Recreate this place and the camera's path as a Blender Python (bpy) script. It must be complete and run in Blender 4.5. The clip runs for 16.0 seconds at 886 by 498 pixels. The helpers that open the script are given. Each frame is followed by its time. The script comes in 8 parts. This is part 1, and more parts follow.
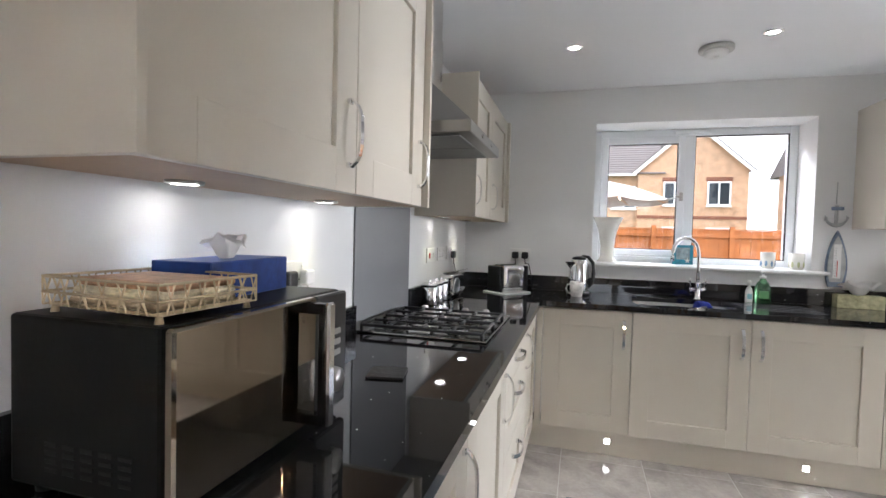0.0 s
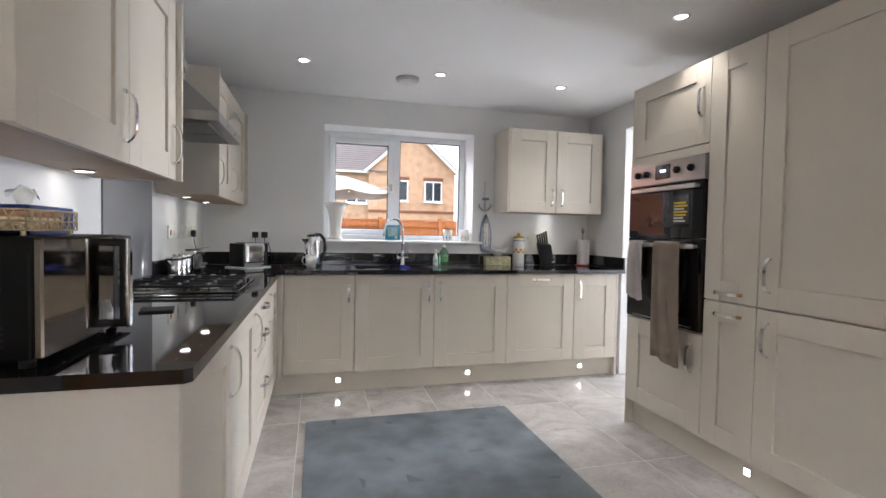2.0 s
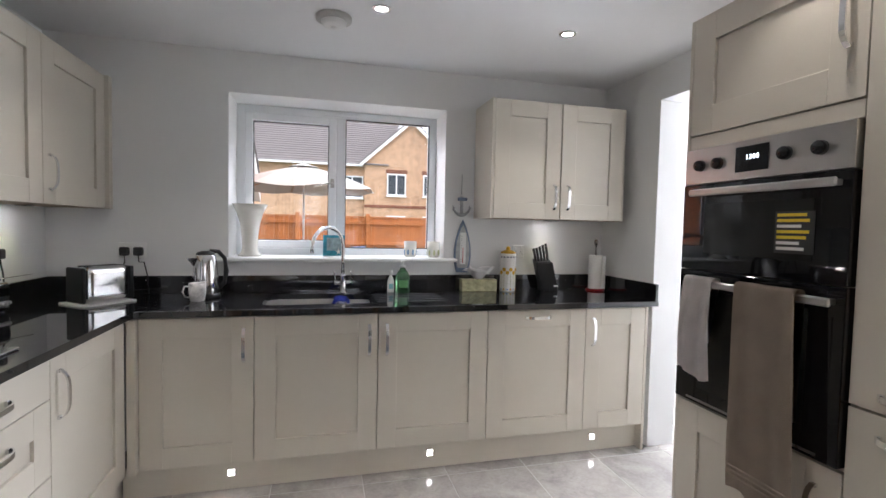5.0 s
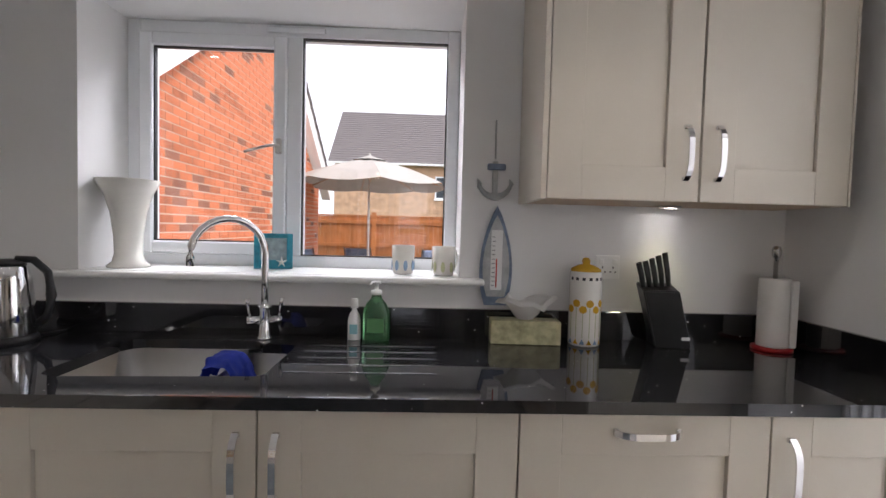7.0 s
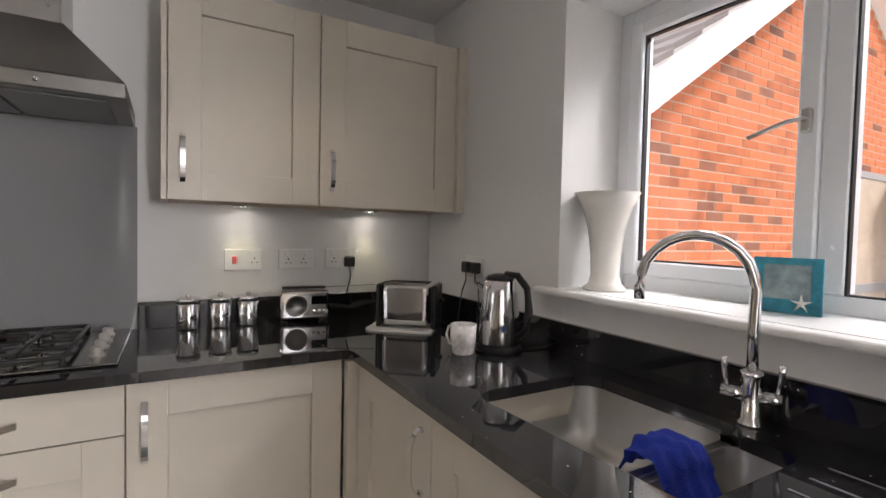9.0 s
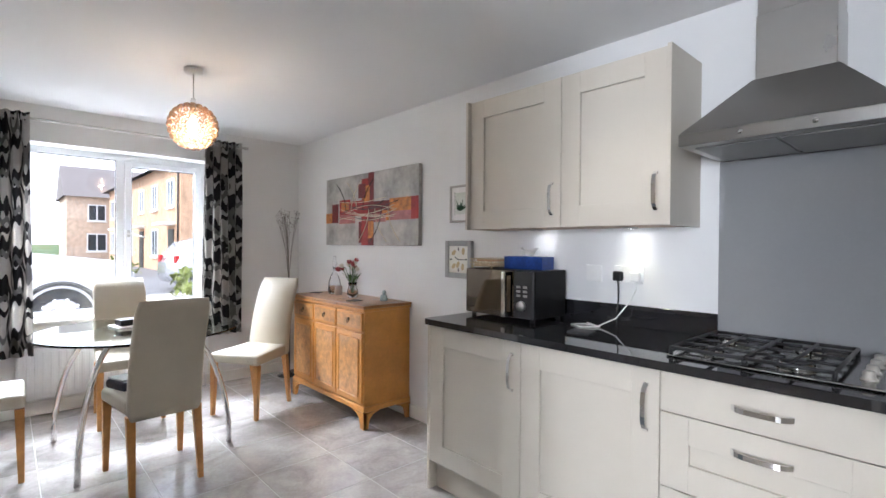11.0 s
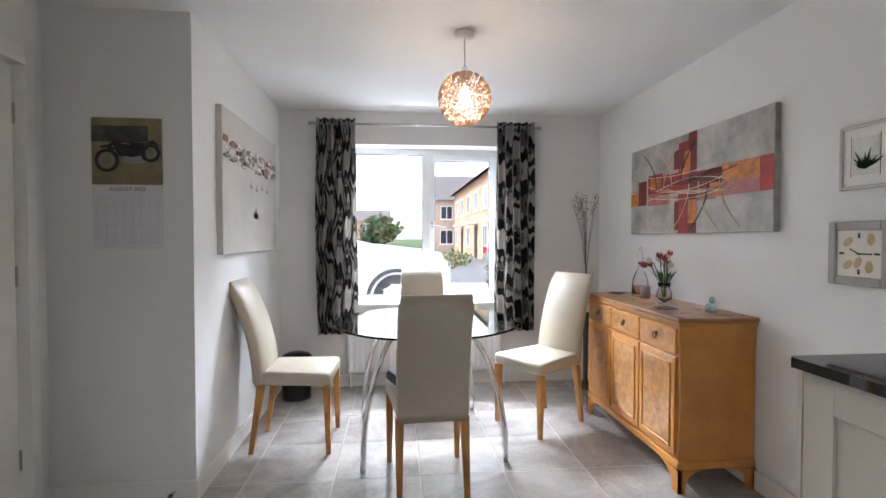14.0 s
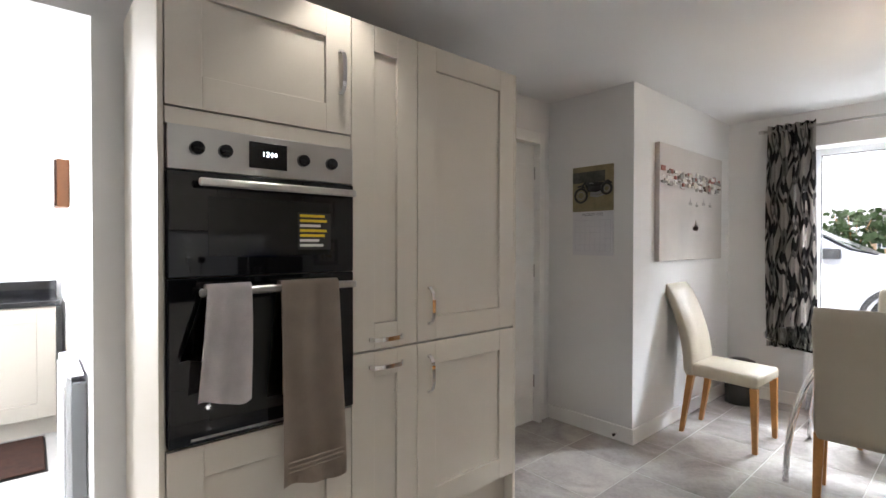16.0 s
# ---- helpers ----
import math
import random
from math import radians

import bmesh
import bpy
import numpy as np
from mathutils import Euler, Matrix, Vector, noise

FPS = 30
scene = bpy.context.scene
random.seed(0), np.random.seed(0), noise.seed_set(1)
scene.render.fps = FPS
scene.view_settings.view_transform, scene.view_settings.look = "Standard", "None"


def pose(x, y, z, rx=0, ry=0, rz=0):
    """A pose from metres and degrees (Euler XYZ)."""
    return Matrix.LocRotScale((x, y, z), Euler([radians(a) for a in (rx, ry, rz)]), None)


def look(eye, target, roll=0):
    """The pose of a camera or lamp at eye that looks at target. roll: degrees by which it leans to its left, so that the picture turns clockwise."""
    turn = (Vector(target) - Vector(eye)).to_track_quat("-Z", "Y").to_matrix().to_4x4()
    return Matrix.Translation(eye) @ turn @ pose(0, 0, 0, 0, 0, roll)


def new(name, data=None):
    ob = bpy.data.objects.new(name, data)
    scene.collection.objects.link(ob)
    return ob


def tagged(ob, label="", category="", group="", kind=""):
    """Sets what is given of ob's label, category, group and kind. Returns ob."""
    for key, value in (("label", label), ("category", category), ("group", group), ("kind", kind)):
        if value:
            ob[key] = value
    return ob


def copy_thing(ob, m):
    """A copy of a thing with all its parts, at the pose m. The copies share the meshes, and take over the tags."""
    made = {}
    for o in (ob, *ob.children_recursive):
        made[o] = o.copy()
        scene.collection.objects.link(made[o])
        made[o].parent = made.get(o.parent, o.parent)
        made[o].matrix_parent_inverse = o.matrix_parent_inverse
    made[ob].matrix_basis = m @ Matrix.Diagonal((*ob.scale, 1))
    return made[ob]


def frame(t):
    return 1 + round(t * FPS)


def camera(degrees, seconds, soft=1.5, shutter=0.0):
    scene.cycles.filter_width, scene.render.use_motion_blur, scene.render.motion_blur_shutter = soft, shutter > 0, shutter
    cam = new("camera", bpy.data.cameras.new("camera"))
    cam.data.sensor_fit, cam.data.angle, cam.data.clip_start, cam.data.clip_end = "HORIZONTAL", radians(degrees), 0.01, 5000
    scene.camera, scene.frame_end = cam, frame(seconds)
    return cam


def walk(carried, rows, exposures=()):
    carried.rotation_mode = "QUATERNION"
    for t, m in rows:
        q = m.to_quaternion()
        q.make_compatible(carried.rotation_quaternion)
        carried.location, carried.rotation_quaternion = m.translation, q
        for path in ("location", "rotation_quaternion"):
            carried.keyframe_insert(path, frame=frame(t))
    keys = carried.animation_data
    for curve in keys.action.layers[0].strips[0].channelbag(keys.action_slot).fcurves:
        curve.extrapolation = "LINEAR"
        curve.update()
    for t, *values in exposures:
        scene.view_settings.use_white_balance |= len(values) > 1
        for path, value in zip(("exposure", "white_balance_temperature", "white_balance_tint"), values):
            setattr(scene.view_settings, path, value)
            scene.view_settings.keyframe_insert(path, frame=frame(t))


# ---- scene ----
cam = camera(86.1, 16.0)
PATH = [
    (0, (0.233, -2.897, 1.299), (-0.319, -0.976, 1.23), 1.5),
    (0.5, (0.299, -3.053, 1.293), (0.312, -1.053, 1.237), 1.1),
    (1, (0.326, -3.227, 1.296), (0.548, -1.24, 1.238), 1.1),
    (1.5, (0.302, -3.389, 1.239), (0.686, -1.427, 1.18), 1.1),
    (2, (0.267, -3.516, 1.192), (0.781, -1.585, 1.125), 1.1),
    (2.5, (0.24, -3.546, 1.165), (0.801, -1.63, 1.054), 1.3),
    (3, (0.286, -3.453, 1.286), (0.856, -1.54, 1.156), 1.1),
    (3.5, (0.43, -3.284, 1.323), (1.003, -1.37, 1.225), 1.1),
    (4, (0.55, -3.029, 1.307), (1.126, -1.116, 1.219), 1.3),
    (4.2, (0.594, -2.92, 1.331), (1.165, -1.005, 1.241), 1.3),
    (6.3, (1.38, -1.553, 1.306), (1.657, 0.426, 1.216), 1.2),
    (6.5, (1.448, -1.421, 1.315), (1.685, 0.563, 1.224), 1.2),
    (7, (1.514, -1.072, 1.292), (1.586, 0.925, 1.205), 1.5),
    (7.5, (1.554, -0.712, 1.329), (1.346, 1.272, 1.184), 0.6),
    (8, (1.455, -0.472, 1.318), (0.863, 1.436, 1.233), 1.5),
    (8.5, (1.429, -0.428, 1.314), (0.17, 1.125, 1.247), 1.6),
    (9, (1.506, -0.541, 1.299), (-0.223, 0.462, 1.227), 1.3),
    (9.5, (1.571, -0.599, 1.301), (-0.409, -0.325, 1.235), 1.3),
    (10, (1.593, -0.561, 1.321), (-0.327, -1.123, 1.281), 0.5),
    (12.3, (1.716, -0.551, 1.259), (0.828, -2.343, 1.232), 0.4),
    (12.5, (1.667, -0.601, 1.26), (0.819, -2.412, 1.222), 0.3),
    (13, (1.504, -0.812, 1.271), (0.732, -2.656, 1.214), 0.3),
    (13.5, (1.361, -1.027, 1.264), (0.712, -2.918, 1.209), 0.3),
    (14, (1.194, -1.16, 1.264), (0.998, -3.15, 1.215), -0.0),
    (14.5, (1.114, -1.061, 1.275), (1.404, -3.039, 1.242), -0.0),
    (15, (0.99, -0.885, 1.307), (1.659, -2.77, 1.273), 0.0),
    (15.3, (0.909, -0.823, 1.295), (1.789, -2.618, 1.265), 0.1),
    (15.5, (0.847, -0.767, 1.309), (1.907, -2.463, 1.271), -0.0),
    (16, (0.672, -0.616, 1.29), (2.178, -1.931, 1.266), 0.1),
]
EXPOSURES = [(0.0, 1.84, 6100, 13), (2.0, 1.68, 6100, 14), (4.2, 1.68, 6100, 14), (6.3, 1.02, 6150, 16), (7.5, 1.15, 6500, 18), (8.5, 1.1, 6750, 18), (9.5, 1.45, 6500, 16), (10.2, 1.95, 5900, 14),
             (12.5, 1.6, 5850, 13), (13.5, 1.75, 5900, 13), (14.5, 1.66, 5950, 14), (16.0, 1.7, 6200, 13)]
walk(cam, [(t, look(eye, target, roll)) for t, eye, target, roll in PATH], EXPOSURES)

# ---- world and light ----
world = bpy.data.worlds.new("world")
scene.world = world
world.use_nodes = True
wn = world.node_tree.nodes
sky = wn.new("ShaderNodeTexSky")
sky.sky_type = "NISHITA"
sky.sun_disc = False
sky.sun_elevation, sky.sun_rotation = radians(50), radians(140)
sky.air_density, sky.dust_density, sky.ozone_density = 1.0, 3.0, 1.0
cloud = wn.new("ShaderNodeMix")
cloud.data_type = "RGBA"
cloud.inputs[0].default_value = 0.8
cloud.inputs[7].default_value = (7.4, 7.6, 7.9, 1)     # bright overcast layer
world.node_tree.links.new(sky.outputs[0], cloud.inputs[6])
world.node_tree.links.new(cloud.outputs[2], wn["Background"].inputs[0])
wn["Background"].inputs[1].default_value = 0.125


def lamp(name, kind, m, energy, colour=(1, 1, 1), **more):
    data = bpy.data.lights.new(name, kind)
    data.energy, data.color = energy, colour
    if kind == "AREA":
        data.shape, data.size, data.size_y = "RECTANGLE", more["size"][0], more["size"][1]
    if kind == "SPOT":
        data.spot_size, data.spot_blend, data.shadow_soft_size = radians(more["cone"]), 0.6, 0.02
    if kind == "POINT":
        data.shadow_soft_size = more["radius"]
    if kind == "SUN":
        data.angle = radians(more["angle"])
    ob = new(name, data)
    ob.matrix_world = m
    return ob


lamp("sun", "SUN", look((14, -4, 15), (0, 0, 0)), 1.2, (1, 0.96, 0.9), angle=12)
# added area lamps boost the daylight, hidden outside above window and door heads
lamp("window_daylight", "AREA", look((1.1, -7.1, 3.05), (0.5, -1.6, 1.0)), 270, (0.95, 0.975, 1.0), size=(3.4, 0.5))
lamp("door_daylight", "AREA", look((4.28, 1.3, 2.6), (4.2, -0.9, 0.5)), 22, (0.93, 0.97, 1.0), size=(0.9, 0.5))
lamp("sink_window_daylight", "AREA", look((0.98, 1.8, 2.86), (0.98, -1.2, 0.75)), 24, (0.96, 0.98, 1.0), size=(1.5, 0.4))
# added lamp in the assumed window_3, throws light west onto the base units
lamp("side_room_fill", "AREA", look((5.36, 0.42, 1.5), (0.0, -1.2, 0.7)), 56, (0.96, 0.98, 1.0), size=(0.68, 1.0))

# ---- materials ----
MATS = {}


def mat(name, base, rough=0.5, metal=0.0, vary=0.06, scale=6.0, fine=80.0, bump=0.02, coat=0.0, trans=0.0, emit=0.0, ior=1.45, rand=0.0, rvar=0.08):
    """A surface with colour change at two scales, fine relief and uneven gloss."""
    if name in MATS:
        return MATS[name]
    m = bpy.data.materials.new(name)
    m.use_nodes = True
    t = m.node_tree
    b = t.nodes["Principled BSDF"]
    b.inputs["Metallic"].default_value = metal
    b.inputs["Roughness"].default_value = rough
    b.inputs["IOR"].default_value = ior
    b.inputs["Coat Weight"].default_value = coat
    b.inputs["Transmission Weight"].default_value = trans
    if emit:
        b.inputs["Emission Color"].default_value = (*base, 1)
        b.inputs["Emission Strength"].default_value = emit
    geo = t.nodes.new("ShaderNodeNewGeometry")
    n1, n2 = t.nodes.new("ShaderNodeTexNoise"), t.nodes.new("ShaderNodeTexNoise")
    n1.inputs["Scale"].default_value, n2.inputs["Scale"].default_value = scale, fine
    n1.inputs["Detail"].default_value, n2.inputs["Detail"].default_value = 4, 3
    for n in (n1, n2):
        t.links.new(geo.outputs["Position"], n.inputs["Vector"])
    mix = t.nodes.new("ShaderNodeMath")
    mix.operation = "ADD"
    half = t.nodes.new("ShaderNodeMath")
    half.operation = "MULTIPLY"
    half.inputs[1].default_value = 0.4
    t.links.new(n2.outputs[0], half.inputs[0])
    t.links.new(n1.outputs[0], mix.inputs[0])
    t.links.new(half.outputs[0], mix.inputs[1])
    src = mix.outputs[0]
    if rand:
        oi = t.nodes.new("ShaderNodeObjectInfo")
        rm = t.nodes.new("ShaderNodeMath")
        rm.operation = "MULTIPLY_ADD"
        rm.inputs[1].default_value = rand
        t.links.new(oi.outputs["Random"], rm.inputs[0])
        t.links.new(src, rm.inputs[2])
        src = rm.outputs[0]
    ramp = t.nodes.new("ShaderNodeValToRGB")
    lo, hi = [c * (1 - vary) for c in base], [min(1, c * (1 + vary)) for c in base]
    ramp.color_ramp.elements[0].position, ramp.color_ramp.elements[1].position = 0.45, 0.95 + rand
    ramp.color_ramp.elements[0].color, ramp.color_ramp.elements[1].color = (*lo, 1), (*hi, 1)
    t.links.new(src, ramp.inputs[0])
    t.links.new(ramp.outputs[0], b.inputs["Base Color"])
    rr = t.nodes.new("ShaderNodeMapRange")
    rr.inputs["To Min"].default_value, rr.inputs["To Max"].default_value = max(0.01, rough * (1 - rvar)), min(1, rough * (1 + rvar))
    t.links.new(n1.outputs[0], rr.inputs[0])
    t.links.new(rr.outputs[0], b.inputs["Roughness"])
    if bump:
        bp = t.nodes.new("ShaderNodeBump")
        bp.inputs["Strength"].default_value, bp.inputs["Distance"].default_value = bump, 0.01
        t.links.new(n2.outputs[0], bp.inputs["Height"])
        t.links.new(bp.outputs[0], b.inputs["Normal"])
    MATS[name] = m
    return m


WALL = mat("wall_paint", (0.76, 0.76, 0.75), 0.7, vary=0.02, scale=1.5, fine=220, bump=0.05)
CEIL = mat("ceiling_paint", (0.81, 0.81, 0.81), 0.8, vary=0.02, scale=1.2, fine=200, bump=0.04)
TRIMW = mat("white_gloss_trim", (0.82, 0.82, 0.8), 0.3, vary=0.02, fine=60, bump=0.01)
UPVC = mat("white_upvc", (0.84, 0.86, 0.88), 0.25, vary=0.015, bump=0.0)
CREAM = mat("cream_cabinet_paint", (0.60, 0.553, 0.472), 0.38, vary=0.025, scale=3, fine=140, bump=0.015)
CARC = mat("cream_carcass", (0.56, 0.51, 0.43), 0.45, vary=0.03)
OAKPLY = mat("tan_unit_underside", (0.45, 0.31, 0.2), 0.5, vary=0.1, scale=4)
CHROME = mat("polished_chrome", (0.78, 0.78, 0.78), 0.09, 1.0, vary=0.03, bump=0.0)
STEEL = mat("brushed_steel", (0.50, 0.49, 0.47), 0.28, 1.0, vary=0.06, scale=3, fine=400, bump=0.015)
# base darkened to stand for the dark surroundings the hood canopy reflects
DIMSTEEL = mat("dimmed_steel", (0.34, 0.33, 0.315), 0.28, 1.0, vary=0.05, scale=3, fine=400, bump=0.015)
BLACKGLOSS = mat("black_gloss", (0.006, 0.006, 0.007), 0.06, vary=0.1, bump=0.0, ior=1.4)
OVENGLASS = mat("coated_oven_glass", (0.006, 0.006, 0.007), 0.03, vary=0.1, bump=0.0, ior=1.45)
BLACKPL = mat("black_plastic", (0.015, 0.015, 0.016), 0.35, vary=0.15, bump=0.02)
IRON = mat("cast_iron", (0.012, 0.012, 0.013), 0.45, vary=0.2, bump=0.08)
CERAMIC = mat("white_ceramic", (0.80, 0.78, 0.72), 0.15, vary=0.03, bump=0.0, coat=0.3)
SOCKET = mat("white_socket_plastic", (0.80, 0.80, 0.78), 0.3, vary=0.02, bump=0.0)
GREYGLASS = mat("grey_glass_splashback", (0.235, 0.239, 0.247), 0.08, vary=0.03, scale=1.5, bump=0.0, coat=0.4)
LEATHER = mat("cream_leather", (0.47, 0.425, 0.335), 0.45, vary=0.05, scale=5, fine=260, bump=0.12)
OAK = mat("oak_leg", (0.47, 0.22, 0.062), 0.4, vary=0.18, scale=14, fine=60, bump=0.03)
RUG = mat("grey_blue_rug_pile", (0.135, 0.155, 0.17), 0.95, vary=0.35, scale=5, fine=190, bump=0.5)
PAPER = mat("white_paper", (0.80, 0.79, 0.76), 0.8, vary=0.03, bump=0.03)


def flat(name, c, rough=0.5, **k):
    return mat(name, c, rough, **k)


def quartz():
    m = mat("black_sparkle_quartz", (0.014, 0.014, 0.016), 0.035, vary=0.3, scale=20, bump=0.0, ior=1.68)
    t, b = m.node_tree, m.node_tree.nodes["Principled BSDF"]
    geo = [n for n in t.nodes if n.type == "NEW_GEOMETRY"][0]
    v = t.nodes.new("ShaderNodeTexVoronoi")
    v.inputs["Scale"].default_value = 46
    t.links.new(geo.outputs["Position"], v.inputs["Vector"])
    pick = t.nodes.new("ShaderNodeSeparateColor")
    t.links.new(v.outputs["Color"], pick.inputs[0])
    big = t.nodes.new("ShaderNodeMath")
    big.operation = "MULTIPLY"
    big.inputs[1].default_value = 0.2
    t.links.new(pick.outputs[0], big.inputs[0])
    near = t.nodes.new("ShaderNodeMath")
    near.operation = "LESS_THAN"
    t.links.new(v.outputs["Distance"], near.inputs[0])
    sel = t.nodes.new("ShaderNodeMath")
    sel.operation = "SUBTRACT"
    sel.inputs[1].default_value = 0.085
    t.links.new(big.outputs[0], sel.inputs[0])
    t.links.new(sel.outputs[0], near.inputs[1])
    old = b.inputs["Base Color"].links[0].from_socket
    mx = t.nodes.new("ShaderNodeMix")
    mx.data_type = "RGBA"
    t.links.new(near.outputs[0], mx.inputs[0])
    t.links.new(old, mx.inputs[6])
    mx.inputs[7].default_value = (0.85, 0.85, 0.82, 1)
    t.links.new(mx.outputs[2], b.inputs["Base Color"])
    return m


QUARTZ = quartz()


def tilemat():
    """Polished stone-look porcelain with cloudy veins."""
    m = mat("stone_look_porcelain", (0.40, 0.375, 0.355), 0.13, vary=0.3, scale=3.0, fine=26, bump=0.004, rand=0.12, rvar=0.3)
    t = m.node_tree
    geo = [n for n in t.nodes if n.type == "NEW_GEOMETRY"][0]
    oi = [n for n in t.nodes if n.type == "OBJECT_INFO"][0]
    ad = t.nodes.new("ShaderNodeVectorMath")
    ad.operation = "MULTIPLY_ADD"
    cmb = t.nodes.new("ShaderNodeCombineXYZ")
    for i in range(3):
        t.links.new(oi.outputs["Random"], cmb.inputs[i])
    t.links.new(cmb.outputs[0], ad.inputs[0])
    ad.inputs[1].default_value = (13, 7, 0)
    t.links.new(geo.outputs["Position"], ad.inputs[2])
    for n in t.nodes:
        if n.type == "TEX_NOISE":
            n.inputs["Distortion"].default_value = 1.6
            t.links.new(ad.outputs[0], n.inputs["Vector"])
    return m


TILE = tilemat()
GROUT = mat("pale_grout", (0.50, 0.485, 0.465), 0.85, vary=0.08, fine=300, bump=0.1)


def glassmat(name, tint=(1, 1, 1), rough=0.0):
    m = bpy.data.materials.new(name)
    m.use_nodes = True
    b = m.node_tree.nodes["Principled BSDF"]
    b.inputs["Base Color"].default_value = (*tint, 1)
    b.inputs["Roughness"].default_value = rough
    b.inputs["Transmission Weight"].default_value = 1.0
    b.inputs["IOR"].default_value = 1.45
    return m


GLASS = glassmat("clear_glass")
TABLEGLASS = glassmat("table_glass", (0.86, 0.95, 0.92))


def glow(name, colour, strength):
    m = bpy.data.materials.new(name)
    m.use_nodes = True
    b = m.node_tree.nodes["Principled BSDF"]
    b.inputs["Base Color"].default_value = (*colour, 1)
    b.inputs["Emission Color"].default_value = (*colour, 1)
    b.inputs["Emission Strength"].default_value = strength
    return m


LED = glow("led_lens", (1, 0.97, 0.9), 9)
WARMBULB = glow("warm_bulb", (1, 0.78, 0.5), 2.6)

# ---- mesh helpers ----


def thing(name, m, label="", category="", group=""):
    ob = new(name)
    ob.empty_display_size = 0.1
    ob.matrix_world = m
    return tagged(ob, label, category, group)


def part(name, bm, material, parent=None, label="", smooth=0):
    me = bpy.data.meshes.new(name)
    if smooth:
        for f in bm.faces:
            f.smooth = True
        me_angle = radians(smooth)
        for e in bm.edges:
            if len(e.link_faces) == 2 and e.calc_face_angle(0) > me_angle:
                e.smooth = False
    bmesh.ops.recalc_face_normals(bm, faces=bm.faces)
    bm.to_mesh(me)
    bm.free()
    me.materials.append(material)
    ob = new(name, me)
    if parent:
        ob.parent = parent
    if label:
        tagged(ob, label)
    return ob


def setting(ob, label="", category=""):
    return tagged(ob, label, category, "", "structure")


def add_box(bm, lo, hi, bev=0.0, seg=1):
    c = [(a + b) / 2 for a, b in zip(lo, hi)]
    s = [abs(b - a) for a, b in zip(lo, hi)]
    r = bmesh.ops.create_cube(bm, size=1, matrix=Matrix.LocRotScale(c, None, s))
    if bev:
        edges = list({e for v in r["verts"] for e in v.link_edges})
        bmesh.ops.bevel(bm, geom=edges, offset=min(bev, min(s) * 0.45), segments=seg, affect="EDGES", profile=0.5)
    return r


def box(name, lo, hi, material, parent=None, bev=0.002, label="", seg=1):
    bm = bmesh.new()
    add_box(bm, lo, hi, bev, seg)
    return part(name, bm, material, parent, label)


def boxes(name, items, material, parent=None, bev=0.0, label=""):
    bm = bmesh.new()
    for lo, hi in items:
        add_box(bm, lo, hi, bev)
    return part(name, bm, material, parent, label)


def add_lathe(bm, profile, m=None, n=24):
    """Spin (radius, z) points round z."""
    m = m or Matrix()
    rings = []
    for r, z in profile:
        if r < 1e-5:
            rings.append([bm.verts.new(m @ Vector((0, 0, z)))])
        else:
            rings.append([bm.verts.new(m @ Vector((r * math.cos(a), r * math.sin(a), z))) for a in [2 * math.pi * i / n for i in range(n)]])
    for a, b in zip(rings, rings[1:]):
        for i in range(n):
            j = (i + 1) % n
            q = [a[i % len(a)], a[j % len(a)], b[j % len(b)], b[i % len(b)]]
            q = [v for k, v in enumerate(q) if v not in q[:k]]
            if len(q) > 2:
                bm.faces.new(q)
    return rings


def lathe(name, profile, material, parent=None, m=None, n=24, label="", smooth=40):
    bm = bmesh.new()
    add_lathe(bm, profile, m, n)
    return part(name, bm, material, parent, label, smooth)


def add_tube(bm, pts, r, n=8, flat_z=None):
    """A round (or r=(a, b) oval) rod through the points."""
    pts = [Vector(p) for p in pts]
    rad = r if callable(r) else (lambda f: r)
    rings = []
    up = Vector((0, 0, 1))
    for i, p in enumerate(pts):
        d = (pts[min(i + 1, len(pts) - 1)] - pts[max(i - 1, 0)]).normalized()
        side = d.cross(up)
        if side.length < 0.1:
            side = d.cross(Vector((0, 1, 0)))
        side.normalize()
        nor = side.cross(d).normalized()
        q = rad(i / max(1, len(pts) - 1))
        qa, qb = q if isinstance(q, tuple) else (q, q)
        rings.append([bm.verts.new(p + side * qa * math.cos(a) + nor * qb * math.sin(a)) for a in [2 * math.pi * k / n for k in range(n)]])
    for a, b in zip(rings, rings[1:]):
        for k in range(n):
            bm.faces.new([a[k], a[(k + 1) % n], b[(k + 1) % n], b[k]])
    bm.faces.new(rings[0][::-1])
    bm.faces.new(rings[-1])


def tube(name, pts, r, material, parent=None, n=8, label=""):
    bm = bmesh.new()
    add_tube(bm, pts, r, n)
    return part(name, bm, material, parent, label, 50)


def arc(c, r, a0, a1, n, plane="xz"):
    out = []
    for i in range(n + 1):
        a = radians(a0 + (a1 - a0) * i / n)
        u, v = r * math.cos(a), r * math.sin(a)
        out.append((c[0] + u, c[1], c[2] + v) if plane == "xz" else (c[0], c[1] + u, c[2] + v) if plane == "yz" else (c[0] + u, c[1] + v, c[2]))
    return out


def loop_cap(bm, loops):
    """A flat face bounded by loops of points, holes included."""
    edges = []
    for pts in loops:
        vs = [bm.verts.new(p) for p in pts]
        edges += [bm.edges.new((vs[i], vs[(i + 1) % len(vs)])) for i in range(len(vs))]
    return bmesh.ops.triangle_fill(bm, use_beauty=True, use_dissolve=True, edges=edges)


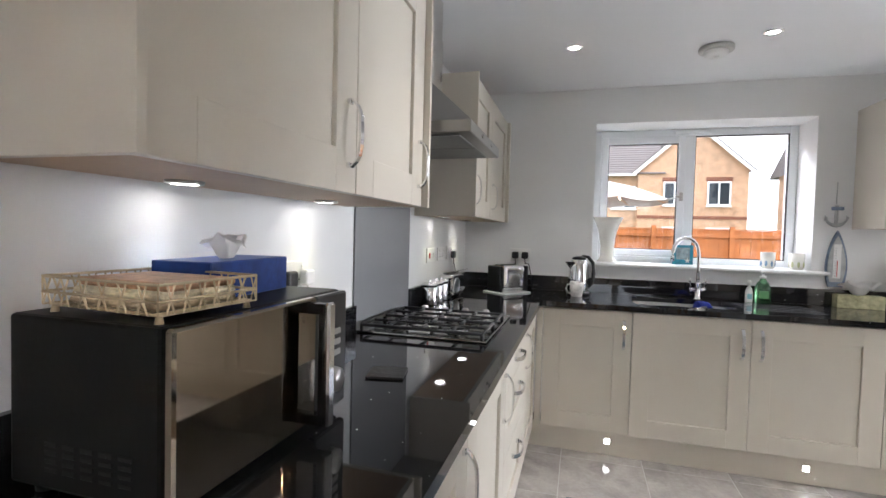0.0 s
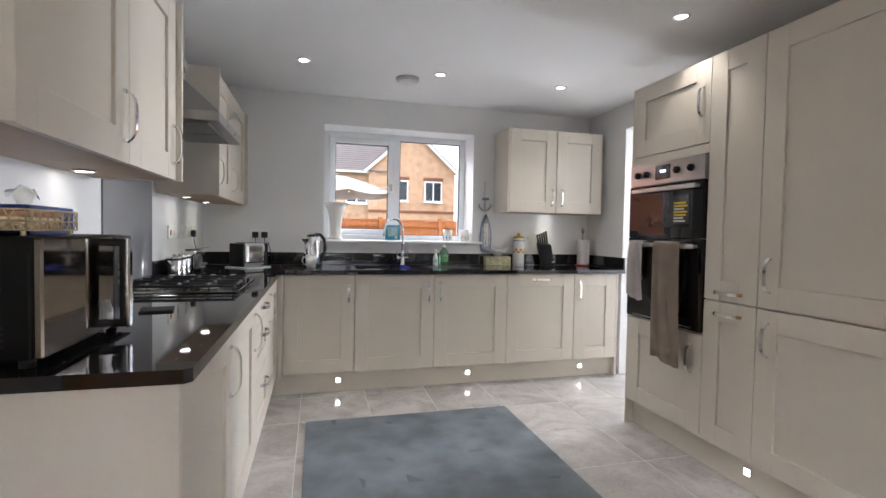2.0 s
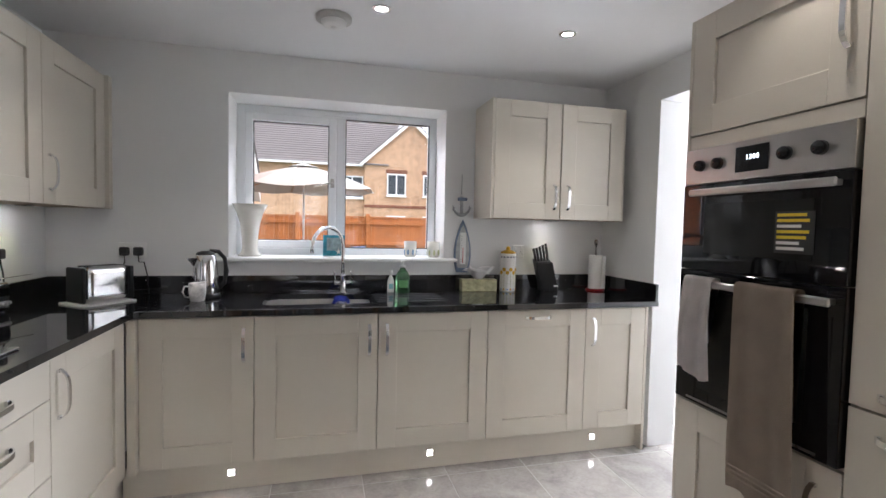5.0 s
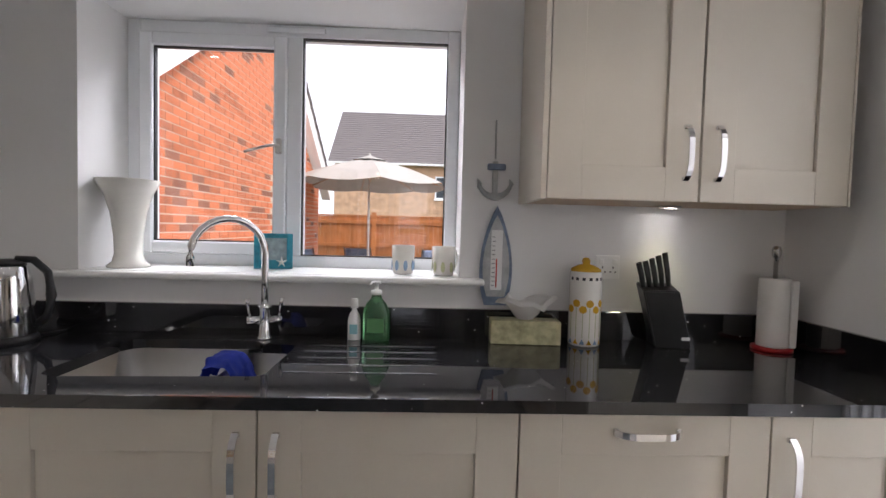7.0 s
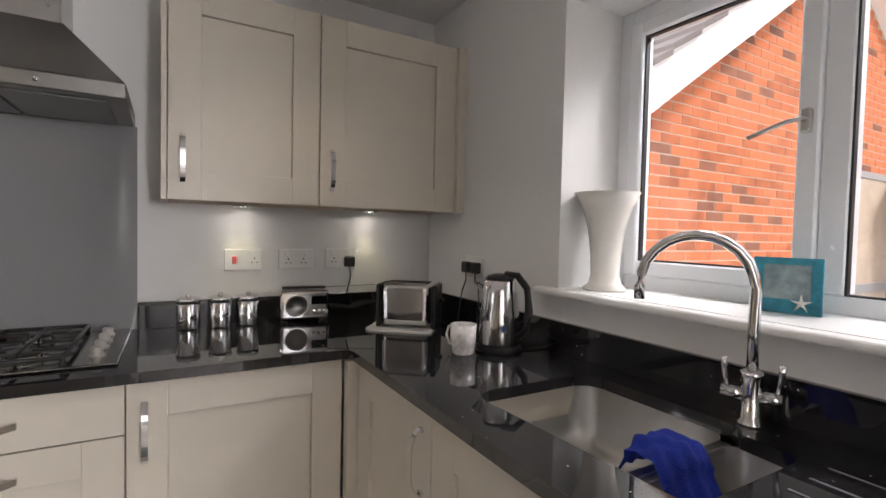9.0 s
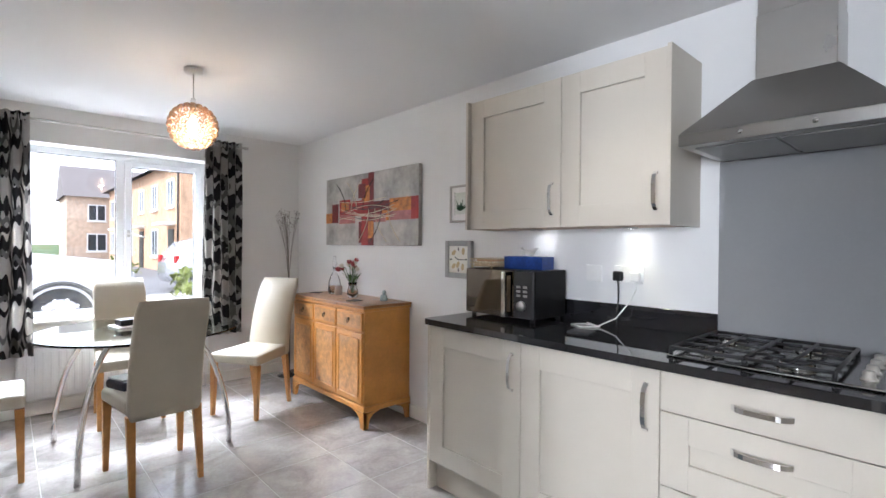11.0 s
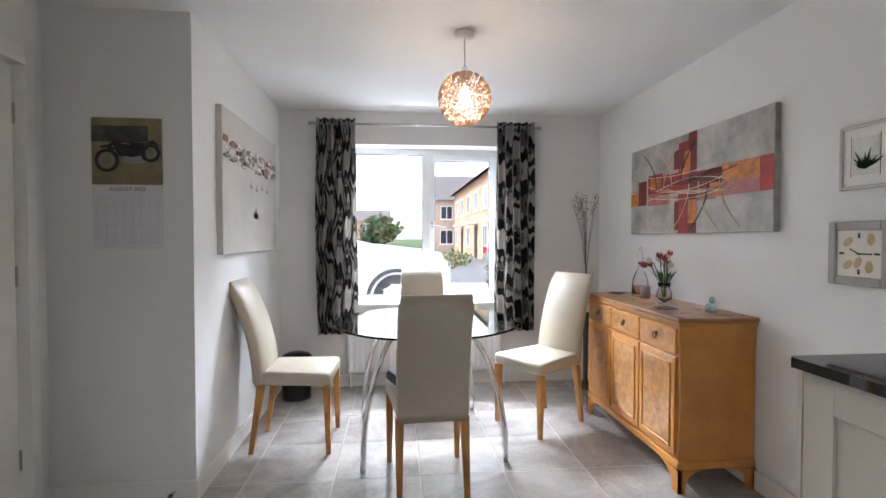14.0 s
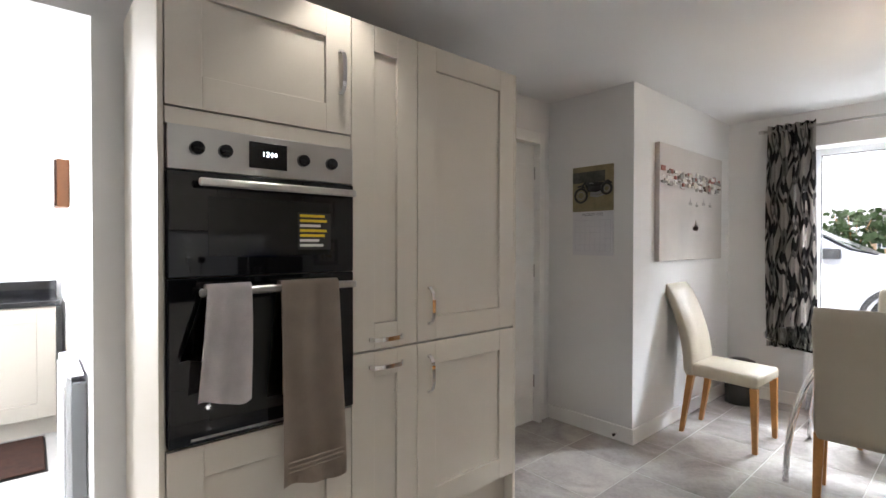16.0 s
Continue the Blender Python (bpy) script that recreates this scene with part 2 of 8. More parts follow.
def plate(name, loops, z0, z1, material, parent=None, label=""):
    bm = bmesh.new()
    loop_cap(bm, [[(x, y, z1) for x, y in pts] for pts in loops])
    bmesh.ops.recalc_face_normals(bm, faces=bm.faces)
    r = bmesh.ops.extrude_face_region(bm, geom=list(bm.faces))
    bmesh.ops.translate(bm, verts=[v for v in r["geom"] if isinstance(v, bmesh.types.BMVert)], vec=(0, 0, z0 - z1))
    return part(name, bm, material, parent, label)


def rrect(x0, x1, y0, y1, r, n=5):
    out = []
    for cx, cy, a in ((x1 - r, y0 + r, -90), (x1 - r, y1 - r, 0), (x0 + r, y1 - r, 90), (x0 + r, y0 + r, 180)):
        out += [(cx + r * math.cos(radians(a + 90 * i / n)), cy + r * math.sin(radians(a + 90 * i / n))) for i in range(n + 1)]
    return out


# ---- large structure ----
H = 2.325
XW, XE, YN, YS = -0.6, 2.81, 0.6, -5.22
XS, YC = 2.155, -3.525      # the boxed-in corner of the dining end


def wall(name, items, label):
    return setting(boxes(name, items, WALL), label, "wall")


wall("wall_west", [((XW - 0.25, YS - 0.3, 0), (XW, YN + 0.33, H))], "plain off-white painted wall behind hob and sideboard")
wx0, wx1, wz0, wz1 = 0.32, 1.635, 1.095, 2.085
wall("wall_north", [((XW, YN, 0), (wx0, YN + 0.33, H)), ((wx1, YN, 0), (XE + 0.19, YN + 0.33, H)),
                    ((wx0, YN, 0), (wx1, YN + 0.33, wz0)), ((wx0, YN, wz1), (wx1, YN + 0.33, H))], "off-white painted wall with the sink window")
sx0, sx1, sz0, sz1 = 0.25, 1.60, 0.68, 2.05
wall("wall_south", [((XW, YS - 0.3, 0), (sx0, YS, H)), ((sx1, YS - 0.3, 0), (XS + 0.8, YS, H)),
                    ((sx0, YS - 0.3, 0), (sx1, YS, sz0)), ((sx0, YS - 0.3, sz1), (sx1, YS, H))], "off-white painted wall with the dining window")
oy0, oy1, oz = -0.79, 0.03, 2.11
dy0, dy1, dz = -3.40, -2.60, 2.03
wall("wall_east", [((XE, oy1, 0), (XE + 0.19, YN, H)), ((XE, dy1, 0), (XE + 0.19, oy0, H)), ((XE, oy0, oz), (XE + 0.19, oy1, H)),
                   ((XE, dy0, dz), (XE + 0.19, dy1, H)), ((XE, YC, 0), (XE + 0.19, dy0, H))], "off-white painted wall with an opening and a door")
wall("wall_boxing", [((XS, YS, 0), (XE + 0.19, YC, H))], "off-white boxed-in corner beside the dining table")
setting(box("ceiling", (XW - 0.25, YS - 0.3, H), (5.6, YN + 0.5, H + 0.1), CEIL, None, 0), "smooth white painted ceiling", "ceiling")
# the side room behind the opening; its east window hole is added, unseen
wall("wall_side_room", [((5.3, -0.9, 0), (5.5, 0.06, H)), ((5.3, 0.80, 0), (5.5, 1.1, H)), ((5.3, 0.06, 0), (5.5, 0.80, 0.95)), ((5.3, 0.06, 2.05), (5.5, 0.80, H)), ((3.0, -0.98, 0), (5.5, -0.80, H)),
                        ((XE + 0.19, 0.85, 0), (3.8, 1.05, H)), ((4.75, 0.85, 0), (5.5, 1.05, H)), ((3.8, 0.85, 2.06), (4.75, 1.05, H)),
                        ((XE + 0.19, 0.6, 0), (XE + 0.21, 0.85, H))], "plain white wall of the side room")

base = setting(box("floor", (XW, YS, -0.06), (5.3, YN + 0.45, -0.0012), GROUT, None, 0), "large grey-beige polished stone-look floor tiles", "floor")

for nm, items in {"baseboard": [((XW, YS, 0), (XW + 0.015, -2.46, 0.10)), ((XW + 0.015, YS, 0), (XS - 0.015, YS + 0.015, 0.10)),
                                ((XS - 0.015, YS + 0.0, 0), (XS, YC, 0.10)), ((XS - 0.015, YC, 0), (XE - 0.002, YC + 0.015, 0.10)),
                                ((XE - 0.015, dy0 - 0.06, 0), (XE, YC + 0.015, 0.10)), ((3.0, -0.80, 0), (5.3, -0.785, 0.10))]}.items():
    setting(boxes(nm, items, TRIMW, None, 0.003), "low white painted skirting board", "skirting board")


def tiles():
    size, gap = 0.45, 0.005
    bm = bmesh.new()
    add_box(bm, (gap / 2, gap / 2, -0.009), (size - gap / 2, size - gap / 2, 0), 0.0015)
    me = bpy.data.meshes.new("tile")
    bm.to_mesh(me)
    bm.free()
    me.materials.append(TILE)
    for i in range(-6, 10):
        for j in range(-5, 10):
            x, y = 1.52 - 0.45 * 5 + 0.45 * i, -3.19 + 0.45 * j
            lo, hi = max(x, XW), min(x + size, 5.3)
            lo2, hi2 = max(y, YS), min(y + size, 0.85 if x > XE else YN)
            if hi - lo < 0.02 or hi2 - lo2 < 0.02 or (lo >= XS and hi2 <= YC) or (lo > XE + 0.1 and hi2 < -0.8):
                continue
            if hi - lo > size - 1e-4 and hi2 - lo2 > size - 1e-4:
                ob = new("tile", me)
                ob.location = (x, y, 0)
                ob.parent = base
            else:
                box("tile", (lo + gap / 2, lo2 + gap / 2, -0.009), (hi - gap / 2, hi2 - gap / 2, 0), TILE, base, 0.0015)


# ---- windows ----


def window(name, x0, x1, z0, z1, yf, yg, split, sash_left, out, label):
    """A two-light plastic window; yf: its inner face, out: +1 if outside is +y."""
    w = setting(thing(name, Matrix()), label, "window")
    y0, y1 = sorted((yf, yf + out * 0.07))
    fr = 0.05
    bm = bmesh.new()
    for lo, hi in (((x0, z0), (x0 + fr, z1)), ((x1 - fr, z0), (x1, z1)), ((x0 + fr, z0), (x1 - fr, z0 + fr)), ((x0 + fr, z1 - fr), (x1 - fr, z1)), ((split - 0.03, z0 + fr), (split + 0.03, z1 - fr))):
        add_box(bm, (lo[0], y0, lo[1]), (hi[0], y1, hi[1]), 0.004)
    part("window_frame", bm, UPVC, w)
    a, b = (x0 + fr, split - 0.03) if sash_left else (split + 0.03, x1 - fr)
    s = 0.05
    bm = bmesh.new()
    ys0, ys1 = sorted((yf - out * 0.014, yf + out * 0.05))
    for lo, hi in (((a, z0 + fr), (a + s, z1 - fr)), ((b - s, z0 + fr), (b, z1 - fr)), ((a + s, z0 + fr), (b - s, z0 + fr + s)), ((a + s, z1 - fr - s), (b - s, z1 - fr))):
        add_box(bm, (lo[0], ys0, lo[1]), (hi[0], ys1, hi[1]), 0.005)
    part("sash", bm, UPVC, w)
    gask = flat("black_gasket", (0.02, 0.02, 0.02), 0.6)
    c, d = (split + 0.03, x1 - fr) if sash_left else (x0 + fr, split - 0.03)
    for p, q, e, f in ((a + s, b - s, z0 + fr + s, z1 - fr - s), (c, d, z0 + fr, z1 - fr)):
        ga, gb = sorted((yf + out * 0.024, yf + out * 0.028))
        g = box("pane", (p, ga, e), (q, gb, f), GLASS, w, 0)
        g.visible_shadow = False
        ka, kb = sorted((yf + out * 0.004, yf + out * 0.023))
        boxes("gasket", [((p, ka, e), (p + 0.005, kb, f)), ((q - 0.005, ka, e), (q, kb, f)), ((p + 0.005, ka, e), (q - 0.005, kb, e + 0.005)), ((p + 0.005, ka, f - 0.005), (q - 0.005, kb, f))], gask, w)
    hx = b - s / 2 if sash_left else a + s / 2
    yh = yf - out * 0.014
    bm = bmesh.new()
    zh = (z0 + z1) / 2 + 0.0
    add_box(bm, (hx - 0.012, min(yh, yh - out * 0.02), zh - 0.03), (hx + 0.012, max(yh, yh - out * 0.02), zh + 0.03), 0.004)
    add_tube(bm, [(hx, yh - out * 0.02, zh), (hx, yh - out * 0.042, zh), (hx - 0.03 * (1 if sash_left else -1), yh - out * 0.046, zh - 0.004), (hx - 0.12 * (1 if sash_left else -1), yh - out * 0.044, zh - 0.03)], (0.009, 0.006), 8)
    part("window_handle", bm, STEEL, w, "brushed steel espagnolette handle", 40)
    box("trickle_vent", ((split - 0.11), min(yf, yf - out * 0.014), z1 - 0.036), (split + 0.12, max(yf, yf - out * 0.014), z1 - 0.014), UPVC, w, 0.003)
    return w


window("window_1", wx0, wx1, wz0 + 0.02, wz1, 0.87, 0.9, 0.975, True, 1, "white plastic double-glazed window above the sink")
setting(box("window_sill", (wx0 - 0.075, 0.55, wz0), (wx1 + 0.085, 0.599, wz0 + 0.024), TRIMW, None, 0.01, seg=3), "white painted window board with rounded nose", "window sill")
setting(box("window_sill", (wx0 + 0.001, 0.5985, wz0 + 0.0005), (wx1 - 0.001, 0.872, wz0 + 0.0245), TRIMW, None, 0.0), "white painted window board with rounded nose", "window sill")
window("window_2", sx0, sx1, sz0 + 0.02, sz1, YS - 0.2, 0, 0.93, True, -1, "white plastic double-glazed window with a street view")
setting(box("window_sill", (sx0, YS - 0.2, sz0), (sx1, YS + 0.03, sz0 + 0.024), TRIMW, None, 0.008, seg=2), "white painted window board", "window sill")


def door():
    d = setting(thing("door_1", pose(XE + 0.02, dy0, 0, 0, 0, 90)), "closed white painted internal door with steel hinges", "door")
    w = dy1 - dy0
    boxes("door_frame", [((0, -0.036, 0), (0.03, 0.06, dz)), ((w - 0.03, -0.036, 0), (w, 0.06, dz)), ((0.03, -0.036, dz - 0.03), (w - 0.03, 0.06, dz))], TRIMW, d, 0.002)
    boxes("architrave", [((-0.06, 0.02, 0), (0, 0.034, dz + 0.06)), ((w, 0.02, 0), (w + 0.06, 0.034, dz + 0.06)), ((0, 0.02, dz), (w, 0.034, dz + 0.06))], TRIMW, d, 0.004)
    bm = bmesh.new()
    add_box(bm, (0.032, -0.03, 0.006), (w - 0.032, 0.006, dz - 0.033), 0.002)
    for i in range(2):
        for k, (z0, z1) in enumerate(((0.2, 0.85), (0.98, 1.85))):
            x0 = 0.13 + i * (w - 0.16) / 2
            add_box(bm, (x0, 0.004, z0), (x0 + (w - 0.36) / 2, 0.011, z1), 0.004)
    part("door_leaf", bm, TRIMW, d)
    for z in (0.25, 1.05, 1.75):
        box("hinge", (0.02, 0.004, z), (0.036, 0.014, z + 0.09), STEEL, d, 0.002)


door()

# ---- fitted kitchen ----


def front(name, x0, x1, z0, z1, parent, fw=0.098):
    """A shaker front: a sunk panel with its own stiles and rails."""
    g, t, e = 0.002, 0.021, 0.0012
    x0, x1, z0, z1 = x0 + g, x1 - g, z0 + g, z1 - g
    d = box(name, (x0 + fw + 0.0012, 0.011, z0 + fw + 0.0012), (x1 - fw - 0.0012, t - 0.001, z1 - fw - 0.0012), CREAM, parent, 0)
    for a, b in ((x0, x0 + fw), (x1 - fw, x1)):
        box("stile", (a, 0, z0), (b, t, z1), CREAM, d, e)
    for a, b in ((z0, z0 + fw), (z1 - fw, z1)):
        box("rail", (x0 + fw, 0, a), (x1 - fw, t, b), CREAM, d, e)
    return d


def handle(parent, x, z, upright=True, n=0.16):
    """A bowed flat chrome handle standing off the front."""
    bm = bmesh.new()
    rows = []
    for i in range(13):
        f = i / 12
        s = (f - 0.5) * n
        d = 0.006 + 0.026 * (1 - (2 * f - 1) ** 4)
        c = Vector((x, -d, z + s) if upright else (x + s, -d, z))
        wv = Vector((0.008, 0, 0) if upright else (0, 0, 0.008))
        th = Vector((0, -0.005, 0))
        rows.append([bm.verts.new(c + q) for q in (-wv, wv, wv + th, -wv + th)])
    for a, b in zip(rows, rows[1:]):
        for k in range(4):
            bm.faces.new([a[k], a[(k + 1) % 4], b[(k + 1) % 4], b[k]])
    bm.faces.new(rows[0])
    bm.faces.new(rows[-1])
    for s in (-n / 2, n / 2 - 0.012):
        lo = (x - 0.008, -0.009, z + s) if upright else (x + s, -0.009, z - 0.008)
        hi = (x + 0.008, 0.0, z + s + 0.012) if upright else (x + s + 0.012, 0.0, z + 0.008)
        add_box(bm, lo, hi, 0.001)
    return part("handle", bm, CHROME, parent, "bowed chrome handle")


def base_unit(m, w, spec, side, label, group="base units"):
    u = thing("base_cabinet", m, label, "cabinet", group)
    box("body", (0.001, 0.022, 0.15), (w - 0.001, 0.57, 0.68 if "sink" in label else 0.872), CARC, u, 0.001)
    if spec == "door":
        d = front("door", 0, w, 0.155, 0.872, u)
        handle(d, w - 0.045 if side > 0 else 0.045, 0.735, True, 0.17)
    elif spec == "dishwasher":
        d = front("door", 0, w, 0.155, 0.872, u)
        handle(d, w / 2, 0.83, False)
    elif spec == "drawers":
        for k, (a, b, fw) in enumerate(((0.735, 0.872, 0.0), (0.479, 0.735, 0.092), (0.155, 0.479, 0.098))):
            if fw:
                d = front("drawer", 0, w, a, b, u, fw)
            else:
                d = box("drawer", (0.0015, 0, a + 0.0015), (w - 0.0015, 0.021, b - 0.0015), CREAM, u, 0.0015)
            handle(d, w / 2, b - 0.068 if fw else (a + b) / 2, False)
    return u


FX = 0.04
for x, w, spec, side, lab in ((0, 0.5, "door", 1, "cream shaker base cabinet beside the corner"), (0.5, 0.6, "door", 1, "cream shaker base cabinet under the sink"), (1.1, 0.6, "door", -1, "cream shaker base cabinet under the drainer grooves"),
                              (1.7, 0.6, "dishwasher", 0, "cream shaker panel of a built-in dishwasher"), (2.3, 0.4, "door", -1, "narrow cream shaker base cabinet beside the opening")):
    base_unit(pose(FX + x, 0, 0), w, spec, side, lab)
for y, spec, side, lab in ((-0.64, "door", -1, "cream shaker base cabinet in the corner"), (-1.24, "drawers", 0, "cream three-drawer base cabinet under the hob"), (-1.84, "door", 1, "cream shaker base cabinet next to the hob drawers"), (-2.44, "door", 1, "cream shaker base cabinet at the worktop's end")):
    base_unit(pose(0, y, 0, 0, 0, 90), 0.6, spec, side, lab)
setting(boxes("trim", [((0.004, -0.036, 0.155), (0.0385, 0.02, 0.872)), ((FX + 2.701, 0.0, 0.0), (FX + 2.719, 0.57, 0.876)), ((-0.585, -2.46, 0.0), (0.0, -2.4415, 0.876))], CREAM, None, 0.001), "cream corner fillers and end panels", "end panel")
setting(boxes("trim", [((-0.045, 0.055, 0.0), (FX + 2.70, 0.072, 0.149)), ((-0.072, -2.44, 0.0), (-0.055, 0.0715, 0.149))], CREAM, None, 0.001), "cream plinth below the base cabinets", "plinth")


def plinth_light(m):
    u = thing("plinth_light", m, "small square lit plinth light", "light", "plinth lights")
    box("bezel", (-0.02, -0.004, -0.02), (0.02, 0.0, 0.02), CHROME, u, 0.002)
    box("lens", (-0.014, -0.006, -0.014), (0.014, -0.0041, 0.014), LED, u, 0.001)


for x in (0.43, 1.44, 2.44):
    plinth_light(pose(x, 0.055, 0.085))
for y in (-0.5, -1.6):
    plinth_light(pose(-0.055, y, 0.085, 0, 0, 90))

# the worktop with its sink cut-out
hole = [(0.605, 0.10), (1.09, 0.12), (1.11, 0.14), (1.112, 0.42), (1.10, 0.44), (1.0, 0.45), (0.985, 0.47), (0.965, 0.485), (0.94, 0.49), (0.61, 0.49), (0.578, 0.475), (0.56, 0.44), (0.558, 0.15), (0.573, 0.115)]
OUT = [(-0.599, 0.599), (-0.599, -2.47), (0.01, -2.47), (0.025, -2.455), (0.025, -0.055), (0.034, -0.034), (0.055, -0.025), (2.808, -0.025), (2.808, 0.599)]
top = plate("worktop", [OUT, hole], 0.878, 0.908, QUARTZ)
tagged(top, "black sparkly quartz worktop with drainer grooves", "worktop")
for lo, hi in [((XW + 0.0015, 0.58, 0.909), (2.789, 0.5985, 1.01)), ((2.79, -0.02, 0.909), (2.8085, 0.5985, 1.01)), ((XW + 0.0015, -2.468, 0.909), (XW + 0.02, -1.246, 1.01)), ((XW + 0.0015, -0.639, 0.909), (XW + 0.02, 0.579, 1.01))]:
    setting(box("upstand", lo, hi, QUARTZ, None, 0.0015), "black quartz upstand along the wall", "upstand")
spl = box("splashback", (XW + 0.001, -1.245, 0.909), (XW + 0.008, -0.64, 1.66), GREYGLASS, None, 0.001)
setting(spl, "blue-grey glass splashback behind the hob", "splashback")


def wall_unit(m, w, side, label, depth=0.302):
    u = thing("wall_cabinet", m, label, "cabinet", "wall units")
    box("body", (0.001, 0.022, 1.40), (w - 0.001, depth, 2.103), CARC, u, 0.001)
    box("underside", (0.001, 0.022, 1.387), (w - 0.001, depth, 1.3995), OAKPLY, u, 0.0)
    d = front("door", 0, w, 1.385, 2.105, u)
    handle(d, w - 0.045 if side > 0 else 0.045, 1.525)
    return u


for y, w, s in ((-2.44, 0.6, 1), (-1.84, 0.5, 1), (-0.545, 0.5, -1), (-0.045, 0.6, -1)):
    wall_unit(pose(-0.296, y, 0, 0, 0, 90), w, s, "cream shaker wall cabinet with chrome handle")
for x, s in ((1.853, 1), (2.298, -1)):
    wall_unit(pose(x, 0.274, 0), 0.442, s, "cream shaker wall cabinet above the kitchen roll", 0.324)
setting(boxes("trim", [((2.7415, 0.276, 1.385), (2.75, 0.598, 2.105)), ((-0.598, 0.556, 1.385), (-0.276, 0.598, 2.105)), ((-0.598, -1.339, 1.384), (-0.274, -1.322, 2.106)), ((-0.598, -0.5625, 1.384), (-0.274, -0.546, 2.106)), ((1.8355, 0.272, 1.384), (1.852, 0.598, 2.106)), ((-0.598, -2.4565, 1.384), (-0.274, -2.441, 2.106))], CREAM, None, 0.001), "cream end panels of the wall cabinets", "end panel")


def under_light(x, y, col, e=0.45):
    u = thing("under_cabinet_light", pose(x, y, 1.3868), "slim lit under-cabinet downlight", "light", "under-cabinet lights")
    lathe("rim", [(0.0, 0), (0.036, 0), (0.034, -0.007), (0.028, -0.0075), (0.028, -0.004), (0, -0.004)], STEEL, u)
    lathe("lens", [(0.0, -0.0042), (0.027, -0.0042), (0.027, -0.006), (0, -0.006)], LED, u)
    lamp("under_cabinet_lamp", "SPOT", look((x, y, 1.375), (x - (0.04 if x < 0 else 0), y + (0.04 if x > 0 else 0), 0.9)), e, col, cone=80)


for y in (-2.14, -1.6, -0.29, 0.25):
    under_light(-0.515, y, (0.8, 0.9, 1.0) if y < -2 else (1.0, 0.93, 0.48))
under_light(2.34, 0.515, (1.0, 0.93, 0.48))


def tall_units():
    # local x runs south, y goes into the wall
    u = thing("oven_housing", pose(2.2, -0.905, 0, 0, 0, -90), "cream tall cabinet housing the double oven", "cabinet", "tall units")
    box("body", (0.001, 0.022, 0.15), (0.599, 0.6, 2.105), CARC, u, 0.001)
    d = front("door", 0, 0.6, 1.682, 2.115, u)
    handle(d, 0.555, 1.90)
    box("filler_rail", (0.0015, 0.003, 1.632), (0.5985, 0.021, 1.679), CREAM, u, 0.001)
    d = front("door", 0, 0.6, 0.155, 0.69, u)
    handle(d, 0.53, 0.55)
    u = thing("pull_out_larder", pose(2.2, -1.505, 0, 0, 0, -90), "narrow cream tall pull-out cabinet", "cabinet", "tall units")
    box("body", (0.001, 0.022, 0.15), (0.305, 0.6, 2.105), CARC, u, 0.001)
    d = front("door", 0, 0.306, 0.883, 2.115, u)
    handle(d, 0.153, 0.925, False)
    d = front("door", 0, 0.306, 0.155, 0.879, u)
    handle(d, 0.153, 0.82, False)
    u = thing("fridge_housing", pose(2.2, -1.811, 0, 0, 0, -90), "wide cream tall cabinet with two shaker doors", "cabinet", "tall units")
    box("body", (0.001, 0.022, 0.15), (0.599, 0.6, 2.105), CARC, u, 0.001)
    d = front("door", 0, 0.6, 0.883, 2.115, u)
    handle(d, 0.06, 1.03)
    d = front("door", 0, 0.6, 0.155, 0.879, u)
    handle(d, 0.06, 0.745)
    setting(boxes("trim", [((2.202, -0.9035, 0.0), (2.808, -0.888, 2.115)), ((2.202, -2.43, 0.0), (2.808, -2.412, 2.115))], CREAM, None, 0.001), "cream end panels of the tall cabinets", "end panel")
    setting(boxes("trim", [((2.255, -2.411, 0.0), (2.27, -0.904, 0.149))], CREAM, None, 0.001), "cream plinth below the tall cabinets", "plinth")


tall_units()
plinth_light(pose(2.2545, -1.75, 0.085, 0, 0, -90))


def downlight(x, y, on=True):
    u = thing("ceiling_downlight", pose(x, y, H), "round chrome recessed ceiling downlight, switched on", "light", "ceiling downlights")
    lathe("bezel", [(0.03, 0.0), (0.045, 0.0), (0.044, -0.005), (0.032, -0.007), (0.028, -0.002), (0.028, 0)], CHROME, u)
    lathe("lens", [(0, -0.0012), (0.028, -0.0012), (0.028, -0.0028), (0, -0.0028)], LED, u)
    lamp("downlight_lamp", "SPOT", look((x, y, H - 0.02), (x, y + 0.0001, 0)), 3.7, (1, 0.93, 0.82), cone=95)


for x in (0.17, 1.11, 2.06):
    downlight(x, -0.19)
    downlight(x, -1.44)

# ---- kitchen appliances ----
WT = 0.908


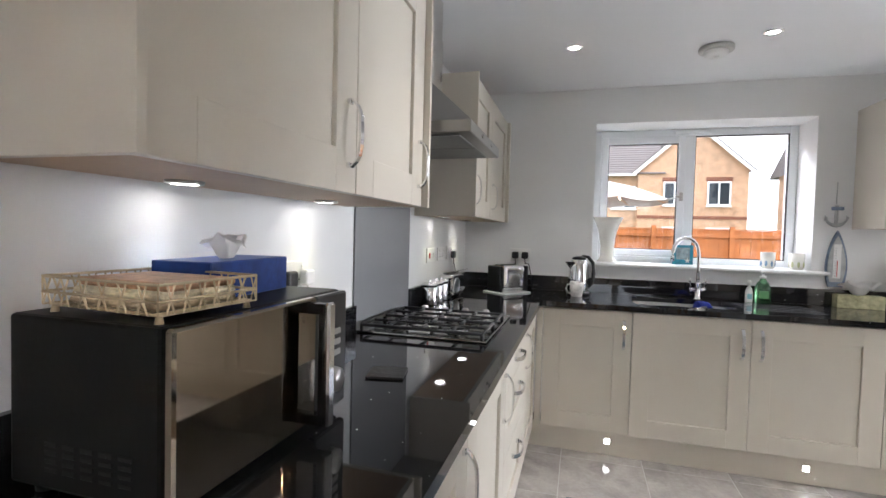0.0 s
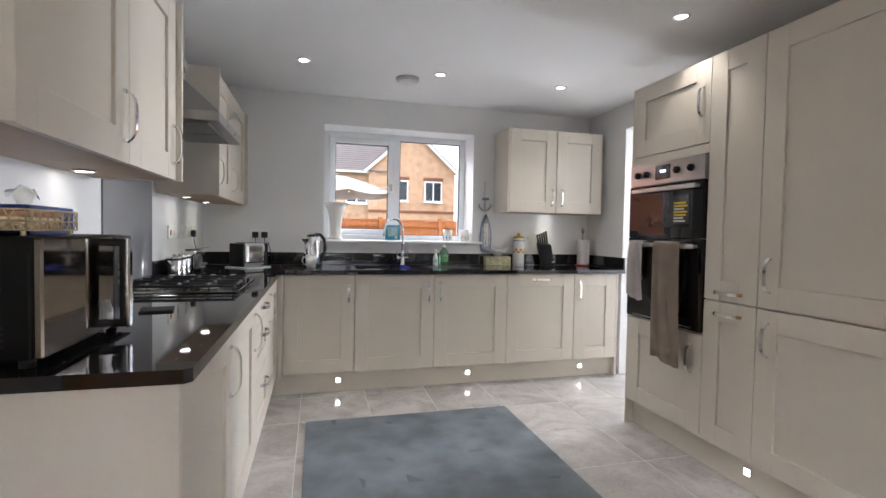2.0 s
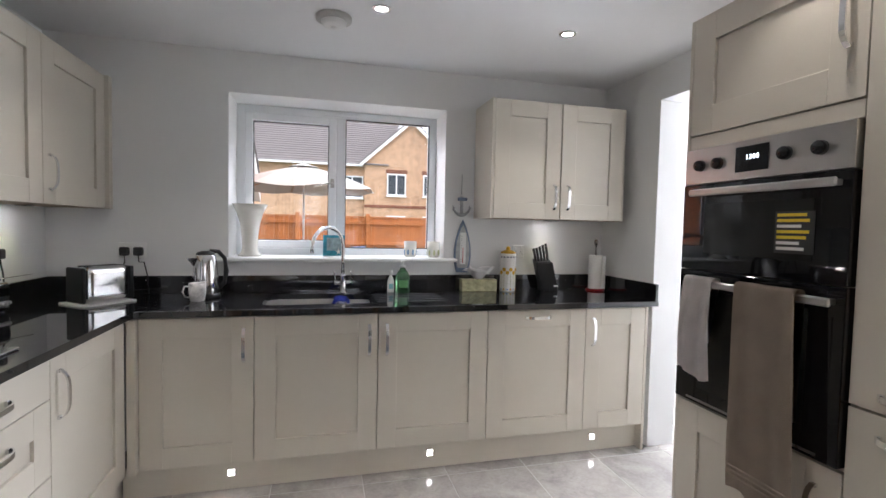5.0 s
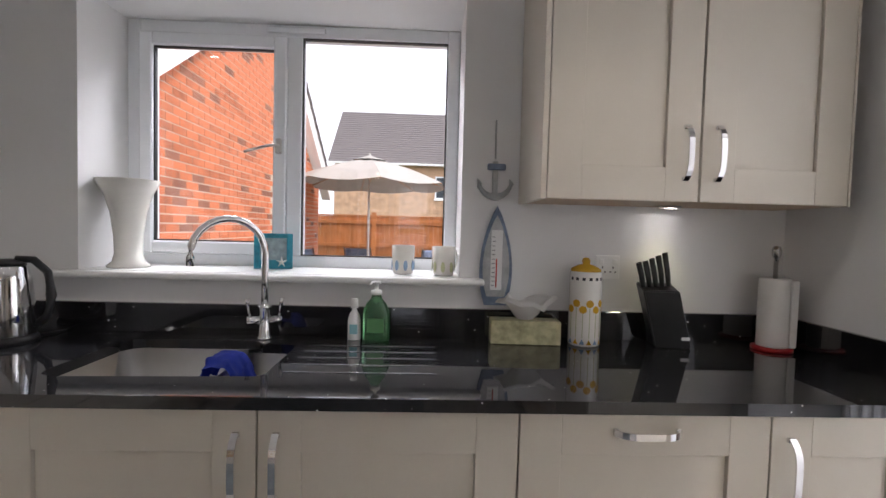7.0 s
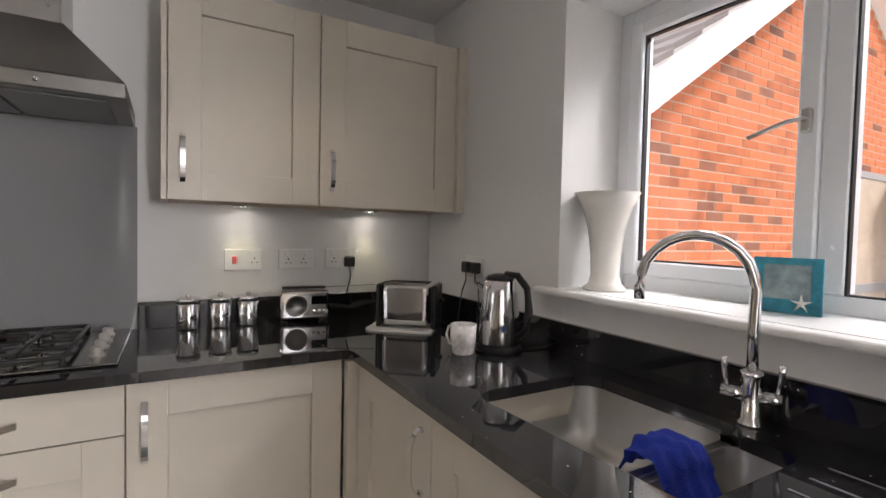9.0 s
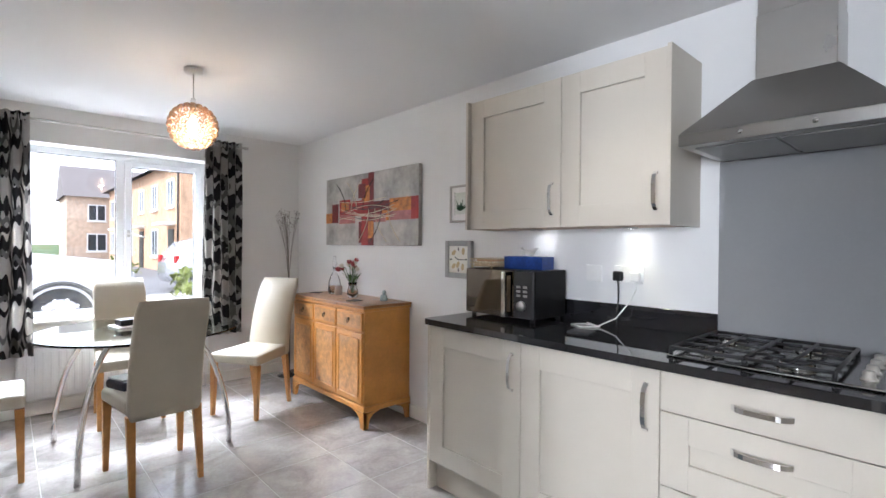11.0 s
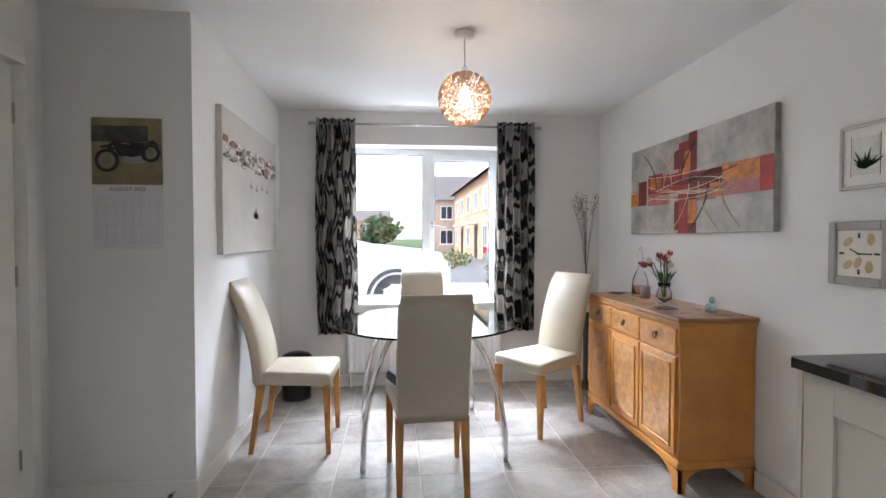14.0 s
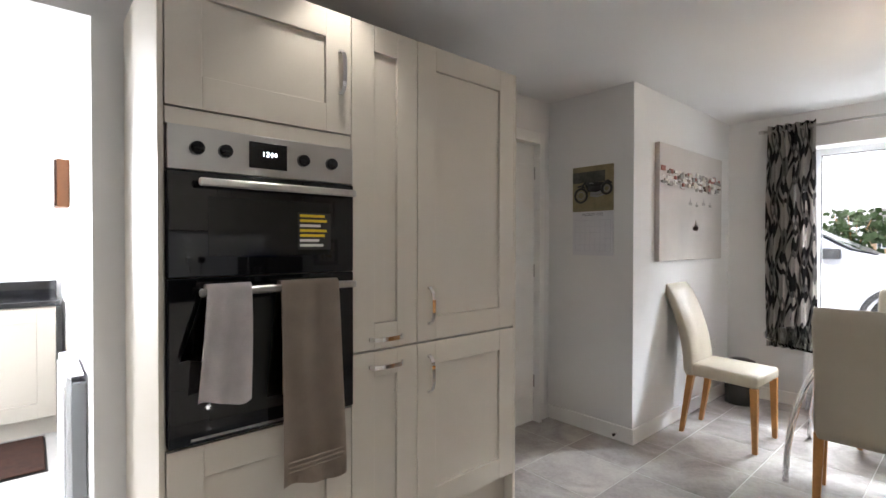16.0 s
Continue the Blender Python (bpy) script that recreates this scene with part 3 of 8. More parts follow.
def hood():
    u = thing("cooker_hood", pose(0, -0.947, 0), "stainless steel chimney cooker hood over the hob", "cooker hood")
    box("rim", (XW + 0.001, -0.3, 1.66), (-0.15, 0.3, 1.705), DIMSTEEL, u, 0.003)
    bm = bmesh.new()
    lo = [bm.verts.new(p) for p in ((XW + 0.002, -0.298, 1.7055), (-0.152, -0.298, 1.7055), (-0.152, 0.298, 1.7055), (XW + 0.002, 0.298, 1.7055))]
    hi = [bm.verts.new(p) for p in ((XW + 0.002, -0.125, 1.915), (-0.375, -0.125, 1.915), (-0.375, 0.125, 1.915), (XW + 0.002, 0.125, 1.915))]
    for i in range(4):
        bm.faces.new([lo[i], lo[(i + 1) % 4], hi[(i + 1) % 4], hi[i]])
    bm.faces.new(lo)
    bm.faces.new(hi)
    part("canopy", bm, DIMSTEEL, u)
    box("chimney", (XW + 0.002, -0.118, 1.916), (-0.385, 0.118, 2.15), STEEL, u, 0.002)
    box("upper_chimney", (XW + 0.002, -0.115, 2.151), (-0.388, 0.115, H - 0.002), STEEL, u, 0.002)
    boxes("filter", [((-0.55, -0.26 + i * 0.262, 1.654), (-0.2, -0.01 + i * 0.262, 1.6595)) for i in range(2)], mat("hood_filter", (0.3, 0.3, 0.29), 0.45, 0.9, fine=500, bump=0.3), u, 0.002)
    for y in (-0.1, 0.1):
        lathe("button", [(0, 0), (0.008, 0), (0.008, 0.004), (0, 0.004)], CHROME, u, Matrix.Translation((-0.15, y, 1.683)) @ Matrix.Rotation(radians(90), 4, "Y"), 12)


hood()


HOBSTEEL = mat("polished_hob_steel", (0.46, 0.455, 0.44), 0.14, 1.0, vary=0.06, scale=3, fine=400, bump=0.01)


def hob():
    u = thing("gas_hob", pose(-0.325, -0.955, WT), "stainless steel four-burner gas hob with iron pan supports", "hob")
    box("plate", (-0.255, -0.295, 0.0005), (0.255, 0.295, 0.009), HOBSTEEL, u, 0.004, seg=2)
    for i, (x, y, r) in enumerate(((-0.13, -0.18, 0.045), (0.12, -0.18, 0.034), (-0.13, 0.06, 0.034), (0.12, 0.06, 0.052))):
        b = lathe("burner", [(0, 0.009), (r + 0.012, 0.009), (r + 0.01, 0.016), (r, 0.018), (r, 0.024), (0, 0.024)], HOBSTEEL, u, Matrix.Translation((x, y, 0)))
        lathe("burner_cap", [(0, 0.0245), (r - 0.004, 0.0245), (r - 0.006, 0.031), (0, 0.032)], IRON, b, Matrix.Translation((x, y, 0)))
    for y0 in (-0.285, -0.055):
        bm = bmesh.new()
        y1 = y0 + 0.225
        ring = [(-0.235, y0, 0.031), (0.235, y0, 0.031), (0.235, y1, 0.031), (-0.235, y1, 0.031), (-0.235, y0, 0.031)]
        for a, b in zip(ring, ring[1:]):
            add_tube(bm, [a, b], 0.0068, 6)
        add_tube(bm, [(-0.235, (y0 + y1) / 2, 0.031), (0.235, (y0 + y1) / 2, 0.031)], 0.006, 6)
        for x in (-0.13, 0.0, 0.12):
            add_tube(bm, [(x, y0, 0.031), (x, y0 + 0.085, 0.033)], 0.006, 6)
            add_tube(bm, [(x, y1, 0.031), (x, y1 - 0.085, 0.033)], 0.006, 6)
        for x in (-0.235, 0.235):
            for y in (y0, y1):
                add_tube(bm, [(x, y, 0.0095), (x, y, 0.031)], 0.0075, 6)
        part("pan_support", bm, IRON, u, "black cast-iron pan support", 50)
    for x in (-0.15, -0.05, 0.05, 0.15):
        k = lathe("knob", [(0, 0.009), (0.021, 0.009), (0.02, 0.014), (0.016, 0.016), (0.0155, 0.032), (0.012, 0.036), (0, 0.036)], STEEL, u, Matrix.Translation((x, 0.235, 0)))


hob()


def oven():
    u = thing("double_oven", pose(2.2, -0.905, 0, 0, 0, -90), "black glass built-in double oven with steel control panel", "oven")
    box("control_panel", (0.004, -0.018, 1.50), (0.596, 0.02, 1.628), STEEL, u, 0.002)
    dark = flat("dark_display", (0.006, 0.006, 0.007), 0.05)
    box("display", (0.228, -0.0205, 1.525), (0.35, -0.0185, 1.607), dark, u, 0.001)
    seg = glow("clock_digits", (0.85, 0.95, 1.0), 2.5)
    for i, ch in enumerate("1244"):
        cu = bpy.data.curves.new("digit", "FONT")
        cu.body, cu.size, cu.extrude = ch, 0.022, 0.0003
        cu.materials.append(seg)
        tmp = new("digit", cu)
        me = bpy.data.meshes.new_from_object(tmp.evaluated_get(bpy.context.evaluated_depsgraph_get()))
        bpy.data.objects.remove(tmp)
        dob = new("digit", me)
        dob.parent = u
        dob.matrix_local = pose(0.268 + i * 0.0125, -0.0212, 1.564, 90)
    for x in (0.08, 0.158, 0.405, 0.508):
        lathe("knob", [(0, 0), (0.021, 0), (0.019, 0.016), (0.016, 0.02), (0, 0.02)], BLACKGLOSS, u, Matrix.Translation((x, -0.0185, 1.565)) @ Matrix.Rotation(radians(90), 4, "X"), 20)
    for nm, a, b in (("top_door", 1.19, 1.497), ("main_door", 0.702, 1.187)):
        d = box(nm, (0.004, -0.02, a), (0.596, 0.02, b), OVENGLASS, u, 0.002)
        wz = (a + 0.06, b - 0.07)
        box("oven_window", (0.11, -0.0212, wz[0]), (0.5, -0.0203, wz[1]), mat("smoked_glass", (0.016, 0.016, 0.015), 0.04, ior=1.4, bump=0.0), d, 0.0)
        bm = bmesh.new()
        zc = b - 0.032 if nm == "top_door" else 1.147
        add_box(bm, (0.075, -0.066, zc - 0.012), (0.585, -0.052, zc + 0.012), 0.005)
        for x in (0.09, 0.555):
            add_box(bm, (x, -0.054, zc - 0.008), (x + 0.016, -0.0195, zc + 0.008), 0.002)
        part("door_handle", bm, STEEL, d, "flat steel bar handle")
    lab = part_label(u)
    boxes("air_grille", [((0.06, -0.0212, 0.712), (0.54, -0.0203, 0.72))], DIMSTEEL, u)


def part_label(u):
    """The energy sticker: bars for print that cannot be read."""
    s = box("sticker", (0.385, -0.0222, 1.268), (0.505, -0.0213, 1.392), flat("black_sticker", (0.02, 0.02, 0.02), 0.4), u, 0.0)
    ye, wh = flat("yellow_print", (0.75, 0.55, 0.03), 0.5), flat("white_print", (0.7, 0.7, 0.68), 0.5)
    for i, (w, c) in enumerate(((0.09, ye), (0.098, ye), (0.075, wh), (0.098, ye), (0.09, ye), (0.07, wh), (0.085, wh))):
        box("print_bar", (0.392, -0.0230, 1.377 - i * 0.0165), (0.392 + w, -0.0223, 1.386 - i * 0.0165), c, s, 0.0)
    return s


oven()


def towel(name, x0, x1, z_front, z_back, colour, label, folds=3, lean=0.0, back=0.0):
    """A towel folded over the lower oven handle."""
    m = mat("towel_" + name, colour, 0.95, vary=0.12, scale=9, fine=320, bump=0.6)
    u = thing("towel", pose(2.2, -0.905, 0, 0, 0, -90), label, "towel")
    bm = bmesh.new()
    zt, yc = 1.160, -0.059
    prof = []
    for i in range(15):
        f = i / 14
        prof.append((yc - 0.018 - 0.01 * math.sin(f * 3), zt - 0.006 - (zt - z_front) * (1 - f), f))
    for i in range(1, 6):
        a = math.pi * i / 6
        prof.append((yc - 0.018 * math.cos(a), zt + 0.012 * math.sin(a), 1))
    for i in range(10):
        f = i / 9
        prof.append((yc + 0.016, zt - 0.006 - (zt - z_back) * f, 1 - f))
    nx = 22
    grid = []
    for y, z, f in prof:
        row = []
        for k in range(nx + 1):
            g = k / nx
            x = x0 + (x1 - x0) * g
            wav = math.sin(g * folds * 6.28 + 0.6 * math.sin(z * 9)) * 0.006 * (1.3 - 0.5 * f)
            drop = 0.012 * math.sin(g * 5 + 1) * (1 - f)
            row.append(bm.verts.new((x + 0.012 * (g - 0.5) * (1 - f) * 2 + (lean if y < yc else back) * (1 - f), min(y, -0.022 if y > yc else y) + (wav if y < yc else 0), z + drop)))
        grid.append(row)
    for a, b in zip(grid, grid[1:]):
        for k in range(nx):
            bm.faces.new([a[k], a[k + 1], b[k + 1], b[k]])
    r = bmesh.ops.solidify(bm, geom=bm.faces[:], thickness=0.004)
    part("cloth", bm, m, u, "", 60)
    if name != "white":
        for z in (z_front + 0.05, z_front + 0.065, z_front + 0.08):
            box("woven_band", (x0 + 0.018, yc - 0.034, z), (x1 + 0.014, yc - 0.029, z + 0.006), m, u, 0.002)
    return u


towel("white", 0.09, 0.215, 0.83, 0.95, (0.88, 0.82, 0.80), "off-white tea towel hung over the oven handle", 2, -0.012, -0.05)
towel("brown", 0.305, 0.505, 0.51, 0.80, (0.42, 0.345, 0.275), "taupe bath towel hung over the oven handle", 2, 0.018, -0.02)


BOWLSTEEL = mat("satin_sink_steel", (0.56, 0.55, 0.53), 0.36, 1.0, vary=0.06, scale=5, fine=300, bump=0.02)


def sink():
    u = thing("undermount_sink", pose(0, 0, WT - 0.031), "stainless steel one-and-a-half bowl undermount sink", "sink")
    for nm, x0, x1, y0, y1, dep, r in (("main_bowl", 0.535, 0.955, 0.08, 0.505, 0.17, 0.06), ("half_bowl", 0.975, 1.135, 0.11, 0.465, 0.11, 0.04)):
        bm = bmesh.new()
        rings = []
        for k, (ins, z) in enumerate(((0, 0.0), (0.004, -dep * 0.5), (0.01, -dep + 0.03), (0.022, -dep + 0.008), (0.045, -dep))):
            rings.append([bm.verts.new((x, y, z)) for x, y in rrect(x0 + ins, x1 - ins, y0 + ins, y1 - ins, r, 6)])
        for a, b in zip(rings, rings[1:]):
            n = len(a)
            for i in range(n):
                bm.faces.new([a[i], a[(i + 1) % n], b[(i + 1) % n], b[i]])
        bm.faces.new(rings[-1])
        bw = part(nm, bm, BOWLSTEEL, u, "", 50)
        lathe("waste", [(0, 0.001), (0.035, 0.001), (0.032, 0.004), (0.02, 0.003), (0, 0.002)], CHROME, bw, Matrix.Translation(((x0 + x1) / 2, (y0 + y1) / 2, -dep)))
    box("divider", (0.952, 0.1, -0.02), (0.978, 0.465, -0.001), STEEL, u, 0.006, seg=2)


sink()
gm = flat("groove_steel", (0.35, 0.36, 0.38), 0.2, metal=0.6)
for i in range(5):
    y = 0.44 - i * 0.07
    b = box("drainer_groove", (1.15, y - 0.003, WT + 0.0002), (1.55, y + 0.003, WT + 0.0016), gm, top, 0.0005)


def tap():
    u = thing("mixer_tap", pose(0.981, 0.521, WT), "chrome swan-neck mixer tap with two levers", "tap")
    lathe("column", [(0, 0), (0.026, 0), (0.026, 0.006), (0.019, 0.012), (0.019, 0.1), (0.021, 0.104), (0.021, 0.112), (0.014, 0.116), (0, 0.116)], CHROME, u)
    d = Vector((-0.80, -0.60, 0)).normalized()
    R = 0.112
    pts = [(0, 0, 0.11), (0, 0, 0.2), (0, 0, 0.285)]
    for i in range(1, 13):
        a = math.pi * i / 12 * 1.02
        o = d * (R - R * math.cos(a))
        pts.append((o.x, o.y, 0.285 + R * math.sin(a)))
    pts.append((d.x * 2 * R * 1.0, d.y * 2 * R, 0.25))
    tube("spout", pts, 0.0115, CHROME, u, 14)
    s = Vector((0.95, 0.31, 0))
    for sg in (-1, 1):
        bm = bmesh.new()
        add_tube(bm, [tuple(s * sg * 0.015 + Vector((0, 0, 0.062))), tuple(s * sg * 0.055 + Vector((0, 0, 0.062)))], 0.014, 14)
        add_tube(bm, [tuple(s * sg * 0.046 + Vector((0, 0, 0.07))), tuple(s * sg * 0.052 + Vector((0, 0, 0.12))), tuple(s * sg * 0.054 + Vector((0, 0, 0.135)))], lambda f: 0.005 + 0.003 * f, 10)
        part("lever", bm, CHROME, u, "", 50)


tap()


def cloth_heap():
    m = mat("blue_microfibre", (0.01, 0.03, 0.30), 0.95, vary=0.2, scale=20, fine=300, bump=0.5)
    u = thing("dishcloth", pose(0.968, 0.27, WT), "bright blue dishcloth over the sink divider", "cloth")
    bm = bmesh.new()
    n = 20
    g = []
    for i in range(n + 1):
        row = []
        for k in range(n + 1):
            a, b = i / n * 2 - 1, k / n * 2 - 1
            x = a * 0.085
            y = b * 0.075
            z = 0.028 - 0.13 * max(0, abs(a + 0.12) - 0.35) + 0.010 * noise.noise((a * 3, b * 3, 2)) - 0.02 * b * b
            row.append(bm.verts.new((x * (0.8 if abs(a) > 0.5 else 1) + 0.01 * noise.noise((b * 3, z * 9, 5)), y, z - 0.012)))
        g.append(row)
    for i in range(n):
        for k in range(n):
            bm.faces.new([g[i][k], g[i + 1][k], g[i + 1][k + 1], g[i][k + 1]])
    bmesh.ops.solidify(bm, geom=bm.faces[:], thickness=0.005)
    part("cloth", bm, m, u, "", 80)


cloth_heap()


VENT = flat("vent_black", (0.003, 0.003, 0.003), 0.6)


def microwave():
    a = radians(13)
    u = thing("microwave", pose(-0.25, -2.425, WT, 0, 0, 90), "black microwave with mirrored door beside the wall", "microwave")
    # local x runs along the front, y goes back
    W, D, Hh = 0.462, 0.29, 0.262
    box("body", (0, 0.018, 0.018), (W, D, Hh), mat("microwave_black", (0.006, 0.006, 0.006), 0.42, vary=0.15, ior=1.25, bump=0.02), u, 0.006, seg=2)
    mirror = mat("mirror_door", (0.24, 0.205, 0.165), 0.05, 1.0, vary=0.03, bump=0.0)
    d = box("door", (0.002, 0, 0.02), (0.338, 0.0175, Hh - 0.002), mirror, u, 0.004)
    hd = box("door_handle", (0.297, -0.05, 0.024), (0.322, -0.038, Hh - 0.006), CHROME, d, 0.004)
    boxes("handle_frame", [((0.299, -0.038, 0.026), (0.320, -0.0005, 0.046)), ((0.299, -0.038, Hh - 0.028), (0.320, -0.0005, Hh - 0.008)), ((0.299, -0.038, 0.046), (0.320, -0.026, Hh - 0.028))], BLACKGLOSS, d, 0.002)
    pn = box("control_panel", (0.340, 0, 0.02), (W - 0.002, 0.0175, Hh - 0.002), flat("panel_grey", (0.035, 0.035, 0.036), 0.3), u, 0.004)
    lathe("dial", [(0, 0), (0.026, 0), (0.024, 0.018), (0, 0.02)], STEEL, pn, Matrix.Translation((0.395, -0.001, 0.085)) @ Matrix.Rotation(radians(90), 4, "X"), 20)
    for i in range(2):
        for k in range(3):
            box("button", (0.361 + i * 0.042, -0.004, 0.13 + k * 0.022), (0.387 + i * 0.042, -0.0005, 0.142 + k * 0.022), STEEL, pn, 0.001)
    for i in range(5):
        for k in range(4):
            box("vent_slot", (-0.0012, 0.065 + i * 0.033, 0.045 + k * 0.012), (0.0006, 0.088 + i * 0.033, 0.051 + k * 0.012), VENT, u, 0.0005)
    for x in (0.03, W - 0.03):
        for y in (0.04, D - 0.03):
            lathe("foot", [(0, 0.0), (0.014, 0.0), (0.014, 0.0185), (0, 0.0185)], BLACKPL, u, Matrix.Translation((x, y, 0)), 12)
    M = u.matrix_world.copy()
    bl = mat("blue_carton", (0.012, 0.05, 0.24), 0.4, vary=0.4, scale=14, fine=60, bump=0.03)
    t = thing("tissue_box", M @ pose(0.185, 0.11, Hh + 0.0005, 0, 0, 4), "blue patterned tissue box on the microwave", "tissue box")
    box("carton", (0, 0, 0), (0.24, 0.12, 0.068), bl, t, 0.002)
    tissue(t, (0.12, 0.06, 0.068), 0.036)
    wire = mat("pale_wire", (0.55, 0.45, 0.30), 0.4, 0.5)
    b = thing("wire_basket", M @ pose(0.004, 0.028, Hh + 0.0005, 0, 0, -4), "cream wire basket of wooden odds and ends", "basket")
    w, dp = 0.175, 0.225
    for z in (0.012, 0.03, 0.052):
        ins = 0.0 if z > 0.02 else 0.006
        pts = [(ins, ins, z), (w - ins, ins, z), (w - ins, dp - ins, z), (ins, dp - ins, z), (ins, ins, z)]
        bm = bmesh.new()
        for p, q in zip(pts, pts[1:]):
            add_tube(bm, [p, q], 0.0022, 5)
        part("rim_wire", bm, wire, b)
    bm = bmesh.new()
    for i in range(15):
        f = i / 14
        s = 1 if i % 2 else -1
        for y in (0, dp):
            add_tube(bm, [(w * f, y, 0.012), (w * min(1, max(0, f + s * 0.07)), y, 0.052)], 0.0016, 4)
    for i in range(13):
        f = i / 12
        s = 1 if i % 2 else -1
        for x in (0, w):
            add_tube(bm, [(x, dp * f, 0.012), (x, dp * min(1, max(0, f + s * 0.08)), 0.052)], 0.0016, 4)
        add_tube(bm, [(0, dp * f, 0.012), (w, dp * f, 0.012)], 0.0014, 4)
    part("lattice", bm, wire, b)
    for x, y in ((0.01, 0.01), (w - 0.01, 0.01), (0.01, dp - 0.01), (w - 0.01, dp - 0.01)):
        lathe("foot", [(0, 0), (0.006, 0), (0.004, 0.012), (0, 0.012)], wire, b, Matrix.Translation((x, y, 0)), 8)
    for k, (c, z) in enumerate((((0.62, 0.5, 0.33), 0.014), ((0.75, 0.68, 0.5), 0.026), ((0.55, 0.33, 0.2), 0.038))):
        box("packet", (0.015 + 0.008 * k, 0.02, z), (w - 0.02, dp - 0.03 + 0.005 * k, z + 0.0118), mat("packet_%s" % "abc"[k], c, 0.6, vary=0.3, scale=60, fine=200, bump=0.4), b, 0.004)


def tissue(parent, at, s):
    bm = bmesh.new()
    n = 9
    rows = []
    for i in range(n + 1):
        f = i / n
        row = []
        for k in range(14):
            a = 2 * math.pi * k / 14
            r = s * (0.3 + 1.05 * f ** 0.6 + 0.26 * f * math.sin(3 * a + 1.0) + 0.2 * f * math.sin(5 * a))
            row.append(bm.verts.new((at[0] + r * math.cos(a) * 1.15, at[1] + r * math.sin(a) * 0.55, at[2] - 0.004 + s * (1.2 * math.sin(2.2 * f) + 0.32 * f * math.sin(2 * a + 0.5) + 0.16 * f * math.sin(5 * a + 2.0)))))
        rows.append(row)
    for a, b in zip(rows, rows[1:]):
        for k in range(14):
            bm.faces.new([a[k], a[(k + 1) % 14], b[(k + 1) % 14], b[k]])
    bmesh.ops.solidify(bm, geom=bm.faces[:], thickness=0.001)
    return part("tissue", bm, mat("white_tissue", (0.88, 0.87, 0.85), 0.9, vary=0.02, bump=0.02), parent, "white pulled-up paper tissue", 60)


microwave()

# ---- things on the worktop ----


def canister(x, y):
    u = thing("canister", pose(x, y, WT + 0.0004), "round polished steel storage canister", "canister", "steel canisters")
    lathe("body", [(0, 0), (0.040, 0), (0.041, 0.004), (0.041, 0.095), (0.039, 0.098), (0, 0.098)], CHROME, u)
    ld = lathe("lid", [(0, 0.0985), (0.0425, 0.0985), (0.0425, 0.116), (0.040, 0.119), (0, 0.119)], CHROME, u)
    lathe("knob", [(0, 0.1192), (0.006, 0.1192), (0.010, 0.128), (0.007, 0.133), (0, 0.134)], CHROME, ld, n=12)


for y in (-0.474, -0.363, -0.262):
    canister(-0.53, y)


def radio():
    u = thing("radio", pose(-0.49, -0.145, WT + 0.0004, 0, 0, 84), "chrome retro tabletop radio with round speaker", "radio")
    box("case", (0, 0, 0.008), (0.2, 0.1, 0.135), CHROME, u, 0.014, seg=3)
    lathe("speaker", [(0, 0), (0.038, 0), (0.042, 0.006), (0.046, 0.004), (0.046, 0), (0, 0)], STEEL, u, Matrix.Translation((0.065, -0.0005, 0.07)) @ Matrix.Rotation(radians(90), 4, "X"))
    box("dial_window", (0.125, -0.003, 0.075), (0.188, 0.002, 0.11), BLACKGLOSS, u, 0.001)
    for x in (0.135, 0.157, 0.178):
        lathe("knob", [(0, 0), (0.008, 0), (0.007, 0.012), (0, 0.012)], STEEL, u, Matrix.Translation((x, 0.0, 0.045)) @ Matrix.Rotation(radians(90), 4, "X"), 12)
    box("handle", (0.01, 0.03, 0.138), (0.19, 0.07, 0.146), BLACKPL, u, 0.003)
    tube("aerial", [(0.19, 0.085, 0.137), (0.3, 0.07, 0.142), (0.41, 0.05, 0.147)], 0.0018, CHROME, u, 6)
    for x in (0.02, 0.18):
        box("foot", (x - 0.01, 0.02, 0), (x + 0.01, 0.08, 0.009), BLACKPL, u, 0.001)


radio()


def toaster():
    u = thing("toaster", pose(-0.245, 0.17, WT + 0.0004, 0, 0, 51), "chrome two-slice toaster with black ends on a white board", "toaster")
    b = plate("board", [rrect(-0.03, 0.235, -0.05, 0.17, 0.03)], 0, 0.007, mat("white_board", (0.72, 0.72, 0.70), 0.4), u)
    box("shell", (0.018, 0, 0.013), (0.222, 0.15, 0.185), CHROME, u, 0.03, seg=4)
    for x0, x1 in ((0.0, 0.0175), (0.2225, 0.245)):
        box("end_cap", (x0, 0.004, 0.0075), (x1, 0.146, 0.18), BLACKPL, u, 0.008, seg=3)
    boxes("slot", [((0.035, 0.035 + k * 0.05, 0.184), (0.205, 0.06 + k * 0.05, 0.1865)) for k in range(2)], BLACKPL, u)
    box("lever", (0.2452, 0.06, 0.11), (0.262, 0.09, 0.122), BLACKPL, u, 0.003)


toaster()


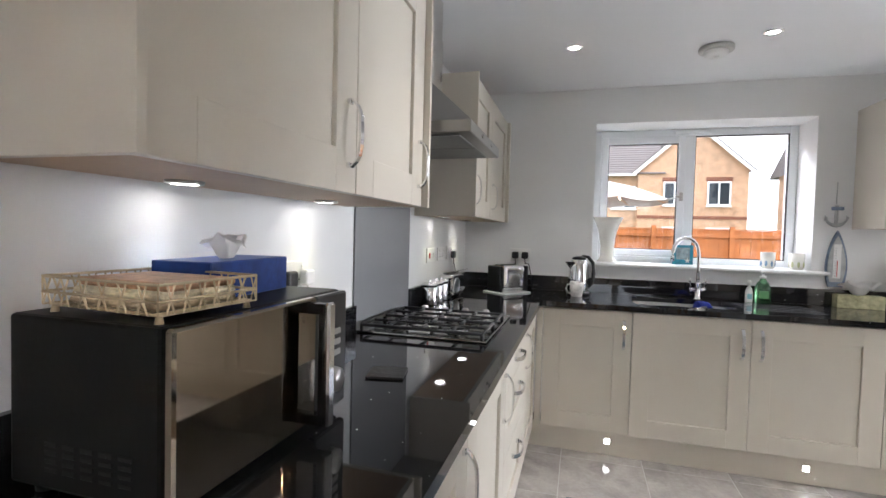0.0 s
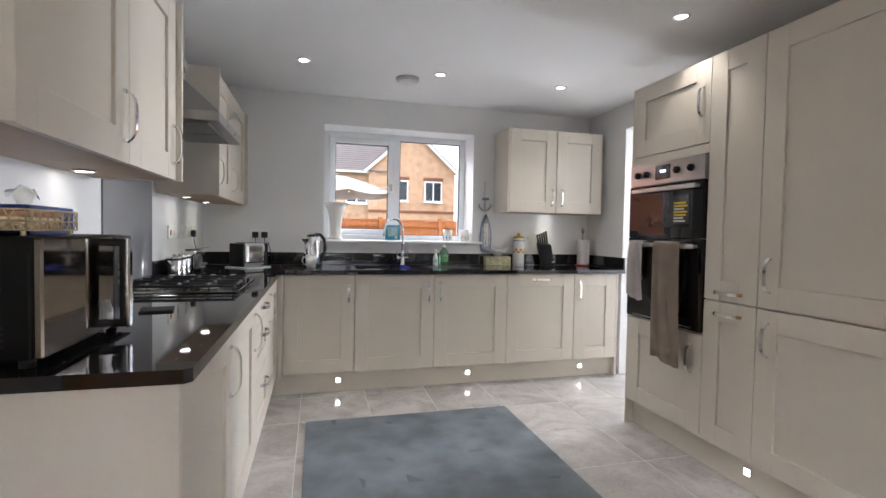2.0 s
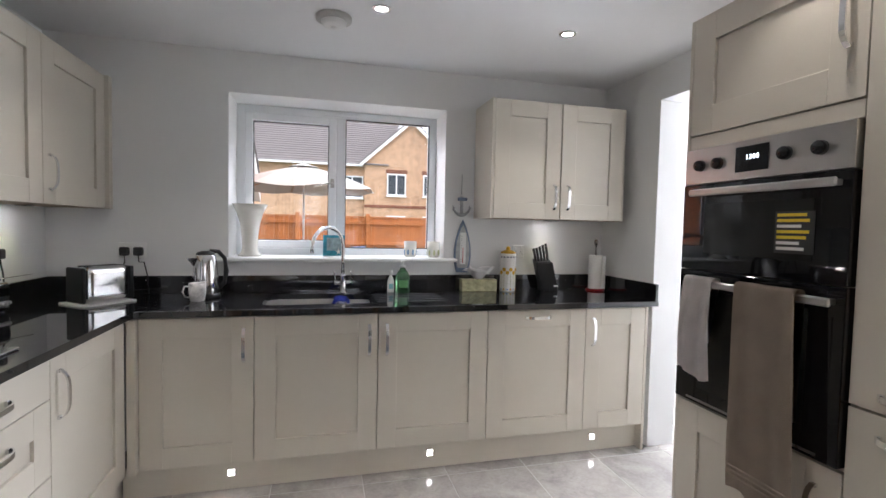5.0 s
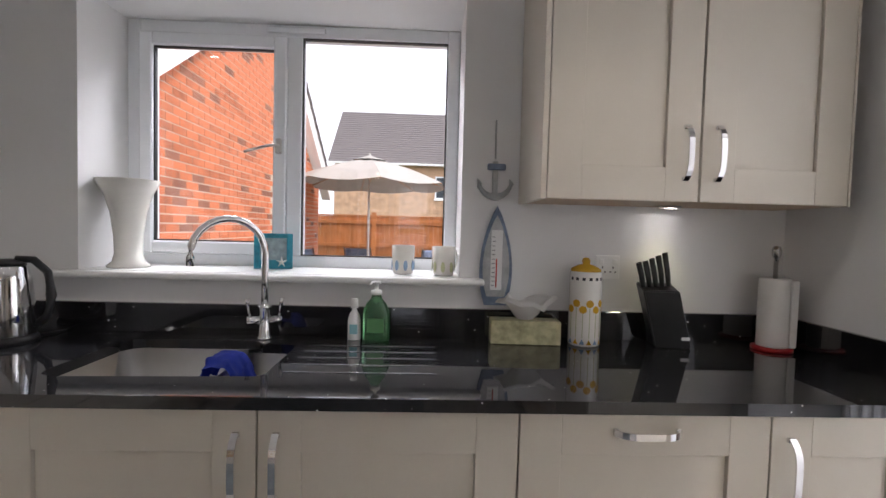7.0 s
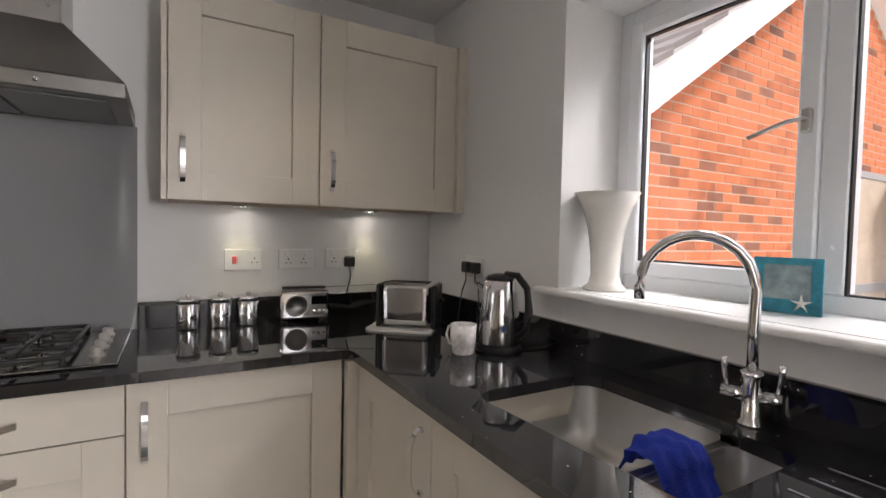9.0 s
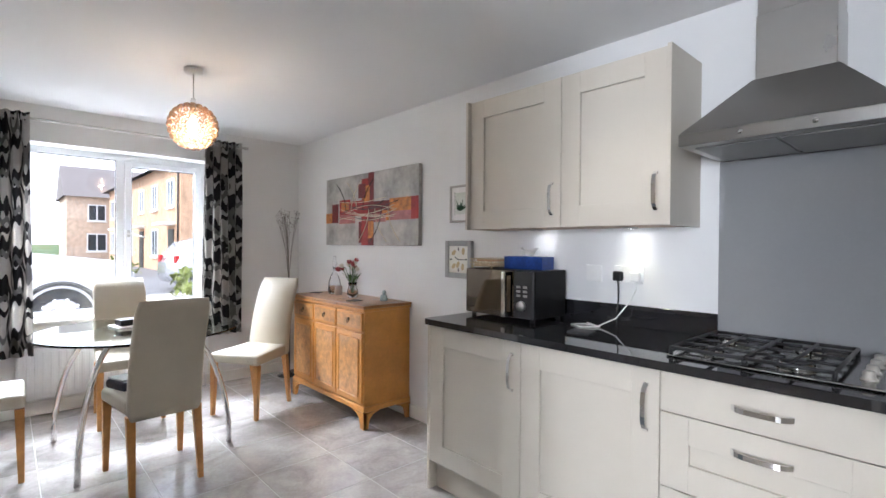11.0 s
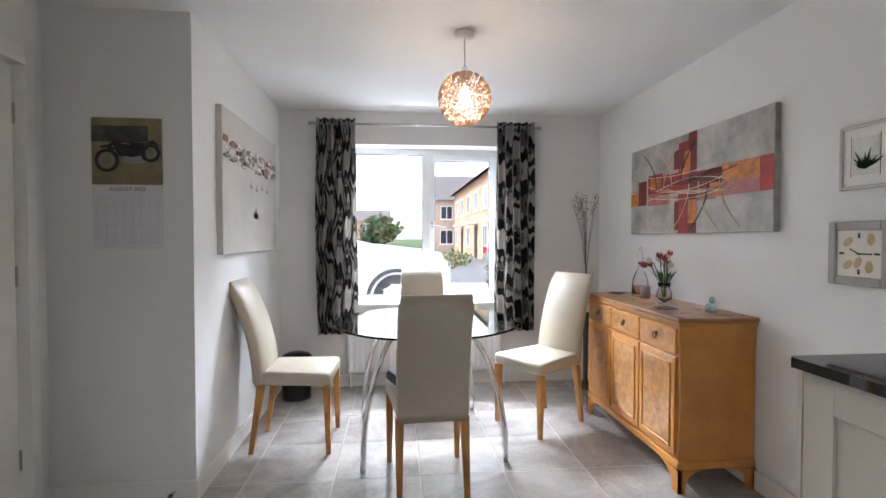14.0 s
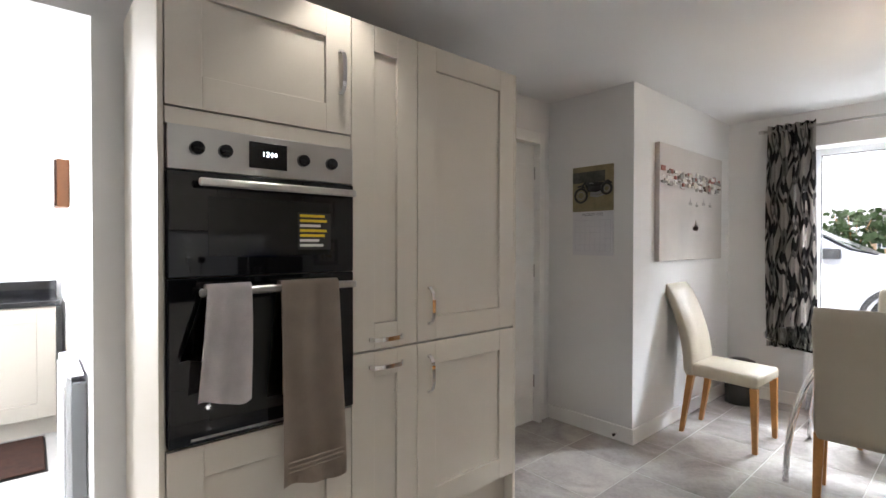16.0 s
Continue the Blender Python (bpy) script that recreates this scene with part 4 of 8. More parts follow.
def kettle():
    u = thing("kettle", pose(0.235, 0.42, WT + 0.0004, 0, 0, 205) @ Matrix.Scale(1.07, 4), "polished steel jug kettle with black handle", "kettle")
    lathe("power_base", [(0, 0), (0.072, 0), (0.072, 0.012), (0.068, 0.018), (0, 0.018)], BLACKPL, u, n=28)
    lathe("body", [(0, 0.019), (0.064, 0.019), (0.066, 0.026), (0.063, 0.10), (0.055, 0.18), (0.049, 0.215), (0.045, 0.22), (0, 0.21)], CHROME, u, n=32)
    lathe("lid", [(0, 0.2205), (0.045, 0.2205), (0.04, 0.232), (0.02, 0.239), (0, 0.24)], BLACKPL, u, n=28)
    bm = bmesh.new()
    rows = []
    for f in range(6):
        g = f / 5
        rows.append([bm.verts.new((0.048 + 0.042 * g * (z - 0.15) / 0.055 if z > 0.15 else 0.056, w * (1 - 0.75 * g), z)) for w, z in ((-0.03, 0.205), (0.03, 0.205), (0.015, 0.152), (-0.015, 0.152))])
    for a, b in zip(rows, rows[1:]):
        for k in range(4):
            bm.faces.new([a[k], a[(k + 1) % 4], b[(k + 1) % 4], b[k]])
    part("spout", bm, CHROME, u)
    tube("handle", [(-0.02, 0, 0.238), (-0.06, 0, 0.236), (-0.092, 0, 0.20), (-0.1, 0, 0.13), (-0.09, 0, 0.07), (-0.064, 0, 0.045)], (0.014, 0.011), BLACKPL, u, 10)
    tube("cord", [(-0.06, -0.05, 0.006), (-0.12, -0.12, 0.004), (-0.3, -0.13, 0.004)], 0.003, BLACKPL, u, 6)


kettle()


def mug(name, m, r, h, label, material, decor=None, handle_on=True, group=""):
    u = thing(name, m, label, "mug", group)
    lathe("bowl", [(0, 0), (r * 0.78, 0), (r * 0.86, 0.004), (r, h * 0.5), (r * 1.02, h), (r * 0.95, h), (r * 0.92, h * 0.5), (r * 0.75, 0.008), (0, 0.008)], material, u, n=28)
    if handle_on:
        tube("handle", [(r * 0.93, 0, h * 0.82), (r + 0.018, 0, h * 0.84), (r + 0.028, 0, h * 0.55), (r + 0.016, 0, h * 0.25), (r * 0.92, 0, h * 0.22)], 0.0045, material, u, 8)
    if decor:
        for i in range(8):
            a = 2 * math.pi * i / 8
            bm = bmesh.new()
            mm = Matrix.Rotation(a, 4, "Z") @ Matrix.Translation((r * 1.0, 0, h * 0.3)) @ Matrix.Rotation(radians(90), 4, "Y")
            add_lathe(bm, [(0, -0.0025), (0.010, -0.0005), (0.010, 0.0005), (0, 0.0016)], mm @ Matrix.Diagonal((2.0, 0.8, 1, 1)), 10)
            part("painted_leaf", bm, decor, u)
    return u


MARBLE = mat("veined_white_glaze", (0.74, 0.72, 0.70), 0.15, vary=0.35, scale=26, fine=90, bump=0.0, coat=0.3)
mug("mug", pose(0.225, 0.285, WT + 0.0004, 0, 0, 200), 0.042, 0.095, "white mug with grey marbled pattern", MARBLE)
LEAFBLUE, LEAFGREEN = flat("blue_glaze", (0.22, 0.33, 0.48), 0.2), flat("green_glaze", (0.46, 0.48, 0.28), 0.2)


def bottle(name, m, w, d, h, body, label, liquid_h=0.0, cap=SOCKET, pump=True, lab=None):
    u = thing(name, m, label, "bottle")
    bm = bmesh.new()
    rings = []
    for f, s in ((0, 0.9), (0.03, 1), (0.6, 1), (0.8, 0.75), (0.92, 0.4), (1, 0.34)):
        rings.append([bm.verts.new((w / 2 * s * math.cos(a), (d / 2 * s if s > 0.5 else w / 2 * s * 0.9) * math.sin(a), h * f)) for a in [2 * math.pi * i / 20 for i in range(20)]])
    for a, b in zip(rings, rings[1:]):
        for k in range(20):
            bm.faces.new([a[k], a[(k + 1) % 20], b[(k + 1) % 20], b[k]])
    bm.faces.new(rings[0])
    bm.faces.new(rings[-1])
    part("body", bm, body, u, "", 50)
    if pump:
        lathe("pump", [(0, h), (w * 0.2, h), (w * 0.2, h + 0.014), (w * 0.07, h + 0.017), (w * 0.07, h + 0.035), (w * 0.15, h + 0.037), (w * 0.15, h + 0.045), (0, h + 0.046)], cap, u, n=16)
        tube("nozzle", [(0, 0, h + 0.042), (-0.012, -0.015, h + 0.043), (-0.02, -0.028, h + 0.036)], 0.004, cap, u, 8)
    else:
        lathe("cap", [(0, h), (w * 0.28, h), (w * 0.27, h + 0.03), (0, h + 0.031)], cap, u, n=16)
    if lab:
        box("label", (-w * 0.3, -d / 2 - 0.0006, h * 0.2), (w * 0.3, -d / 2 + 0.002, h * 0.5), lab, u, 0.0005)
    return u


GREENSOAP = mat("green_soap", (0.30, 0.70, 0.36), 0.06, vary=0.1, trans=0.85, bump=0.0)
bottle("soap_bottle", pose(1.352, 0.525, WT + 0.0004), 0.092, 0.055, 0.155, GREENSOAP, "green liquid soap pump bottle", lab=flat("green_label", (0.12, 0.30, 0.13), 0.4))
bottle("hand_gel", pose(1.278, 0.53, WT + 0.0004), 0.044, 0.035, 0.108, SOCKET, "small white hand gel bottle", pump=False, lab=flat("teal_label", (0.25, 0.5, 0.55), 0.4))


def worktop_tissues():
    m = mat("olive_carton", (0.42, 0.40, 0.24), 0.6, vary=0.45, scale=22, fine=60, bump=0.02)
    u = thing("tissue_box", pose(1.738, 0.5, WT + 0.0004, 0, 0, -3), "olive and cream tissue box on the worktop", "tissue box")
    box("carton", (0, 0, 0), (0.235, 0.075, 0.08), m, u, 0.002)
    tissue(u, (0.12, 0.04, 0.08), 0.062)


worktop_tissues()


def jar():
    ye = flat("yellow_glaze", (0.62, 0.36, 0.03), 0.2)
    u = thing("pasta_jar", pose(2.062, 0.525, WT + 0.0004), "tall white jar with painted flowers and yellow lid", "jar")
    lathe("body", [(0, 0), (0.05, 0), (0.053, 0.005), (0.053, 0.245), (0.05, 0.25), (0, 0.25)], CERAMIC, u, n=28)
    ld = lathe("lid", [(0, 0.2505), (0.05, 0.2505), (0.05, 0.258), (0.03, 0.27), (0.012, 0.275), (0.014, 0.288), (0.008, 0.296), (0, 0.297)], ye, u)
    for i in range(7):
        a = -math.pi / 2 + (i - 3) * 0.42
        p = Matrix.Rotation(a, 4, "Z")
        g = LEAFGREEN
        bm = bmesh.new()
        add_box(bm, (0.0525, -0.0012, 0.03), (0.0537, 0.0012, 0.11 + 0.02 * (i % 2)))
        o = part("painted_stem", bm, g, u)
        o.matrix_local = p
        bm = bmesh.new()
        add_lathe(bm, [(0, -0.001), (0.013, -0.0005), (0.013, 0.0008), (0, 0.0014)], Matrix.Translation((0.0532, 0, 0.125 + 0.02 * (i % 2))) @ Matrix.Rotation(radians(90), 4, "Y"), 10)
        o = part("painted_flower", bm, ye, u)
        o.matrix_local = p
        bm = bmesh.new()
        tri = [bm.verts.new((0.0537, y, z)) for y, z in ((-0.009, 0.008), (0.009, 0.008), (0.0, 0.026))]
        bm.faces.new(tri)
        bmesh.ops.solidify(bm, geom=bm.faces[:], thickness=0.0012)
        o = part("painted_triangle", bm, (LEAFBLUE, ye)[i % 2], u)
        o.matrix_local = p
        bm = bmesh.new()
        add_box(bm, (0.0525, -0.005, 0.222), (0.0536, 0.005, 0.232))
        o = part("painted_check", bm, BLACKPL, u)
        o.matrix_local = p


jar()


def knife_block():
    u = thing("knife_block", pose(2.36, 0.50, WT + 0.0004, 0, 0, -8), "black knife block holding black-handled knives", "knife block")
    bm = bmesh.new()
    prof = [(-0.02, 0), (0.075, 0), (0.075, 0.05), (0.04, 0.215), (-0.05, 0.195)]
    a = [bm.verts.new((-0.062 - (0.055 if z > 0.1 else 0), y, z)) for y, z in prof]
    b = [bm.verts.new((0.055 - (0.055 if z > 0.1 else 0), y, z)) for y, z in prof]
    bm.faces.new(a)
    bm.faces.new(b[::-1])
    for i in range(5):
        bm.faces.new([a[i], a[(i + 1) % 5], b[(i + 1) % 5], b[i]])
    bmesh.ops.bevel(bm, geom=bm.edges[:], offset=0.004, segments=2, affect="EDGES")
    part("block", bm, BLACKPL, u)
    box("badge", (0.02, -0.0305, 0.03), (0.045, -0.02, 0.04), SOCKET, u, 0.0)
    for k, (x, h) in enumerate(((-0.105, 0.085), (-0.083, 0.09), (-0.061, 0.1), (-0.039, 0.11), (-0.017, 0.12))):
        kn = tube("knife", [(x, -0.008 + 0.004 * k, 0.202), (x - 0.011, -0.018 + 0.004 * k, 0.202 + h * 0.5), (x - 0.024, -0.026 + 0.004 * k, 0.2 + h)], (0.0075, 0.011), BLACKPL, u, 8)
        tube("bolster", [(x, -0.0065 + 0.004 * k, 0.196), (x, -0.0085 + 0.004 * k, 0.2025)], (0.006, 0.011), STEEL, kn, 8)


knife_block()


def kitchen_roll():
    u = thing("kitchen_roll_holder", pose(2.70, 0.49, WT + 0.0004), "white kitchen roll on a steel upright holder", "kitchen roll")
    lathe("base", [(0, 0), (0.062, 0), (0.062, 0.010), (0.055, 0.013), (0, 0.013)], mat("red_base", (0.35, 0.015, 0.015), 0.3), u)
    lathe("roll", [(0.02, 0.0135), (0.046, 0.0135), (0.047, 0.02), (0.047, 0.238), (0.045, 0.244), (0.02, 0.244)], PAPER, u, n=28)
    lathe("rod", [(0, 0.013), (0.007, 0.013), (0.007, 0.31), (0.013, 0.318), (0.015, 0.34), (0.01, 0.352), (0, 0.354)], STEEL, u, n=16)
    box("loose_sheet", (0.024, -0.049, 0.016), (0.0485, -0.041, 0.24), PAPER, u, 0.002)


kitchen_roll()


def socket(m, w, h, spec, label):
    u = thing("socket", m, label, "socket", "wall sockets")
    box("plate", (-w / 2, -0.008, -h / 2), (w / 2, -0.0005, h / 2), SOCKET, u, 0.003, seg=2)
    dk = flat("pin_hole", (0.01, 0.01, 0.01), 0.6)
    if spec == "double":
        for s in (-1, 1):
            box("rocker", (s * w * 0.28 - 0.008, -0.012, 0.012), (s * w * 0.28 + 0.008, -0.0085, 0.03), SOCKET, u, 0.002)
            boxes("pin_holes", [((s * w * 0.22 - 0.012, -0.0088, -0.018), (s * w * 0.22 - 0.006, -0.0081, -0.014)), ((s * w * 0.22 + 0.006, -0.0088, -0.018), (s * w * 0.22 + 0.012, -0.0081, -0.014)), ((s * w * 0.22 - 0.002, -0.0088, -0.004), (s * w * 0.22 + 0.002, -0.0081, 0.004))], dk, u)
    elif spec == "cooker":
        box("red_rocker", (-w * 0.3, -0.013, -0.016), (-w * 0.3 + 0.018, -0.0085, 0.016), flat("red_plastic", (0.6, 0.02, 0.015), 0.3), u, 0.002)
        boxes("pin_holes", [((w * 0.2, -0.0088, -0.012), (w * 0.2 + 0.006, -0.0081, -0.008)), ((w * 0.34, -0.0088, -0.012), (w * 0.34 + 0.006, -0.0081, -0.008)), ((w * 0.28, -0.0088, 0.002), (w * 0.28 + 0.004, -0.0081, 0.01))], dk, u)
    elif spec == "switch":
        box("rocker", (-0.01, -0.012, -0.012), (0.01, -0.0085, 0.012), SOCKET, u, 0.002)
    return u


def plug(m, material, drop, label):
    u = thing("plug", m, label, "plug")
    box("body", (-0.024, -0.038, -0.024), (0.024, -0.009, 0.024), material, u, 0.008, seg=3)
    if drop:
        tube("cord", [(0, -0.025, -0.022), (0.004, -0.028, -0.06), drop[0], *drop[1:]], 0.0035, material, u, 6)


WN = lambda y, z: pose(XW, y, z, 0, 0, 90)
socket(WN(-1.83, 1.157), 0.086, 0.086, "switch", "white switched fused outlet on the wall")
socket(WN(-1.645, 1.16), 0.146, 0.086, "double", "white double socket with plugs above the worktop")
socket(WN(-0.272, 1.165), 0.146, 0.086, "cooker", "white cooker switch with red rocker")
socket(WN(-0.06, 1.167), 0.146, 0.086, "double", "white double switch plate above the worktop")
socket(WN(0.14, 1.169), 0.146, 0.086, "double", "white double socket above the radio")
socket(pose(-0.18, YN, 1.155), 0.146, 0.086, "double", "white double socket holding two black plugs")
socket(pose(2.163, YN, 1.168), 0.086, 0.086, "double", "white socket beside the pasta jar")
plug(WN(-1.69, 1.15), BLACKPL, [(0.006, -0.03, -0.12), (0.0, -0.04, -0.2), (0.0, -0.03, -0.238)], "black plug with hanging cord")
plug(WN(-1.6, 1.15), SOCKET, [(-0.02, -0.04, -0.12), (-0.06, -0.1, -0.2), (-0.12, -0.16, -0.238), (-0.2, -0.14, -0.238), (-0.24, -0.2, -0.238), (-0.16, -0.24, -0.238), (-0.1, -0.18, -0.236), (-0.2, -0.12, -0.234)], "white charger plug with coiled white cable")
plug(WN(0.175, 1.155), BLACKPL, [(0.0, -0.035, -0.08), (-0.02, -0.05, -0.14)], "black plug in the wall socket")
plug(pose(-0.215, YN, 1.15), BLACKPL, [(-0.01, -0.035, -0.1), (-0.02, -0.04, -0.16), (0.0, -0.06, -0.236)], "black kettle plug with hanging cord")
plug(pose(-0.145, YN, 1.15), BLACKPL, [(0.03, -0.03, -0.06), (0.05, -0.035, -0.14), (0.06, -0.05, -0.236)], "black toaster plug with hanging cord")
co = thing("coaster", pose(-0.26, -1.70, WT + 0.0004, 0, 0, 12), "square dark slate coaster on the worktop", "coaster")
box("slab", (-0.05, -0.05, 0), (0.05, 0.05, 0.006), mat("slate", (0.03, 0.03, 0.032), 0.6, vary=0.3, bump=0.3), co, 0.001)
box("felt_pad", (-0.045, -0.045, -0.0003), (0.045, 0.045, 0.0), BLACKPL, co, 0.0)

# ---- window board ornaments ----
SZ = wz0 + 0.0255


def trumpet_vase():
    u = thing("vase", pose(0.425, 0.705, SZ), "cream ceramic trumpet vase on the window board", "vase")
    lathe("body", [(0, 0), (0.068, 0), (0.070, 0.006), (0.052, 0.022), (0.045, 0.05), (0.048, 0.12), (0.058, 0.2), (0.077, 0.265), (0.103, 0.315), (0.099, 0.315), (0.073, 0.263), (0.054, 0.2), (0.043, 0.1), (0, 0.03)], CERAMIC, u, n=32)
    lathe("rim", [(0.099, 0.3152), (0.1035, 0.3152), (0.1035, 0.318), (0.099, 0.318)], CERAMIC, u, n=32)


trumpet_vase()
mug("mug", pose(1.43, 0.70, SZ, 0, 0, 60), 0.042, 0.105, "white mug painted with blue leaves", CERAMIC, LEAFBLUE, group="window board mugs")
mug("mug", pose(1.58, 0.665, SZ, 0, 0, 40), 0.042, 0.105, "white lidded mug painted with green sprigs", CERAMIC, LEAFGREEN, group="window board mugs")


def card():
    u = thing("photo_frame", pose(0.865, 0.74, SZ, 0, 0, 14), "turquoise seaside photo frame with white starfish", "photo frame")
    te = mat("turquoise_paint", (0.02, 0.22, 0.30), 0.5, vary=0.4, scale=25)
    o = boxes("frame", [((0, 0, 0), (0.022, 0.012, 0.135)), ((0.118, 0, 0), (0.14, 0.012, 0.135)), ((0.022, 0, 0), (0.118, 0.012, 0.034)), ((0.022, 0, 0.118), (0.118, 0.012, 0.135))], te, u, 0.001)
    o2 = box("picture", (0.022, 0.004, 0.034), (0.118, 0.009, 0.118), mat("grey_sea_photo", (0.25, 0.32, 0.34), 0.3, vary=0.4, scale=30), u, 0)
    bm = bmesh.new()
    c = bm.verts.new((0.1, -0.005, 0.026))
    ring = [bm.verts.new((0.1 + (0.024 if k % 2 == 0 else 0.007) * math.sin(k * math.pi / 5), -0.001, 0.026 + (0.024 if k % 2 == 0 else 0.007) * math.cos(k * math.pi / 5))) for k in range(10)]
    for k in range(10):
        bm.faces.new([c, ring[k], ring[(k + 1) % 10]])
    part("starfish", bm, CERAMIC, u)


card()


def ornaments():
    gw = mat("weathered_grey_wood", (0.42, 0.43, 0.43), 0.8, vary=0.25, scale=20, fine=120, bump=0.2)
    bw = mat("faded_blue_wood", (0.18, 0.23, 0.32), 0.8, vary=0.3, scale=20)
    u = thing("anchor_ornament", pose(1.75, YN - 0.001, 0), "weathered grey wooden anchor hanging on the wall", "ornament")
    box("cord", (-0.003, -0.004, 1.54), (0.003, 0.0, 1.675), gw, u, 0.001)
    box("shank", (-0.009, -0.014, 1.41), (0.009, -0.001, 1.53), gw, u, 0.002)
    box("stock", (-0.028, -0.018, 1.50), (0.036, -0.004, 1.522), bw, u, 0.003, "blue-painted cross bar")
    bm = bmesh.new()
    add_tube(bm, arc((0, -0.008, 1.465), 0.058, 195, 345, 12), lambda f: (0.006, 0.006 + 0.007 * (1 - abs(2 * f - 1))), 8)
    for s in (-1, 1):
        add_lathe(bm, [(0, -0.005), (0.016, -0.004), (0.016, 0.004), (0, 0.005)], Matrix.Translation((s * 0.056, -0.008, 1.452)) @ Matrix.Rotation(radians(90), 4, "X") @ Matrix.Diagonal((0.7, 1.3, 1, 1)), 3)
    part("arm_bow", bm, gw, u, "", 50)
    u = thing("wall_thermometer", pose(1.762, YN - 0.001, 0), "boat-shaped white thermometer with a blue edge", "thermometer")
    pts = []
    for i in range(13):
        f = i / 12
        pts.append((0.05 * math.sin(math.pi * (0.12 + 0.88 * f) ** 0.9) ** 0.8 + 0.012 * (1 - f), 1.025 + 0.35 * f))
    for nm, k, y0, y1, mt in (("hull", 1.0, -0.012, 0.0, bw), ("panel", 0.82, -0.016, -0.0122, gw)):
        bm = bmesh.new()
        ol = [(x * k, z) for x, z in pts] + [(-x * k, z) for x, z in pts[::-1]]
        vs = [bm.verts.new((x, y0, 1.2 + (z - 1.2) * k)) for x, z in ol]
        f = bm.faces.new(vs)
        r = bmesh.ops.extrude_face_region(bm, geom=[f])
        bmesh.ops.translate(bm, verts=[v for v in r["geom"] if isinstance(v, bmesh.types.BMVert)], vec=(0, y1 - y0, 0))
        bmesh.ops.remove_doubles(bm, verts=bm.verts, dist=0.0005)
        part(nm, bm, mt, u)
    sc = box("scale_plate", (-0.02, -0.02, 1.08), (0.02, -0.0165, 1.29), SOCKET, u, 0.001)
    tube("glass_tube", [(0, -0.022, 1.09), (0, -0.022, 1.19)], 0.0022, flat("red_spirit", (0.6, 0.05, 0.04), 0.2), sc, 6)
    for i in range(12):
        box("tick", (-0.016, -0.0206, 1.095 + i * 0.0155), (-0.005, -0.0201, 1.097 + i * 0.0155), BLACKPL, sc, 0)


ornaments()


def smoke_alarm():
    u = thing("smoke_alarm", pose(0.9, -0.03, H), "round white ceiling smoke alarm", "smoke alarm")
    lathe("base", [(0, 0), (0.085, 0), (0.085, -0.018), (0.078, -0.022), (0, -0.022)], mat("grey_white_plastic", (0.55, 0.54, 0.52), 0.4), u, n=32)
    lathe("dome", [(0.06, -0.0222), (0.058, -0.038), (0.048, -0.046), (0, -0.048)], SOCKET, u, n=32)
    lathe("test_button", [(0, -0.0482), (0.014, -0.0482), (0.013, -0.052), (0, -0.052)], SOCKET, u, n=16)


smoke_alarm()
rg = thing("rug", pose(0.212, -0.51, 0.0005), "large grey-blue short-pile rug with darker patches", "rug")
bm = bmesh.new()
g = []
for i in range(34):
    row = []
    for k in range(25):
        x, y = 1.315 * k / 24, -1.96 * i / 33
        row.append(bm.verts.new((x, y, 0.011 + 0.0012 * noise.noise((x * 9, y * 9, 0)))))
    g.append(row)
for a, b in zip(g, g[1:]):
    for k in range(24):
        bm.faces.new([a[k], a[k + 1], b[k + 1], b[k]])
part("woven_top", bm, RUG, rg, "", 30)
box("backing", (0, -1.96, 0), (1.315, 0, 0.0105), mat("rug_edge", (0.10, 0.12, 0.135), 0.95, bump=0.3), rg, 0.003)

# ---- dining end ----


